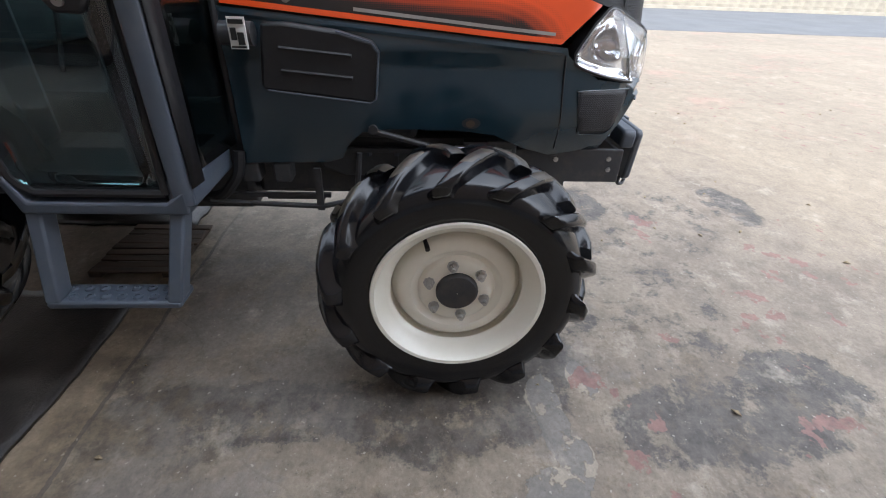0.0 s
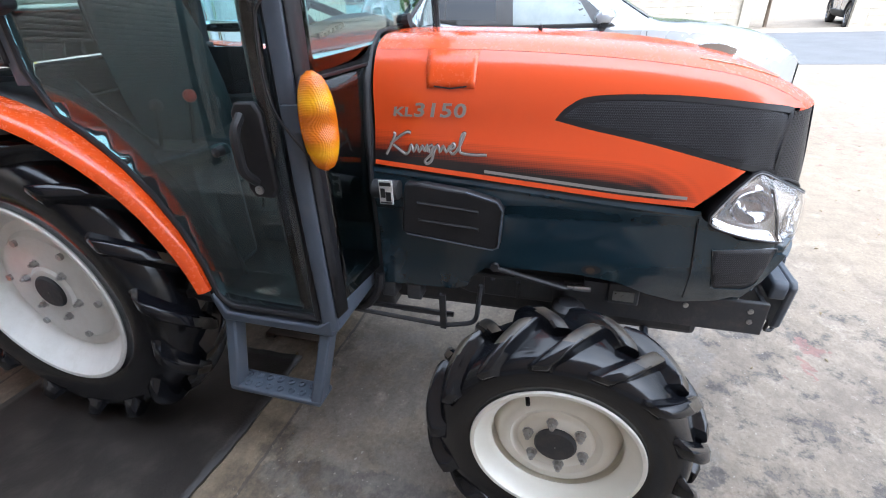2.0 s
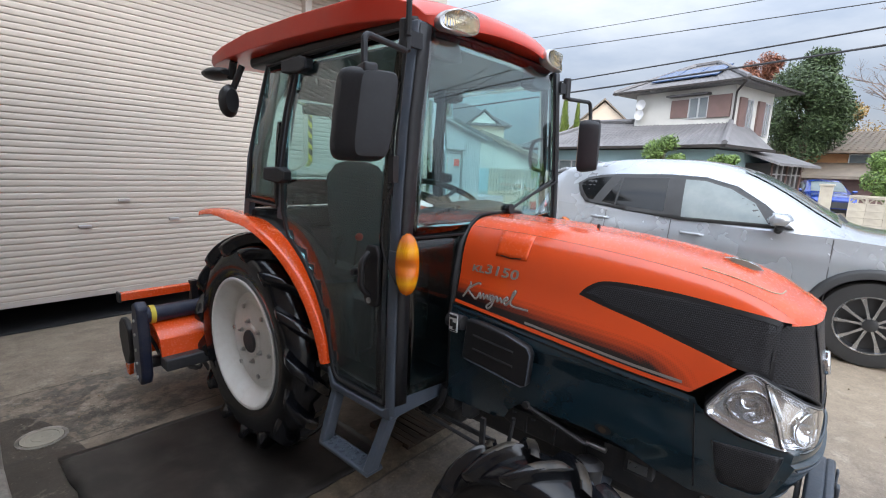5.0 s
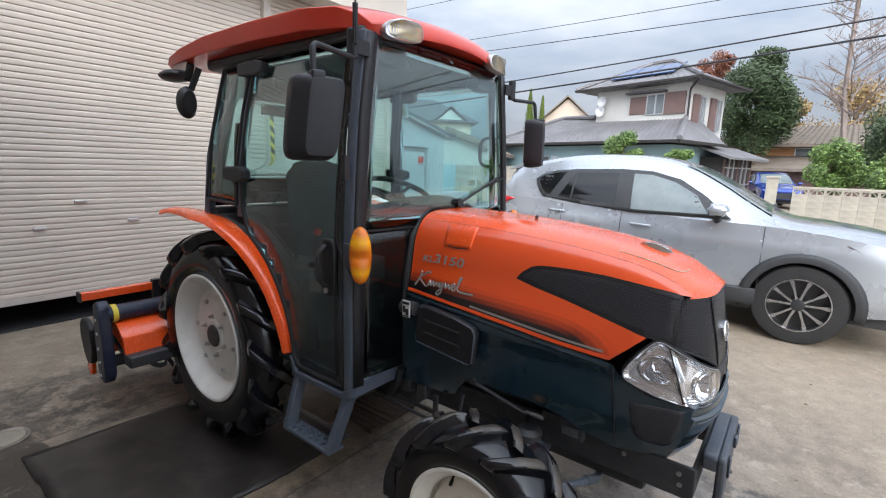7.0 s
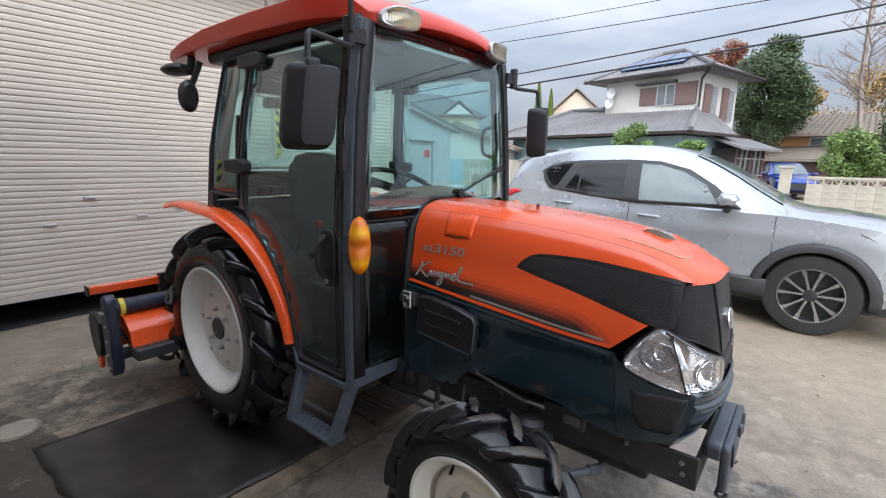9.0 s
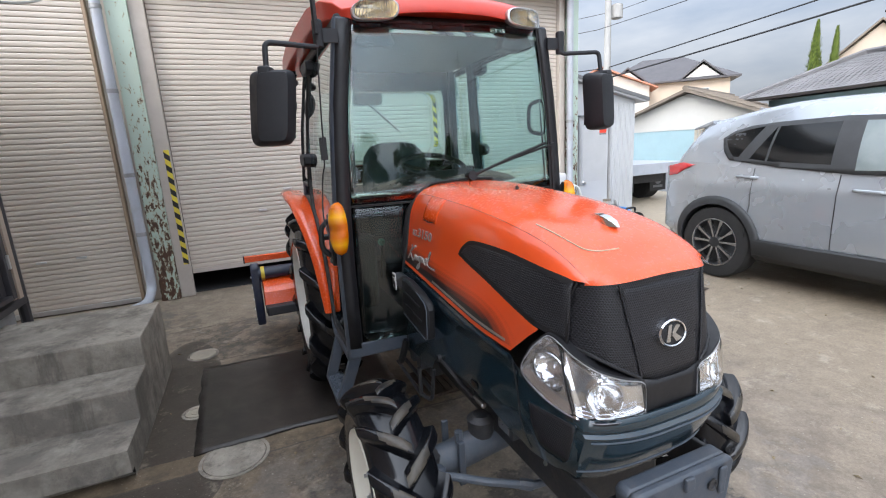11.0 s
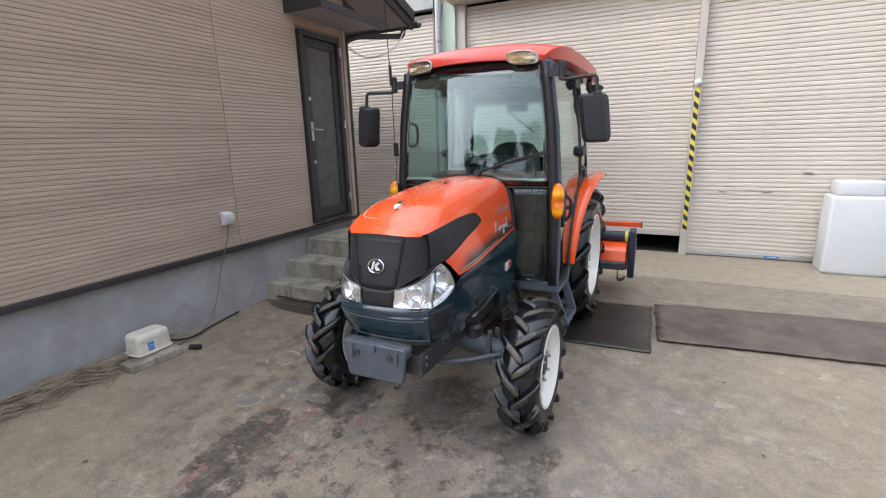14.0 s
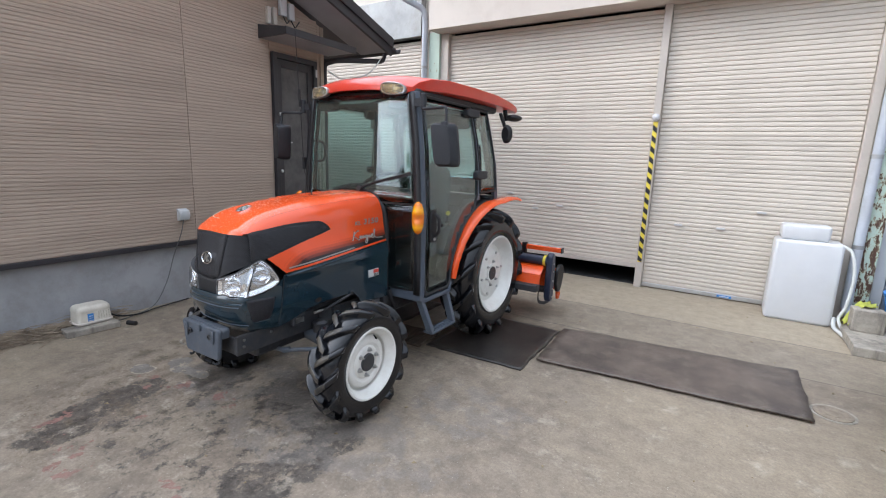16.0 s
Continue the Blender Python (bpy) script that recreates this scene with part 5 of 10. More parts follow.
            c = (cx, cy + 0.185 * math.cos(a), cz + 0.185 * math.sin(a))
            lathe(bm, [(o * 0.068, 0.012), (o * 0.080, 0.012), (o * 0.080, 0.001)], c, "x", 8)
            part("disc_bolt", bm, M["steel"], w, smooth=0.3)
    return w


for s in (-1, 1):
    wheel(s, True)
    wheel(s, False)

# bonnet: width and height along the machine
HT = [(-0.53, 1.105), (-0.50, 1.135), (-0.45, 1.175), (-0.35, 1.220), (-0.2, 1.252), (0.0, 1.276), (0.3, 1.295), (0.62, 1.300)]
HWD = [(-0.50, 0.250), (-0.47, 0.256), (-0.40, 0.263), (-0.30, 0.268), (-0.15, 0.272), (0.1, 0.274), (0.62, 0.278)]
HBASE, HN = 0.80, 4.6
SH = 0.76


def hood_w(y):
    return eased(HWD, y)


def hood_side_x(y, z):
    t = max(0.0, min(1.0, (z - HBASE) / (eased(HT, y) - HBASE)))
    k1, k2 = max(0.0, min(1.0, (1.10 - z) / 0.22)), max(0.0, min(1.0, (y + 0.47) / 0.42))
    flare = 0.036 * k1 * k1 * (3 - 2 * k1) * (0.12 + 0.88 * k2 * k2 * (3 - 2 * k2))
    p1, p2 = max(0.0, min(1.0, (1.125 - z) / 0.13)), max(0.0, min(1.0, (-0.335 - y) / 0.13))
    pinch = 0.029 * p1 * (2 - p1) * p2 * p2 * (3 - 2 * p2)
    return hood_w(y) * (1 - t ** HN) ** (1 / HN) + flare - pinch


def hood_top_z(x, y):
    t = min(0.999, abs(x) / hood_w(y))
    return HBASE + (eased(HT, y) - HBASE) * (1 - t ** HN) ** (1 / HN)


def shoulder(y):
    return HBASE + (eased(HT, y) - HBASE) * (1 - SH ** HN) ** (1 / HN)


NOSE_LEAN = [(0.75, -0.002), (0.88, -0.002), (0.985, 0.010), (1.05, 0.020), (1.13, 0.032)]


def nose(x):
    return -0.557 + 0.10 * (abs(x) / 0.217) ** 4.6


def side(s, out=0.0):
    return lambda y, z: (s * (hood_side_x(y, z) + out), y, z)


def lower(y):
    return 0.918 + 0.085 * y


mesh_top = smooth_line([(0.085, 1.098), (0.055, 1.132), (-0.01, 1.158), (-0.2, 1.160), (-0.40, 1.140), (-0.452, 1.130)], 5)
mesh_low = smooth_line([(-0.452, 0.966), (-0.36, 0.994), (-0.15, 1.048), (0.0, 1.078), (0.085, 1.098)], 4)
orange_poly = [(0.58, lower(0.58)), (0.4, lower(0.4)), (0.2, lower(0.2)), (0.0, lower(0.0)), (-0.2, lower(-0.2)), (-0.275, lower(-0.275)), (-0.375, 0.988)] + [tuple(p) for p in mesh_low if p[0] > -0.35] + [tuple(p) for p in mesh_top[1:]] + [(-0.478, 1.127)] + [(y, shoulder(y)) for y in (-0.487, -0.468, -0.44, -0.40, -0.35, -0.3, -0.2, -0.1, 0.0, 0.15, 0.3, 0.45, 0.58)]
hood = None
bm = B()
ys = [0.58 - i * (0.58 + 0.47) / 34 for i in range(35)]
rows = []
for y in ys:
    w = SH * hood_w(y)
    rows.append([(w * (k / 10 - 1), y, hood_top_z(w * (k / 10 - 1), y)) for k in range(21)])
# front lip, following the nose
for f in (0.35, 0.7, 1.0):
    loop = []
    for k in range(21):
        x = SH * hood_w(-0.47) * (k / 10 - 1)
        y = -0.47 + (nose(x) + 0.027 + 0.47) * f
        z0 = hood_top_z(x, -0.47)
        loop.append((x, y, z0 + (1.131 - 0.35 * x * x - z0) * f ** 1.5))
    rows.append(loop)
rings(bm, rows, closed=False)
hood = part("hood", bm, M["orange"], tractor, "glossy orange bonnet with small chips at its front edge", smooth=0.8)
for s in (-1, 1):
    bm, nn = B(), []
    skin(bm, orange_poly, side(s), 0.02, nn)
    part("hood_side", bm, M["hood_side"], hood, "orange side panel fading to black print", smooth=3.0, normals=nn)
    bm = B()
    tube(bm, [(s * SH * hood_w(y), y, hood_top_z(SH * hood_w(y), y)) for y in (0.57 - i * 1.03 / 30 for i in range(31))], 0.0007, 6)
    part("hood_seam", bm, M["rust"], hood)
both(lambda bm, s: skin(bm, [tuple(p) for p in mesh_top] + [tuple(p) for p in mesh_low[:-1]], side(s, -0.0022), 0.03), "side_grille", M["mesh"], tractor, "perforated black side grille", solid=0.004, smooth=0.8)


def band(bm, poly, surface, w):
    """A flat band just inside a closed outline."""
    n = len(poly)
    area = sum(poly[i][0] * poly[(i + 1) % n][1] - poly[(i + 1) % n][0] * poly[i][1] for i in range(n))
    inner = []
    for i in range(n):
        a, b, c = Vector(poly[i - 1]), Vector(poly[i]), Vector(poly[(i + 1) % n])
        d0, d1 = (b - a).normalized(), (c - b).normalized()
        nn = Vector((-(d0.y + d1.y), d0.x + d1.x))
        if nn.length < 0.4:
            nn = Vector((-d1.y, d1.x))
        inner.append(b + nn.normalized() * (w if area > 0 else -w))
    rings(bm, [[surface(*p) for p in poly + poly[:1]], [surface(*p) for p in inner + inner[:1]]], closed=False)


def grille_outline():
    return [tuple(p) for p in mesh_top] + [tuple(p) for p in mesh_low[:-1]]


both(lambda bm, s: band(bm, grille_outline(), side(s, -0.001), 0.013), "grille_frame", M["black"], tractor, "plain black border of the side grille", smooth=0)


# silver pinstripe above the lower edge
def pinstripe(bm, s):
    pts = [0.26 - i * 0.515 / 24 for i in range(25)]
    rings(bm, [[(s * (hood_side_x(y, lower(y) + h) + 0.002), y, lower(y) + h) for h in (0.019, 0.027)] for y in pts], closed=False)


both(pinstripe, "pinstripe", M["silver_print"], hood, "thin silver stripe")


def tank_lid(bm, s):
    skin(bm, [(0.425, 1.172), (0.295, 1.172), (0.29, shoulder(0.29)), (0.43, shoulder(0.43))], side(-1, 0.003), 0.02)


bm = B()
tank_lid(bm, -1)
part("filler_flap", bm, M["orange"], hood, "orange fuel filler flap", solid=0.004)
bm = B()
rings(bm, [[(-(hood_side_x(y, z) + 0.0045), y, z) for z in (zz, zz + 0.004)] for y, zz in ((0.405, 1.175), (0.36, 1.170), (0.315, 1.175))], closed=False)
part("flap_gap", bm, M["black"], hood)
# small pin on the bonnet and the front catch
bm = B()
lathe(bm, [(0, 0.007), (0.014, 0.006), (0.018, 0.001)], (0.02, 0.16, eased(HT, 0.16) - 0.002), "z", 10)
part("bonnet_pin", bm, M["black"], hood)
bm = B()
zz = eased(HT, -0.31)
rings(bm, [[(x * w, y, zz + h + 0.002) for x, h in ((-1, -0.012), (-0.8, hh), (0.8, hh), (1, -0.012))] for y, w, hh in ((-0.372, 0.004, -0.012), (-0.355, 0.013, 0.002), (-0.325, 0.017, 0.013), (-0.290, 0.015, 0.017), (-0.265, 0.009, 0.012), (-0.258, 0.004, 0.004))])
part("hood_ornament", bm, M["chrome"], tractor, "chromed teardrop catch on the bonnet", bevel=0.003)

# front grille, emblem and lamps
def front(out=0.0):
    return lambda x, z: (x, nose(x) + eased(NOSE_LEAN, z) - out, z)


bm = B()
skin(bm, [(-0.135, 1.122), (-0.095, 0.892), (-0.05, 0.880), (0.05, 0.880), (0.095, 0.892), (0.135, 1.122)], front(), 0.03)
part("front_grille", bm, M["mesh_front"], tractor, "perforated black front grille", solid=0.006)


def corner_grille(bm, s):
    skin(bm, [(0.137, 1.122), (0.0975, 0.893), (0.196, 0.950), (0.227, 0.968), (0.224, 1.03), (0.215, 1.08), (0.202, 1.120)], lambda x, z: front()(s * x, z), 0.012)


both(corner_grille, "corner_grille", M["mesh_front"], tractor, "perforated black corner grille", solid=0.006)
both(lambda bm, s: tube(bm, [front(-0.002)(s * x, z) for x, z in ((0.2025, 1.124), (0.215, 1.08), (0.224, 1.03), (0.2275, 0.967))], 0.0045, 8), "grille_corner_rib", M["black"], tractor, "plain black rib at the grille's corner")
both(lambda bm, s: tube(bm, [front(0.001)(s * x, z) for x, z in ((0.099, 0.8935), (0.13, 0.911), (0.165, 0.932), (0.196, 0.950), (0.2275, 0.967))], 0.005, 8), "grille_lower_rib", M["black"], tractor, "plain black lower border of the grille")
both(lambda bm, s: tube(bm, [front(0.002)(s * (0.136 - 0.0405 * t), 1.122 - 0.230 * t) for t in (i / 6 for i in range(7))], 0.0022, 6), "grille_rib", M["mesh_front"], tractor)
bm = B()
rings(bm, [[front(0.0012)(x, z - 0.30 * x * x) for x in [(-0.200 + 0.400 * k / 24) for k in range(25)]] for z in (1.114, 1.130)], closed=False)
part("grille_edge", bm, M["mesh_front"], tractor, smooth=0)
bm = B()
skin(bm, [(-0.094, 0.890), (-0.05, 0.878), (0.05, 0.878), (0.094, 0.890), (0.086, 0.785), (-0.086, 0.785)], front(0.004), 0.03)
part("nose_panel", bm, M["black"], tractor, "plain black panel between the headlamps", solid=0.01)
emblem_c = Vector((0, front(0.006)(0, 0.987)[1], 0.987))
em_tilt = Matrix.Translation(emblem_c) @ pose(0, 0, 0, -9)
bm = B()
loops = []
for rx, rz, yy in ((0.044, 0.034, 0.006), (0.044, 0.034, -0.004), (0.0415, 0.0315, -0.0075), (0.0385, 0.0285, -0.006), (0.0375, 0.0275, 0.004)):
    loops.append([em_tilt @ Vector((rx * math.cos(a), yy, rz * math.sin(a))) for a in (2 * math.pi * k / 40 for k in range(40))])
rings(bm, loops, cap=False)
em = part("emblem", bm, M["chrome"], tractor, "oval chrome badge on the grille")
bm = B()
rings(bm, [[em_tilt @ Vector((0.038 * k * math.cos(a), yy, 0.028 * k * math.sin(a))) for a in (2 * math.pi * i / 40 for i in range(40))] for k, yy in ((1.0, 0.004), (1.0, -0.001), (0.9, -0.003))])
part("badge_plate", bm, M["black"], em, "dark plate inside the chrome ring")
bm = B()
for poly in ([(-0.025, -0.018), (-0.013, -0.020), (-0.003, 0.022), (-0.014, 0.021)], [(-0.007, 0.001), (0.009, 0.020), (0.023, 0.016), (0.003, -0.003)], [(-0.006, -0.004), (0.006, -0.021), (0.025, -0.016), (0.005, 0.001)]):
    a = [bm.verts.new(em_tilt @ Vector((x, -0.0032, z))) for x, z in poly]
    b = [bm.verts.new(em_tilt @ Vector((x, -0.0075, z))) for x, z in poly]
    bm.faces.new(b)
    for i in range(4):
        bm.faces.new((a[i], a[(i + 1) % 4], b[(i + 1) % 4], b[i]))
part("badge_mark", bm, M["steel"], em, smooth=0)

# headlamps wrap from the front round to the side: plan curve by length
PLAN = smooth_line([(0.088, -0.560), (0.155, -0.555), (0.21, -0.536), (0.246, -0.495), (0.266, -0.44), (0.277, -0.37), (0.283, -0.30), (0.287, -0.25)], 6)
PLEN = [0.0]
for a, b in zip(PLAN, PLAN[1:]):
    PLEN.append(PLEN[-1] + (b - a).length)


def round_corner(s, out):
    def at(u, z):
        u = max(0.0, min(PLEN[-1] - 1e-6, u))
        i = max(k for k in range(len(PLEN) - 1) if PLEN[k] <= u)
        t = (u - PLEN[i]) / (PLEN[i + 1] - PLEN[i])
        p = PLAN[i].lerp(PLAN[i + 1], t)
        d = (PLAN[i + 1] - PLAN[i]).normalized()
        lean = eased(NOSE_LEAN, z) * (1 - 0.75 * u / PLEN[-1]) + 0.05 * (z - 0.88)
        back = out - 0.16 * max(0.0, z - 0.865) * math.exp(-((u - 0.22) / 0.10) ** 2)
        return (s * (p.x + d.y * back), p.y - d.x * back + lean, z)
    return at


LOW = [(0.0, 0.806), (0.02, 0.799), (0.06, 0.797), (0.13, 0.797), (0.20, 0.803), (0.265, 0.815), (0.32, 0.831), (0.348, 0.842), (0.360, 0.852)]
TOP = [(0.0, 0.876), (0.012, 0.886), (0.06, 0.899), (0.12, 0.922), (0.19, 0.955), (0.235, 0.977), (0.256, 0.982), (0.272, 0.975), (0.312, 0.938), (0.345, 0.893), (0.360, 0.868)]
LCOLS, LROWS = 72, 26


def lamp_grid(s, depth, grow=0.0):
    """Columns of points that fill the lamp's outline, each set back by depth(u, v, z); v runs 0 to 1 upwards."""
    cols = []
    for i in range(LCOLS + 1):
        k = i / LCOLS
        u = 0.360 * (k + 0.06 * math.sin(2 * math.pi * k) / math.pi)
        lo, hi = lerp(LOW, u) - grow, lerp(TOP, u) + grow
        uu = u + grow * (2 * k - 1)
        cols.append([round_corner(s, depth(u, j / LROWS, lo + (hi - lo) * j / LROWS))(uu, lo + (hi - lo) * j / LROWS) for j in range(LROWS + 1)])
    return cols


def lamp_rim(grow, n=44):
    """The lamp's outline, moved outwards by grow."""
    us = [0.360 * k / n for k in range(n + 1)]
    out = [(u + grow * (2 * u / 0.36 - 1), lerp(LOW, u) - grow) for u in us]
    return out + [(u + grow * (2 * u / 0.36 - 1), lerp(TOP, u) + grow) for u in us[::-1]]


for s in (-1, 1):
    bm = B()
    rings(bm, [[round_corner(s, o)(u, z) for u, z in lamp_rim(g)] for g, o in ((0.0015, -0.05), (0.0015, 0.001), (0.0, 0.002), (-0.0015, -0.003))], cap=False)
    lamp = part("headlamp", bm, M["lamp_shell"], tractor, "wrap-around clear headlamp with chrome reflectors")

    bowls = ((0.105, 0.850, 0.046, 0.043, 0.045), (0.262, 0.893, 0.050, 0.040, 0.040))

    def bowl(u, v, z):
        """The reflector's floor, rising to the rim, with two round hollows and a stepped shelf below."""
        edge = min(v, 1 - v, 0.5) * (lerp(TOP, u) - lerp(LOW, u))
        edge = min(edge, u + 0.004, 0.364 - u)
        k = min(1.0, edge / 0.022)
        d = -0.004 - 0.014 * k * k * (3 - 2 * k)
        for cu, cz, ru, rz, dp in bowls:
            q = (((u - cu) / ru) ** 2 + ((z - cz) / rz) ** 2) ** 0.5
            if q < 1.0:
                d = min(d, -0.012 - dp * (1 - q * q) ** 0.6)
            else:
                d += 0.006 * math.exp(-((q - 1.06) / 0.06) ** 2)
        w = (u - 0.178 - 0.30 * (z - 0.80)) / 0.010
        return d + 0.008 * math.exp(-w * w)
    bm = B()
    rings(bm, lamp_grid(s, bowl), closed=False)
    part("reflector", bm, M["lamp_reflector"], lamp, "chrome reflector bowls", smooth=0.9)
    for cu, cz, ru, rz, dp in bowls:
        bm = B()
        bmesh.ops.create_uvsphere(bm, u_segments=14, v_segments=8, radius=0.010, matrix=Matrix.Translation(round_corner(s, -0.036)(cu, cz)))
        part("bulb", bm, M["clear_lens"], lamp)
        bm = B()
        tube(bm, [round_corner(s, -0.008)(cu + ru * 1.02 * math.cos(a), cz + rz * 1.02 * math.sin(a)) for a in (2 * math.pi * k / 36 for k in range(37))], 0.0022, 6)
        part("bowl_ring", bm, M["chrome"], lamp)
    bm = B()
    tube(bm, [round_corner(s, o)(u, z) for u, z, o in ((0.186, 0.806, -0.004), (0.193, 0.83, -0.005), (0.203, 0.87, -0.005), (0.212, 0.905, -0.005), (0.226, 0.968, -0.004))], 0.0026, 6)
    part("divider", bm, M["black"], lamp, "dark seam between the two lamp chambers")
    for k in range(2):
        bm = B()
        tube(bm, [round_corner(s, -0.006)(u, z + 0.010 * k) for u, z in ((0.012, 0.812), (0.06, 0.806), (0.12, 0.807), (0.175, 0.812))], 0.0014, 6)
        part("trim_line", bm, M["chrome"], lamp)
    bm = B()
    rings(bm, lamp_grid(s, lambda u, v, z: 0.0035 * min(1.0, 8 * min(v, 1 - v))), closed=False)
    lens = part("lens", bm, M["clear_lens"], lamp, "clear plastic lens", solid=0.003)
    lens.visible_shadow = False
    bm = B()
    rings(bm, [[round_corner(s, o)(u, z) for u, z in lamp_rim(g)] for g, o in ((0.0016, -0.02), (0.0025, 0.0015), (0.006, 0.0), (0.010, -0.045))], cap=False)
    part("lamp_surround", bm, M["black"], lamp, "black lamp surround")

# dark lower panels
panel = [(0.59, lower(0.59) - 0.006), (0.4, lower(0.4) - 0.006), (0.0, lower(0.0) - 0.006), (-0.2, lower(-0.2) - 0.006), (-0.292, lower(-0.292) - 0.006), (-0.30, 0.868), (-0.325, 0.848), (-0.40, 0.805), (-0.515, 0.79), (-0.498, 0.67), (-0.46, 0.62), (-0.40, 0.590), (-0.30, 0.575), (-0.22, 0.60), (-0.12, 0.648), (0.0, 0.665), (0.18, 0.665), (0.255, 0.655), (0.295, 0.62), (0.315, 0.580), (0.36, 0.566), (0.59, 0.562)]


def lower_x(s, out=0.0):
    def at(y, z):
        w = lerp([(-0.515, 0.236), (-0.475, 0.252), (-0.40, 0.268), (-0.30, 0.280), (-0.1, 0.292), (0.2, 0.298), (0.6, 0.305)], y)
        w -= 0.05 * max(0.0, (0.72 - z) / 0.16) ** 1.5 * max(0.0, min(1.0, (0.05 - y) / 0.3))
        w += 0.012 * max(0.0, 1 - abs(z - 0.885) / 0.05)
        return (s * (w + out), y, z)
    return at


for s in (-1, 1):
    bm = B()
    nn = []
    skin(bm, panel, lower_x(s), 0.025, nn)
    lp = part("lower_panel", bm, M["teal"], tractor, "glossy dark teal side panel", smooth=3.0, normals=nn)
    bm = B()
    rings(bm, [[lower_x(s, 0.003)(y, lower(y) - 0.010), lower_x(s, 0.006)(y, lower(y) - 0.018), lower_x(s, 0.003)(y, lower(y) - 0.026)] for y in (0.58 - i * 0.86 / 20 for i in range(21))], closed=False)
    part("panel_ridge", bm, M["teal"], lp)
    bm = B()
    skin(bm, [(-0.345, 0.775), (-0.372, 0.648), (-0.455, 0.645), (-0.478, 0.665), (-0.505, 0.78)], lower_x(s, 0.003), 0.02)
    part("vent", bm, M["mesh"], lp, "perforated black vent", solid=0.003)
    bm = B()
    pts = [lower_x(s, 0.004)(y, z) for y, z in ((-0.345, 0.775), (-0.372, 0.648), (-0.455, 0.645), (-0.478, 0.665), (-0.505, 0.78), (-0.345, 0.775))]
    tube(bm, bend(pts, 0.012), 0.0018, 6)
    part("vent_rim", bm, M["teal"], lp)
    bm = B()
    tube(bm, [lower_x(s, 0.001)(y, z) for y, z in ((-0.292, 0.868), (-0.30, 0.78), (-0.308, 0.70), (-0.312, 0.60))], 0.0025, 6)
    part("panel_gap", bm, M["black"], lp)

# oval opening low on the side panel, its inner dark painted as a black disc
both(lambda bm, s: rings(bm, [[lower_x(s, 0.002)(-0.05 + r * 0.027 * math.cos(a), 0.684 + r * 0.016 * math.sin(a)) for a in (2 * math.pi * k / 20 for k in range(20))] for r in (1.0, 0.5, 0.05)]), "oval_opening", M["black"], tractor, "flat black disc standing for a dark oval opening")
both(lambda bm, s: rings(bm, [[lower_x(s, 0.0035)(-0.048 + r * 0.013 * math.cos(a), 0.683 + r * 0.011 * math.sin(a)) for a in (2 * math.pi * k / 16 for k in range(16))] for r in (1.0, 0.5, 0.05)]), "inner_bracket", M["old_wood"], tractor, "brown disc on the black one for metal inside the opening")

# front cowl
def cowl(x, z):
    t = (z - 0.60) / 0.2
    y = -0.592 + 0.055 * (abs(x) / 0.238) ** 3 + 0.085 * max(0.0, 1 - t) ** 1.6 + (0.012 if z > 0.762 else 0.0)
    return (x, y, z)


bm = B()
loops = []
for z in (0.805, 0.770, 0.764, 0.758, 0.72, 0.68, 0.64, 0.605, 0.590):
    k = 1.0 - 0.10 * max(0.0, (0.70 - z) / 0.1)
    pts = [cowl(x * k, z) for x in (-0.238 + 0.476 * i / 28 for i in range(29))]
    xe, ye, _ = pts[-1]
    tail = [(xe + 0.010, ye + 0.045, z), (xe + 0.022, ye + 0.12, z)]
    loops.append([(-x, y, zz) for x, y, zz in tail[::-1]] + pts + tail)
rings(bm, loops, closed=False)
part("front_cowl", bm, M["teal"], tractor, "dark teal rounded nose cowl", solid=0.010, smooth=0.6)
for z in (0.745, 0.632):
    bm = B()
    tube(bm, [Vector(cowl(x, z)) + Vector((0, -0.001, 0)) for x in (-0.225 + 0.45 * i / 24 for i in range(25))], 0.0025, 6)
    part("cowl_line", bm, M["frame_grey"], tractor)

# front weight bracket and bumper plate
bm = B()
for s in (-1, 1):
    box(bm, s * 0.205 - 0.008, s * 0.205 + 0.008, -0.55, 0.02, 0.475, 0.585)
box(bm, -0.20, 0.20, -0.55, -0.535, 0.48, 0.575)
part("front_frame", bm, M["chassis"], tractor, "dark steel front frame rails", smooth=0, bevel=0.004)
for s in (-1, 1):
    for y, z in ((-0.335, 0.552), (-0.505, 0.556), (-0.510, 0.520)):
        bm = B()
        lathe(bm, [(0, 0.008), (s * 0.004, 0.008), (s * 0.005, 0.001)], (s * 0.2135, y, z), "x", 12)
        part("frame_bolt", bm, M["steel"], tractor)
bm = B()
plate = [(-0.172, 0.632), (-0.150, 0.478), (-0.135, 0.468), (0.135, 0.468), (0.150, 0.478), (0.172, 0.632), (0.160, 0.646), (-0.160, 0.646)]
prism(bm, plate, -0.632, -0.607, "y")
prism(bm, [(-0.172, 0.632), (-0.165, 0.585), (0.165, 0.585), (0.172, 0.632), (0.160, 0.646), (-0.160, 0.646)], -0.610, -0.565, "y")
bumper = part("bumper", bm, M["cast"], tractor, "cast grey front bumper plate", bevel=0.008)
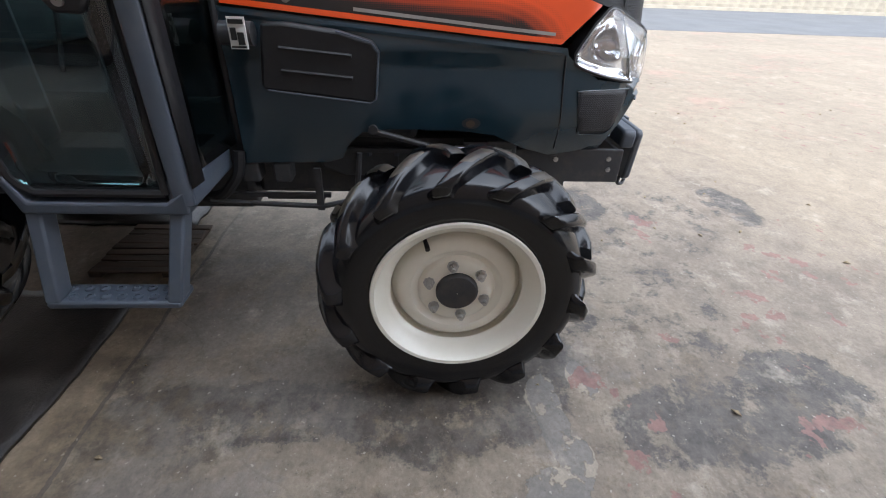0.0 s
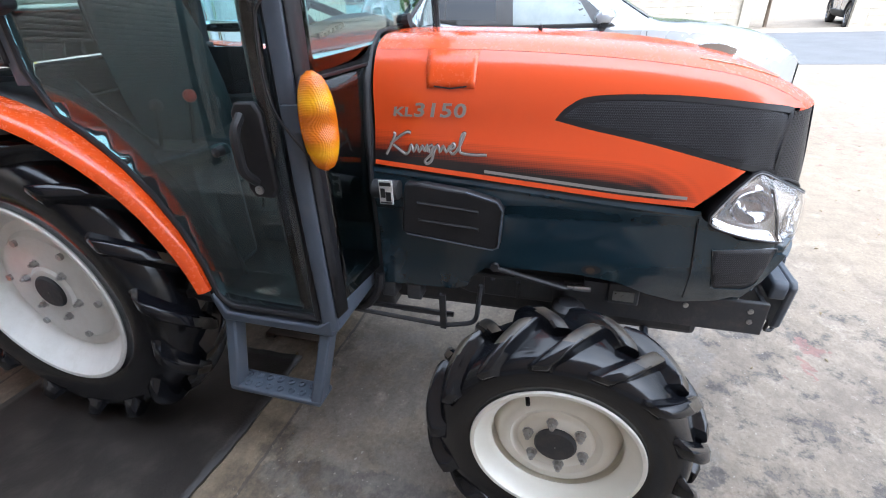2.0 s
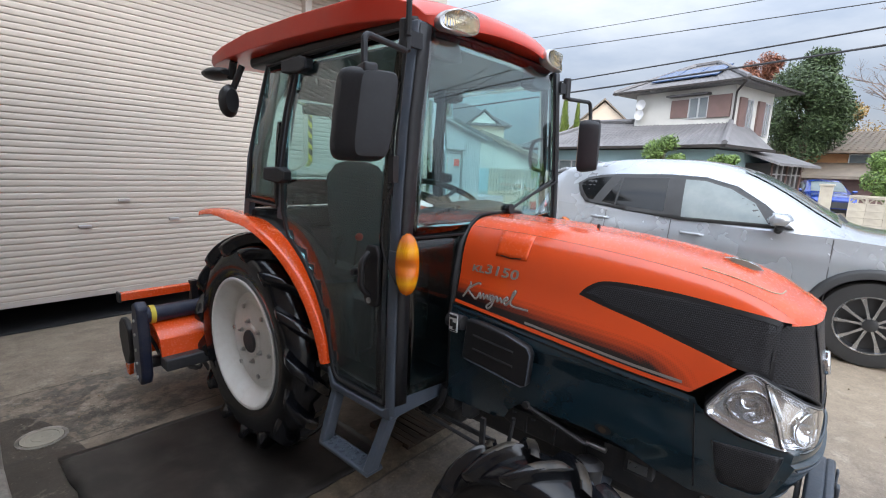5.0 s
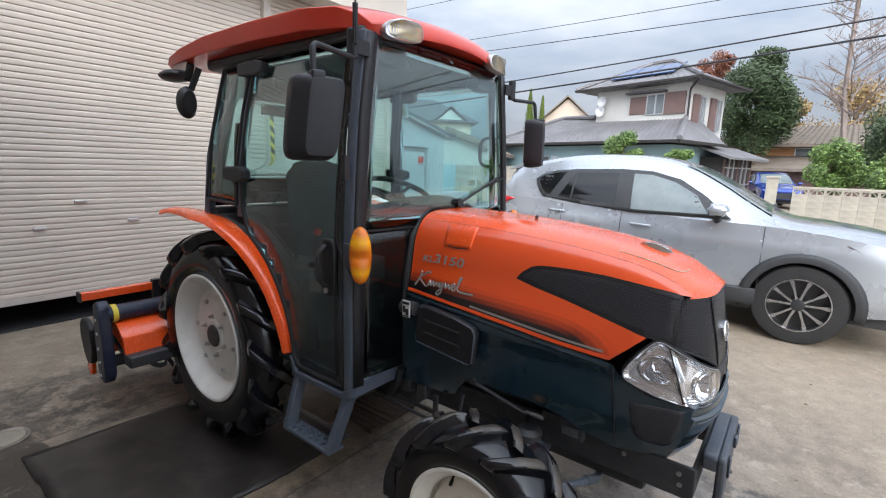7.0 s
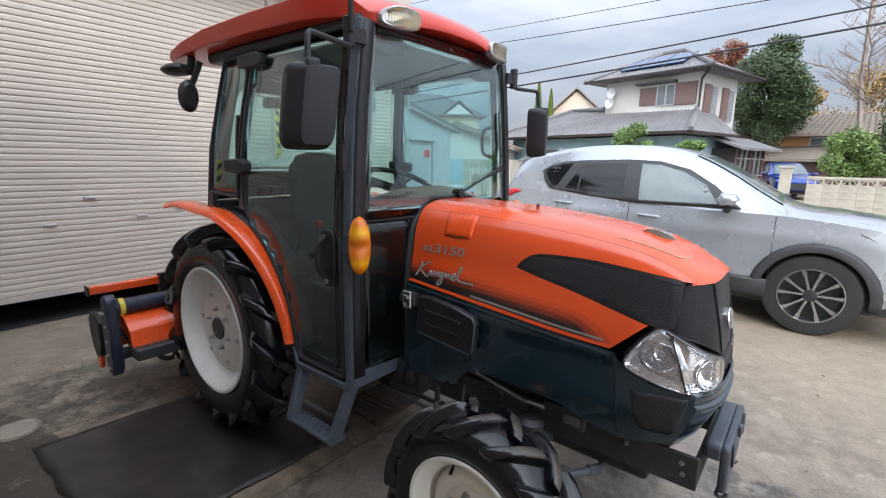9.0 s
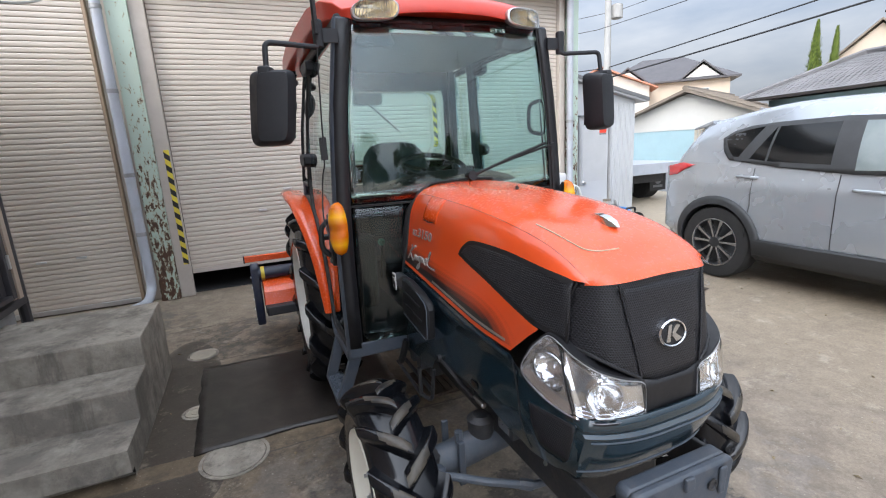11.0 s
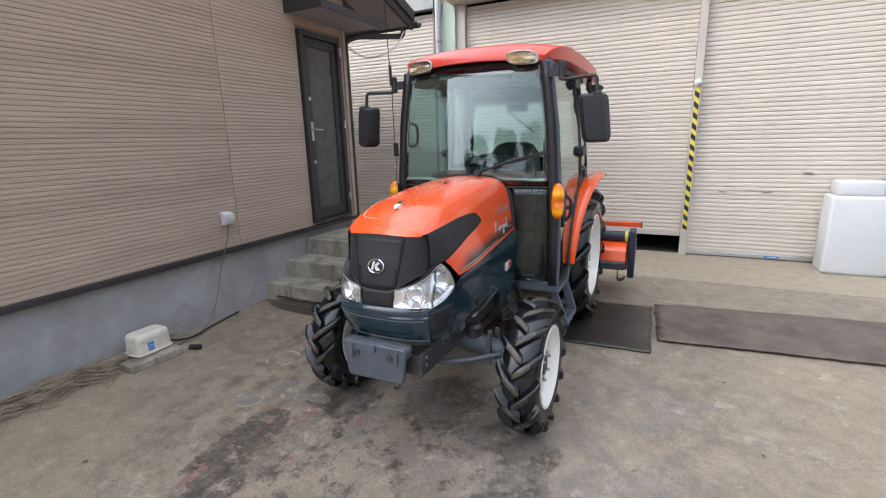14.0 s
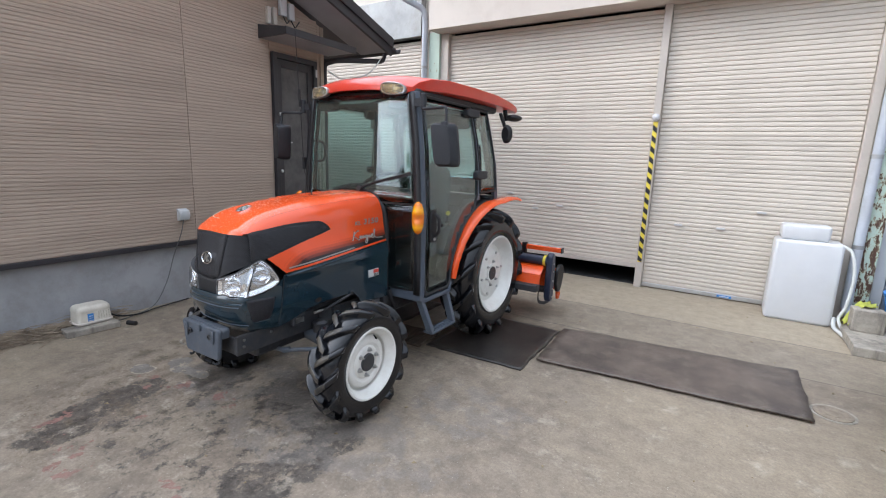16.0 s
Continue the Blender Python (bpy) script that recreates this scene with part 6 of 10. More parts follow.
for s in (-1, 1):
    bm = B()
    prism(bm, [(s * 0.11, 0.634), (s * 0.135, 0.634), (s * 0.128, 0.56), (s * 0.108, 0.56)], -0.642, -0.634, "y")
    part("boss", bm, M["cast"], bumper, bevel=0.004)
    bm = B()
    lathe(bm, [(0.0, 0.016), (-0.003, 0.016), (-0.003, 0.011), (0.001, 0.010), (0.001, 0.001)], (s * 0.088, -0.636, 0.592), "y", 18)
    part("bumper_hole", bm, M["chassis"], bumper)
    bm = B()
    tube(bm, bend([(s * 0.12, -0.615, 0.50), (s * 0.12, -0.605, 0.445), (s * 0.115, -0.625, 0.44), (s * 0.105, -0.635, 0.455)], 0.012), 0.006, 8)
    part("tow_hook", bm, M["chassis"], bumper)
bm = B()
box(bm, -0.015, 0.015, -0.644, -0.634, 0.610, 0.646)
part("lug", bm, M["cast"], bumper, bevel=0.003)
for ob in (bumper, *bumper.children):
    ob.data.transform(Matrix.Translation((0, 0.010, -0.012)))
# crack in the paint at the front edge of the bonnet
bm = B()
tube(bm, smooth_line([(x, y, hood_top_z(x, y) + 0.0003) for x, y in ((-0.172, -0.24), (-0.168, -0.32), (-0.158, -0.385), (-0.146, -0.415), (-0.115, -0.432), (-0.06, -0.436))], 5), 0.0022, 6)
part("paint_crack", bm, M["bare_filler"], hood, "pale chipped crack in the orange paint")

# front axle, steering and underside
bm = B()
tube(bm, [(-0.44, 0.0, 0.395), (-0.16, 0.0, 0.44), (0.16, 0.0, 0.44), (0.44, 0.0, 0.395)], 0.055, 16)
axle = part("front_axle", bm, M["cast"], tractor, "grey cast front axle")
for s in (-1, 1):
    bm = B()
    lathe(bm, [(-0.155, 0.030), (-0.14, 0.052), (-0.09, 0.060), (0.02, 0.066), (0.06, 0.054), (0.085, 0.050), (0.10, 0.028)], (s * 0.462, 0.0, 0.36), "z", 20, True)
    lathe(bm, [(0.0, 0.060), (s * 0.03, 0.085), (s * 0.06, 0.088), (s * 0.09, 0.075)], (s * 0.46, 0.0, 0.357), "x", 24, True)
    part("kingpin_case", bm, M["chassis"], axle, "grey cast knuckle housing")
    for k in range(2):
        bm = B()
        box(bm, s * 0.36 - 0.012, s * 0.36 + 0.012, -0.075 + 0.14 * k, -0.06 + 0.14 * k, 0.34, 0.50)
        part("axle_clamp", bm, M["cast"], axle, bevel=0.003)
    bm = B()
    tube(bm, [(s * 0.36, -0.05, 0.49), (s * 0.36, -0.05, 0.53)], 0.014, 8)
    part("clamp_bolt", bm, M["cast"], axle)
    bm = B()
    tube(bm, [(s * 0.455, -0.10, 0.435), (s * 0.33, -0.18, 0.42), (s * 0.20, -0.245, 0.405), (s * 0.06, -0.25, 0.40)], 0.013, 10)
    lathe(bm, [(-0.03, 0.012), (-0.02, 0.022), (0.02, 0.022), (0.03, 0.012)], (s * 0.455, -0.10, 0.435), "z", 12, True)
    part("tie_rod", bm, M["cast"], tractor, "grey steel tie rod")
    bm = B()
    tube(bm, [(s * 0.20, -0.245, 0.405), (s * 0.235, -0.225, 0.41)], 0.018, 8)
    part("rod_end", bm, M["cast"], tractor)
bm = B()
box(bm, -0.16, 0.16, -0.40, 0.62, 0.40, 0.60)
block = part("engine_block", bm, M["chassis"], tractor, "dark oily engine and gearbox castings", smooth=0, bevel=0.02)
for x0, x1, y0, y1, nm in ((-0.13, 0.13, -0.30, 0.10, "radiator"), (-0.20, 0.20, 0.10, 0.62, "cylinder_block")):
    bm = B()
    box(bm, x0, x1, y0, y1, 0.602, 1.05)
    part(nm, bm, M["chassis"], block, smooth=0, bevel=0.02)
bm = B()
box(bm, -0.20, 0.20, 0.62, 1.75, 0.36, 0.72)
lathe(bm, [(-0.46, 0.09), (-0.2, 0.14), (0.2, 0.14), (0.46, 0.09)], (0, RY, RZC), "x", 20, True)
part("rear_casing", bm, M["chassis"], tractor, "dark gearbox and rear axle casing", smooth=0.5, bevel=0.02)
for s in (-1, 1):
    bm = B()
    tube(bm, bend([(s * 0.315, 0.60, 0.60), (s * 0.33, 0.605, 0.54), (s * 0.33, 0.66, 0.47), (s * 0.30, 0.74, 0.45)], 0.03), 0.016, 10)
    part("hose", bm, M["black"], tractor)
    bm = B()
    box(bm, s * 0.30 - 0.006, s * 0.30 + 0.006, 0.36, 0.70, 0.455, 0.468)
    box(bm, s * 0.335 - 0.006, s * 0.335 + 0.006, 0.375, 0.395, 0.43, 0.56)
    tube(bm, bend([(s * 0.315, 0.265, 0.60), (s * 0.325, 0.28, 0.46), (s * 0.335, 0.38, 0.44), (s * 0.335, 0.70, 0.455)], 0.03), 0.008, 8)
    tube(bm, bend([(s * 0.29, 0.38, 0.45), (s * 0.29, 0.55, 0.45)], 0.03), 0.008, 8)
    part("step_linkage", bm, M["chassis"], tractor, smooth=0.5)
    bm = B()
    tube(bm, [(s * 0.30, 0.225, 0.66), (s * 0.27, 0.02, 0.597), (s * 0.22, -0.04, 0.575)], 0.009, 8)
    lathe(bm, [(-0.012, 0.013), (0.012, 0.013)], (s * 0.30, 0.225, 0.665), "x", 12, True)
    part("drag_link", bm, M["chassis"], tractor)
    bm = B()
    lathe(bm, [(-0.04, 0.045), (0.02, 0.05), (0.035, 0.03)], (s * 0.25, 0.0, 0.50), "z", 16, True)
    box(bm, s * 0.215 - 0.02, s * 0.215 + 0.02, -0.12, -0.04, 0.56, 0.61)
    part("axle_support", bm, M["chassis"], tractor)
    bm = B()
    box(bm, s * 0.2465 - 0.002, s * 0.2465 + 0.002, -0.185, -0.125, 0.560, 0.592)
    part("serial_plate", bm, M["steel"], tractor, "small metal plate", smooth=0)

bm = B()
prism(bm, [(0.42, 0.565), (0.40, 0.50), (0.33, 0.475), (0.05, 0.475), (-0.06, 0.50), (-0.10, 0.565)], -0.185, 0.185, "x")
pan = part("oil_pan", bm, M["underside"], block, "grey ribbed engine sump", bevel=0.008)
for s in (-1, 1):
    bm = B()
    box(bm, s * 0.192 - 0.012, s * 0.192 + 0.012, -0.12, 0.44, 0.560, 0.574)
    part("sump_flange", bm, M["underside"], block, bevel=0.003)
    for k in range(7):
        bm = B()
        lathe(bm, [(0, 0.009), (-0.010, 0.009), (-0.012, 0.004), (-0.012, 0.0005)], (s * 0.196, -0.09 + 0.085 * k, 0.560), "z", 6)
        part("sump_bolt", bm, M["cast"], block, smooth=0.3)
    for y0 in (0.04, 0.16, 0.28):
        bm = B()
        box(bm, s * 0.188 - 0.006, s * 0.188 + 0.006, y0, y0 + 0.012, 0.48, 0.558)
        part("sump_rib", bm, M["underside"], block, bevel=0.002)
    bm = B()
    lathe(bm, [(-0.030, 0.006), (-0.028, 0.009), (0.020, 0.009), (0.022, 0.006), (0.040, 0.006)], (s * 0.265, -0.030, 0.600), "y", 14, True)
    part("steering_ram", bm, M["steel"], block, "short bright steering ram")
    bm = B()
    box(bm, s * 0.222 - 0.02, s * 0.222 + 0.02, -0.20, -0.11, 0.545, 0.615)
    part("mount_bracket", bm, M["underside"], block, bevel=0.004)
    for y0 in (0.47, 0.56):
        bm = B()
        box(bm, s * 0.27 - 0.03, s * 0.27 + 0.03, y0, y0 + 0.05, 0.50, 0.56)
        part("pedal_bracket", bm, M["underside"], block, bevel=0.006)
# exhaust cover plate on the right side
cover = [(0.478, 0.932), (0.497, 0.785), (0.487, 0.775), (0.220, 0.748), (0.206, 0.758), (0.197, 0.872), (0.212, 0.897), (0.30, 0.920), (0.42, 0.934)]
bm = B()
prism(bm, cover, -0.352, -0.318, "x")
cv = part("exhaust_guard", bm, M["black"], tractor, "flat black guard plate with pressed ribs", bevel=0.010)
bm = B()
tube(bm, [(-0.354, y, z) for y, z in ((0.48, 0.777), (0.225, 0.750), (0.208, 0.760), (0.199, 0.872), (0.214, 0.896), (0.30, 0.919))], 0.0022, 6)
part("guard_edge", bm, M["frame_grey"], cv)
for z in (0.868, 0.815):
    bm = B()
    tube(bm, [(-0.354, 0.44, z + 0.010), (-0.354, 0.265, z - 0.004)], 0.005, 6)
    part("rib", bm, M["black"], cv)
bm = B()
lathe(bm, [(-0.02, 0.028), (0.055, 0.028)], (-0.335, 0.52, 0.905), "y", 16, True)
part("muffler_end", bm, M["chassis"], cv)
bm = B()
box(bm, -0.372, -0.368, 0.505, 0.545, 0.875, 0.945)
lab = part("warning_label", bm, M["white_label"], tractor, "black and white warning label", smooth=0)
bm = B()
for y0, y1, z0, z1 in ((0.508, 0.542, 0.93, 0.940), (0.51, 0.525, 0.885, 0.912), (0.527, 0.540, 0.895, 0.922), (0.508, 0.542, 0.878, 0.882)):
    box(bm, -0.375, -0.3725, y0, y1, z0, z1)
part("label_print", bm, M["black_label"], lab, smooth=0)
bm = B()
box(bm, 0.3035, 0.3085, 0.39, 0.49, 0.735, 0.785)
lab = part("warning_label", bm, M["white_label"], tractor, "white label with a red corner", smooth=0)
bm = B()
box(bm, 0.309, 0.311, 0.435, 0.488, 0.76, 0.783)
part("label_red", bm, M["red_label"], lab, smooth=0)
bm = B()
for k in range(3):
    box(bm, 0.309, 0.311, 0.44, 0.485, 0.738 + 0.007 * k, 0.741 + 0.007 * k)
part("label_lines", bm, M["black_label"], lab, smooth=0)


# lettering on the bonnet sides
def lettering(text, size, s, y, z, wide=1.0):
    cu = bpy.data.curves.new("letters", "FONT")
    cu.body, cu.size, cu.extrude, cu.resolution_u = text, size, 0.0015, 3
    cu.shear, cu.space_character, cu.offset = 0.12, 1.06, 0.0010
    ob = new("letters_tmp", cu)
    dg = bpy.context.evaluated_depsgraph_get()
    me = bpy.data.meshes.new_from_object(ob.evaluated_get(dg))
    bpy.data.objects.remove(ob)
    lo = min(v.co.x for v in me.vertices)
    hi = max(v.co.x for v in me.vertices)
    for v in me.vertices:
        t = (v.co.x - lo) * wide
        yy = y - t if s < 0 else y - (hi - lo) * wide + t
        zz = z + v.co.y
        yy = min(0.57, yy)
        v.co = (s * (hood_side_x(yy, zz) + 0.002 + max(0.0, v.co.z) + 0.0008), yy, zz)
    me.materials.clear()
    me.materials.append(M["silver_print"])
    ob = new("lettering", me)
    ob.parent = hood
    ob["label"] = "raised silver model lettering"
    return ob


for s in (-1, 1):
    if s < 0:
        lettering("KL", 0.034, s, 0.522, 1.100, 1.4)
        lettering("3150", 0.050, s, 0.462, 1.100, 1.42)
    else:
        lettering("KL", 0.034, s, 0.350, 1.100, 1.4)
        lettering("3150", 0.050, s, 0.524, 1.100, 1.42)
    # flowing script badge, its strokes tracing the letters of a name
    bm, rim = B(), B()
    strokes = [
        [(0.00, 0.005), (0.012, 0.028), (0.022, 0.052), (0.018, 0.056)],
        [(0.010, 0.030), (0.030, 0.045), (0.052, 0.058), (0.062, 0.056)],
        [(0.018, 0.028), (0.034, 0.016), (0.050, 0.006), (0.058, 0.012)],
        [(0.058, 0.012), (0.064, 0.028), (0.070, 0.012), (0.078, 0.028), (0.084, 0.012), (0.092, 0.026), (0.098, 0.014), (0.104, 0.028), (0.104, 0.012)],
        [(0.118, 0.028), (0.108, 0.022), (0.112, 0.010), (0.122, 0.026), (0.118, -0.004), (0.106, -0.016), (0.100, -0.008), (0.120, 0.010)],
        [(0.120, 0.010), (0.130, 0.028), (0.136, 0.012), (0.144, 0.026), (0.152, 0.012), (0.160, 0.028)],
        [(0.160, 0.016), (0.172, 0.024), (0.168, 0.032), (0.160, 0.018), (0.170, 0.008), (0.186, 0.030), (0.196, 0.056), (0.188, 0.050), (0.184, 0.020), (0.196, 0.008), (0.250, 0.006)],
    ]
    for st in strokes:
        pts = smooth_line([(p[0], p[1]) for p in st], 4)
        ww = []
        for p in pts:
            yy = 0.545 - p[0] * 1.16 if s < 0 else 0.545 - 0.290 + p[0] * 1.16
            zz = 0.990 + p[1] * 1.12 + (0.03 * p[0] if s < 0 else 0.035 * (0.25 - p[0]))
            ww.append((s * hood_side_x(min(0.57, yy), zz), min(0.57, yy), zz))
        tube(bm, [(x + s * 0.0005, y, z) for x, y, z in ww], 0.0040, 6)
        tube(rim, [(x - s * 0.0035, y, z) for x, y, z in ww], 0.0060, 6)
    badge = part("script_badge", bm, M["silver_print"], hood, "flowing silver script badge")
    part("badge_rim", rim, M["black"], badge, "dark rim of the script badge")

# ---- cab ----
CX = lambda z: lerp([(0.5, 0.572), (0.65, 0.574), (1.0, 0.573), (1.25, 0.567), (1.60, 0.544), (1.98, 0.492)], z)
CY0 = 0.640
AP = [0.555, 0.75, 1.0, 1.25, 1.5, 1.75, 1.975]


def front_y(x, z):
    """The bowed plane of the cab front."""
    return CY0 - 0.045 * (1 - (x / 0.56) ** 2) + 0.03 * max(0.0, (z - 1.3))


for s in (-1, 1):
    bm = B()
    loops = []
    for z in AP:
        x, y = CX(z), front_y(CX(z), z)
        loops.append([(s * (x - 0.045), y - 0.012, z), (s * (x - 0.004), y - 0.014, z), (s * (x + 0.006), y + 0.0, z), (s * (x + 0.004), y + 0.030, z), (s * (x - 0.02), y + 0.036, z), (s * (x - 0.045), y + 0.016, z)])
    rings(bm, loops)
    part("front_pillar", bm, M["frame_grey"], tractor, "blue-grey painted cab pillar", smooth=0.7, bevel=0.004)
    bm = B()
    box(bm, min(s * 0.30, s * 0.566), max(s * 0.30, s * 0.566), 0.628, 0.690, 0.548, 0.618)
    part("front_sill", bm, M["frame_grey"], tractor, "blue-grey cab sill", bevel=0.008)
    bm = B()
    prism(bm, [(0.64, 0.535), (1.02, 0.535), (1.045, 0.62), (1.03, 0.63), (1.0, 0.565), (0.69, 0.565), (0.64, 0.60)], s * 0.530, s * 0.580, "x")
    part("door_sill", bm, M["frame_grey"], tractor, "blue-grey door sill", bevel=0.006)

# windscreen and lower front panes
bm = B()
rows = []
for k in range(13):
    z = 1.231 + (1.965 - 1.231) * k / 12
    w = CX(z) - 0.040
    rows.append([(w * (i / 10 - 1), front_y(w * (i / 10 - 1), z), z) for i in range(21)])
rings(bm, rows, closed=False)
ws = part("windscreen", bm, M["cab_glass"], tractor, "large green-tinted windscreen", solid=0.006, smooth=1.0)
ws.visible_shadow = False


def low_pane(bm, s):
    skin(bm, [(0.30, 0.62), (0.530, 0.62), (0.522, 1.228), (0.25, 1.228), (0.27, 1.05)], lambda x, z: (s * x, front_y(x, z) + 0.002, z), 0.06)


for ob in both(low_pane, "lower_pane", M["extra_dark_glass"], tractor, "lower front pane, tinted extra dark to hide the lit cab inside", solid=0.005):
    ob.visible_shadow = False
both(lambda bm, s: tube(bm, [(s * x, front_y(x, 1.231) - 0.002, 1.231) for x in (0.22, 0.3, 0.4, 0.5, 0.54)], 0.006, 6), "pane_seal", M["black"], tractor)


def seal_strip(bm, s):
    for o in (0.054,):
        tube(bm, [(s * (CX(z) - o), front_y(CX(z) - o, z) - 0.003, z) for z in (0.62, 0.8, 1.0, 1.2, 1.4, 1.6, 1.8, 1.965)], 0.010, 6)


both(seal_strip, "screen_seal", M["black"], tractor, "black rubber seal")


def screen_border(bm, s):
    """A black strip down the edge of the front glass, in front of the pillar."""
    rings(bm, [[(s * (CX(z) - o), front_y(CX(z) - o, z) - 0.0165, z) for o in (0.054, 0.03, 0.005)] for z in (0.60, 0.8, 1.0, 1.25, 1.45, 1.65, 1.85, 1.965)], closed=False)


both(screen_border, "screen_border", M["black"], tractor, "black printed edge of the front glass", solid=0.003)
# firewall and hood rear seal
bm = B()
skin(bm, [(-0.30, 0.56), (0.30, 0.56), (0.30, 1.05), (0.27, 1.2), (0.2, 1.275), (-0.2, 1.275), (-0.27, 1.2), (-0.30, 1.05)], lambda x, z: (x, 0.612, z), 0.1)
part("firewall", bm, M["black"], tractor, "black bulkhead behind the bonnet", solid=0.02)
bm = B()
pts = [(-hood_side_x(0.58, z) + 0.003, 0.596, z) for z in (0.88, 0.95, 1.05, 1.15, shoulder(0.58))] + [(x, 0.598, hood_top_z(x, 0.58) + 0.008) for x in (-0.15, -0.08, 0, 0.08, 0.15)] + [(hood_side_x(0.58, z) - 0.003, 0.596, z) for z in (shoulder(0.58), 1.15, 1.05, 0.95, 0.88)]
tube(bm, pts, 0.009, 8)
part("bonnet_seal", bm, M["black"], tractor, "black foam seal round the bonnet end")

# doors: glass bounded at the rear by the wheel arch
AC = (RY, RZC)
arc_pts = [(RY - 0.655 * math.cos(a), RZC + 0.655 * math.sin(a)) for a in (radians(d) for d in (5, 14, 24, 34, 44, 54, 62))]
door_poly = [(0.690, 0.585), (0.98, 0.585), (1.005, 0.60)] + arc_pts[0:7] + [(1.425, 1.26), (1.44, 1.45), (1.41, 1.70), (1.36, 1.945), (0.702, 1.955)]


def flank(s, out=0.0):
    return lambda y, z: (s * (CX(z) - 0.008 + out - 0.03 * max(0.0, (y - 1.5))), y, z)


def outline(poly, s, out, r):
    bm = B()
    pts = [flank(s, out)(*p) for p in poly]
    pts.append(pts[0])
    dens = []
    for a, b in zip(pts, pts[1:]):
        a, b = Vector(a), Vector(b)
        n = max(1, int((b - a).length / 0.06))
        dens += [a.lerp(b, i / n) for i in range(n)]
    dens.append(dens[0])
    tube(bm, dens, r, 8)
    return bm


rear_poly = [(1.475, 1.275), (1.80, 1.285), (1.745, 1.60), (1.66, 1.93), (1.40, 1.945), (1.45, 1.70), (1.48, 1.45)]
for s in (-1, 1):
    bm = B()
    skin(bm, door_poly, flank(s), 0.06)
    dr = part("cab_door", bm, M["dark_glass"], tractor, "frameless tinted glass cab door, closed", solid=0.006, smooth=1.0)
    dr.visible_shadow = False
    part("door_seal", outline(door_poly, s, 0.0, 0.010), M["black"], dr, "black rubber door seal")
    bm = B()
    yc = 0.752
    prism(bm, [(yc - 0.035, 0.985), (yc - 0.02, 0.962), (yc + 0.03, 0.962), (yc + 0.045, 0.985), (yc + 0.045, 1.17), (yc + 0.03, 1.195), (yc - 0.02, 1.195), (yc - 0.035, 1.17)], s * (CX(1.08) - 0.006), s * (CX(1.08) + 0.014), "x")
    hd = part("door_handle", bm, M["black"], dr, "black moulded door handle", bevel=0.006)
    bm = B()
    tube(bm, bend([(s * (CX(1.17) + 0.012), yc + 0.02, 1.165), (s * (CX(1.15) + 0.048), yc + 0.02, 1.135), (s * (CX(1.05) + 0.048), yc + 0.02, 1.04), (s * (CX(1.0) + 0.012), yc + 0.015, 1.005)], 0.03), 0.012, 8)
    part("grip", bm, M["black"], hd)
    bm = B()
    lathe(bm, [(s * 0.012, 0.011), (s * 0.018, 0.011), (s * 0.018, 0.001)], (s * (CX(1.0)), yc + 0.012, 0.985), "x", 14)
    part("key_lock", bm, M["steel"], hd)
    bm = B()
    lathe(bm, [(0.0, 0.014), (s * 0.02, 0.012), (s * 0.024, 0.001)], (s * CX(1.07), yc + 0.11, 1.075), "x", 14)
    part("button", bm, M["black"], dr)
    for (y0, y1, z0, z1) in ((1.37, 1.555, 1.385, 1.46), (1.27, 1.47, 1.865, 1.935)):
        bm = B()
        zc = (z0 + z1) / 2
        prism(bm, [(y0, zc - 0.022), (y0 + 0.05, z0), (y1, z0 + 0.01), (y1, z1 - 0.005), (y0 + 0.05, z1), (y0, zc + 0.022)], s * (CX(zc) - 0.02), s * (CX(zc) + 0.028), "x")
        part("hinge", bm, M["mirror_shell"], dr, "black moulded hinge cover", bevel=0.008)
    bm = B()
    skin(bm, rear_poly, flank(s), 0.06)
    q = part("quarter_glass", bm, M["cab_glass"], tractor, "tinted rear quarter pane", solid=0.005)
    q.visible_shadow = False
    part("quarter_seal", outline(rear_poly, s, 0.0, 0.009), M["black"], q)
    bm = B()
    rings(bm, [[flank(s, o)(y + d, z) for d, o in ((-0.022, -0.03), (-0.022, 0.0), (0.022, 0.0), (0.022, -0.04))] for y, z in ((1.45, 1.22), (1.462, 1.45), (1.432, 1.70), (1.38, 1.95))])
    part("middle_pillar", bm, M["frame_grey"], tractor, "blue-grey cab pillar")
    bm = B()
    rings(bm, [[(s * x, y, z) for x, y in ((CX(z) - 0.055, yy - 0.01), (CX(z) - 0.02, yy - 0.02), (CX(z) - 0.012, yy + 0.02), (CX(z) - 0.055, yy + 0.035))] for yy, z in ((1.80, 1.20), (1.775, 1.5), (1.70, 1.80), (1.66, 1.95))])
    part("rear_pillar", bm, M["frame_grey"], tractor, "blue-grey cab rear pillar")
    # fender
    bm = B()
    path = [(RY - 0.645 * math.cos(a), RZC + 0.645 * math.sin(a)) for a in (radians(d) for d in range(7, 96, 6))] + [(1.80, 1.222), (1.90, 1.226), (1.98, 1.220), (2.06, 1.206)]
    loops = []
    for i, (y, z) in enumerate(path):
        t = i / (len(path) - 1)
        xo = lerp([(0.0, 0.606), (0.25, 0.630), (0.55, 0.672), (0.8, 0.690), (1.0, 0.690)], t)
        xi = 0.570
        d = Vector(path[min(i + 1, len(path) - 1)]) - Vector(path[max(i - 1, 0)])
        nrm = Vector((-d.y, d.x)).normalized()
        if nrm.y < 0:
            nrm = -nrm
        def q2(x, o):
            return (s * x, y + nrm.x * o, z + nrm.y * o)
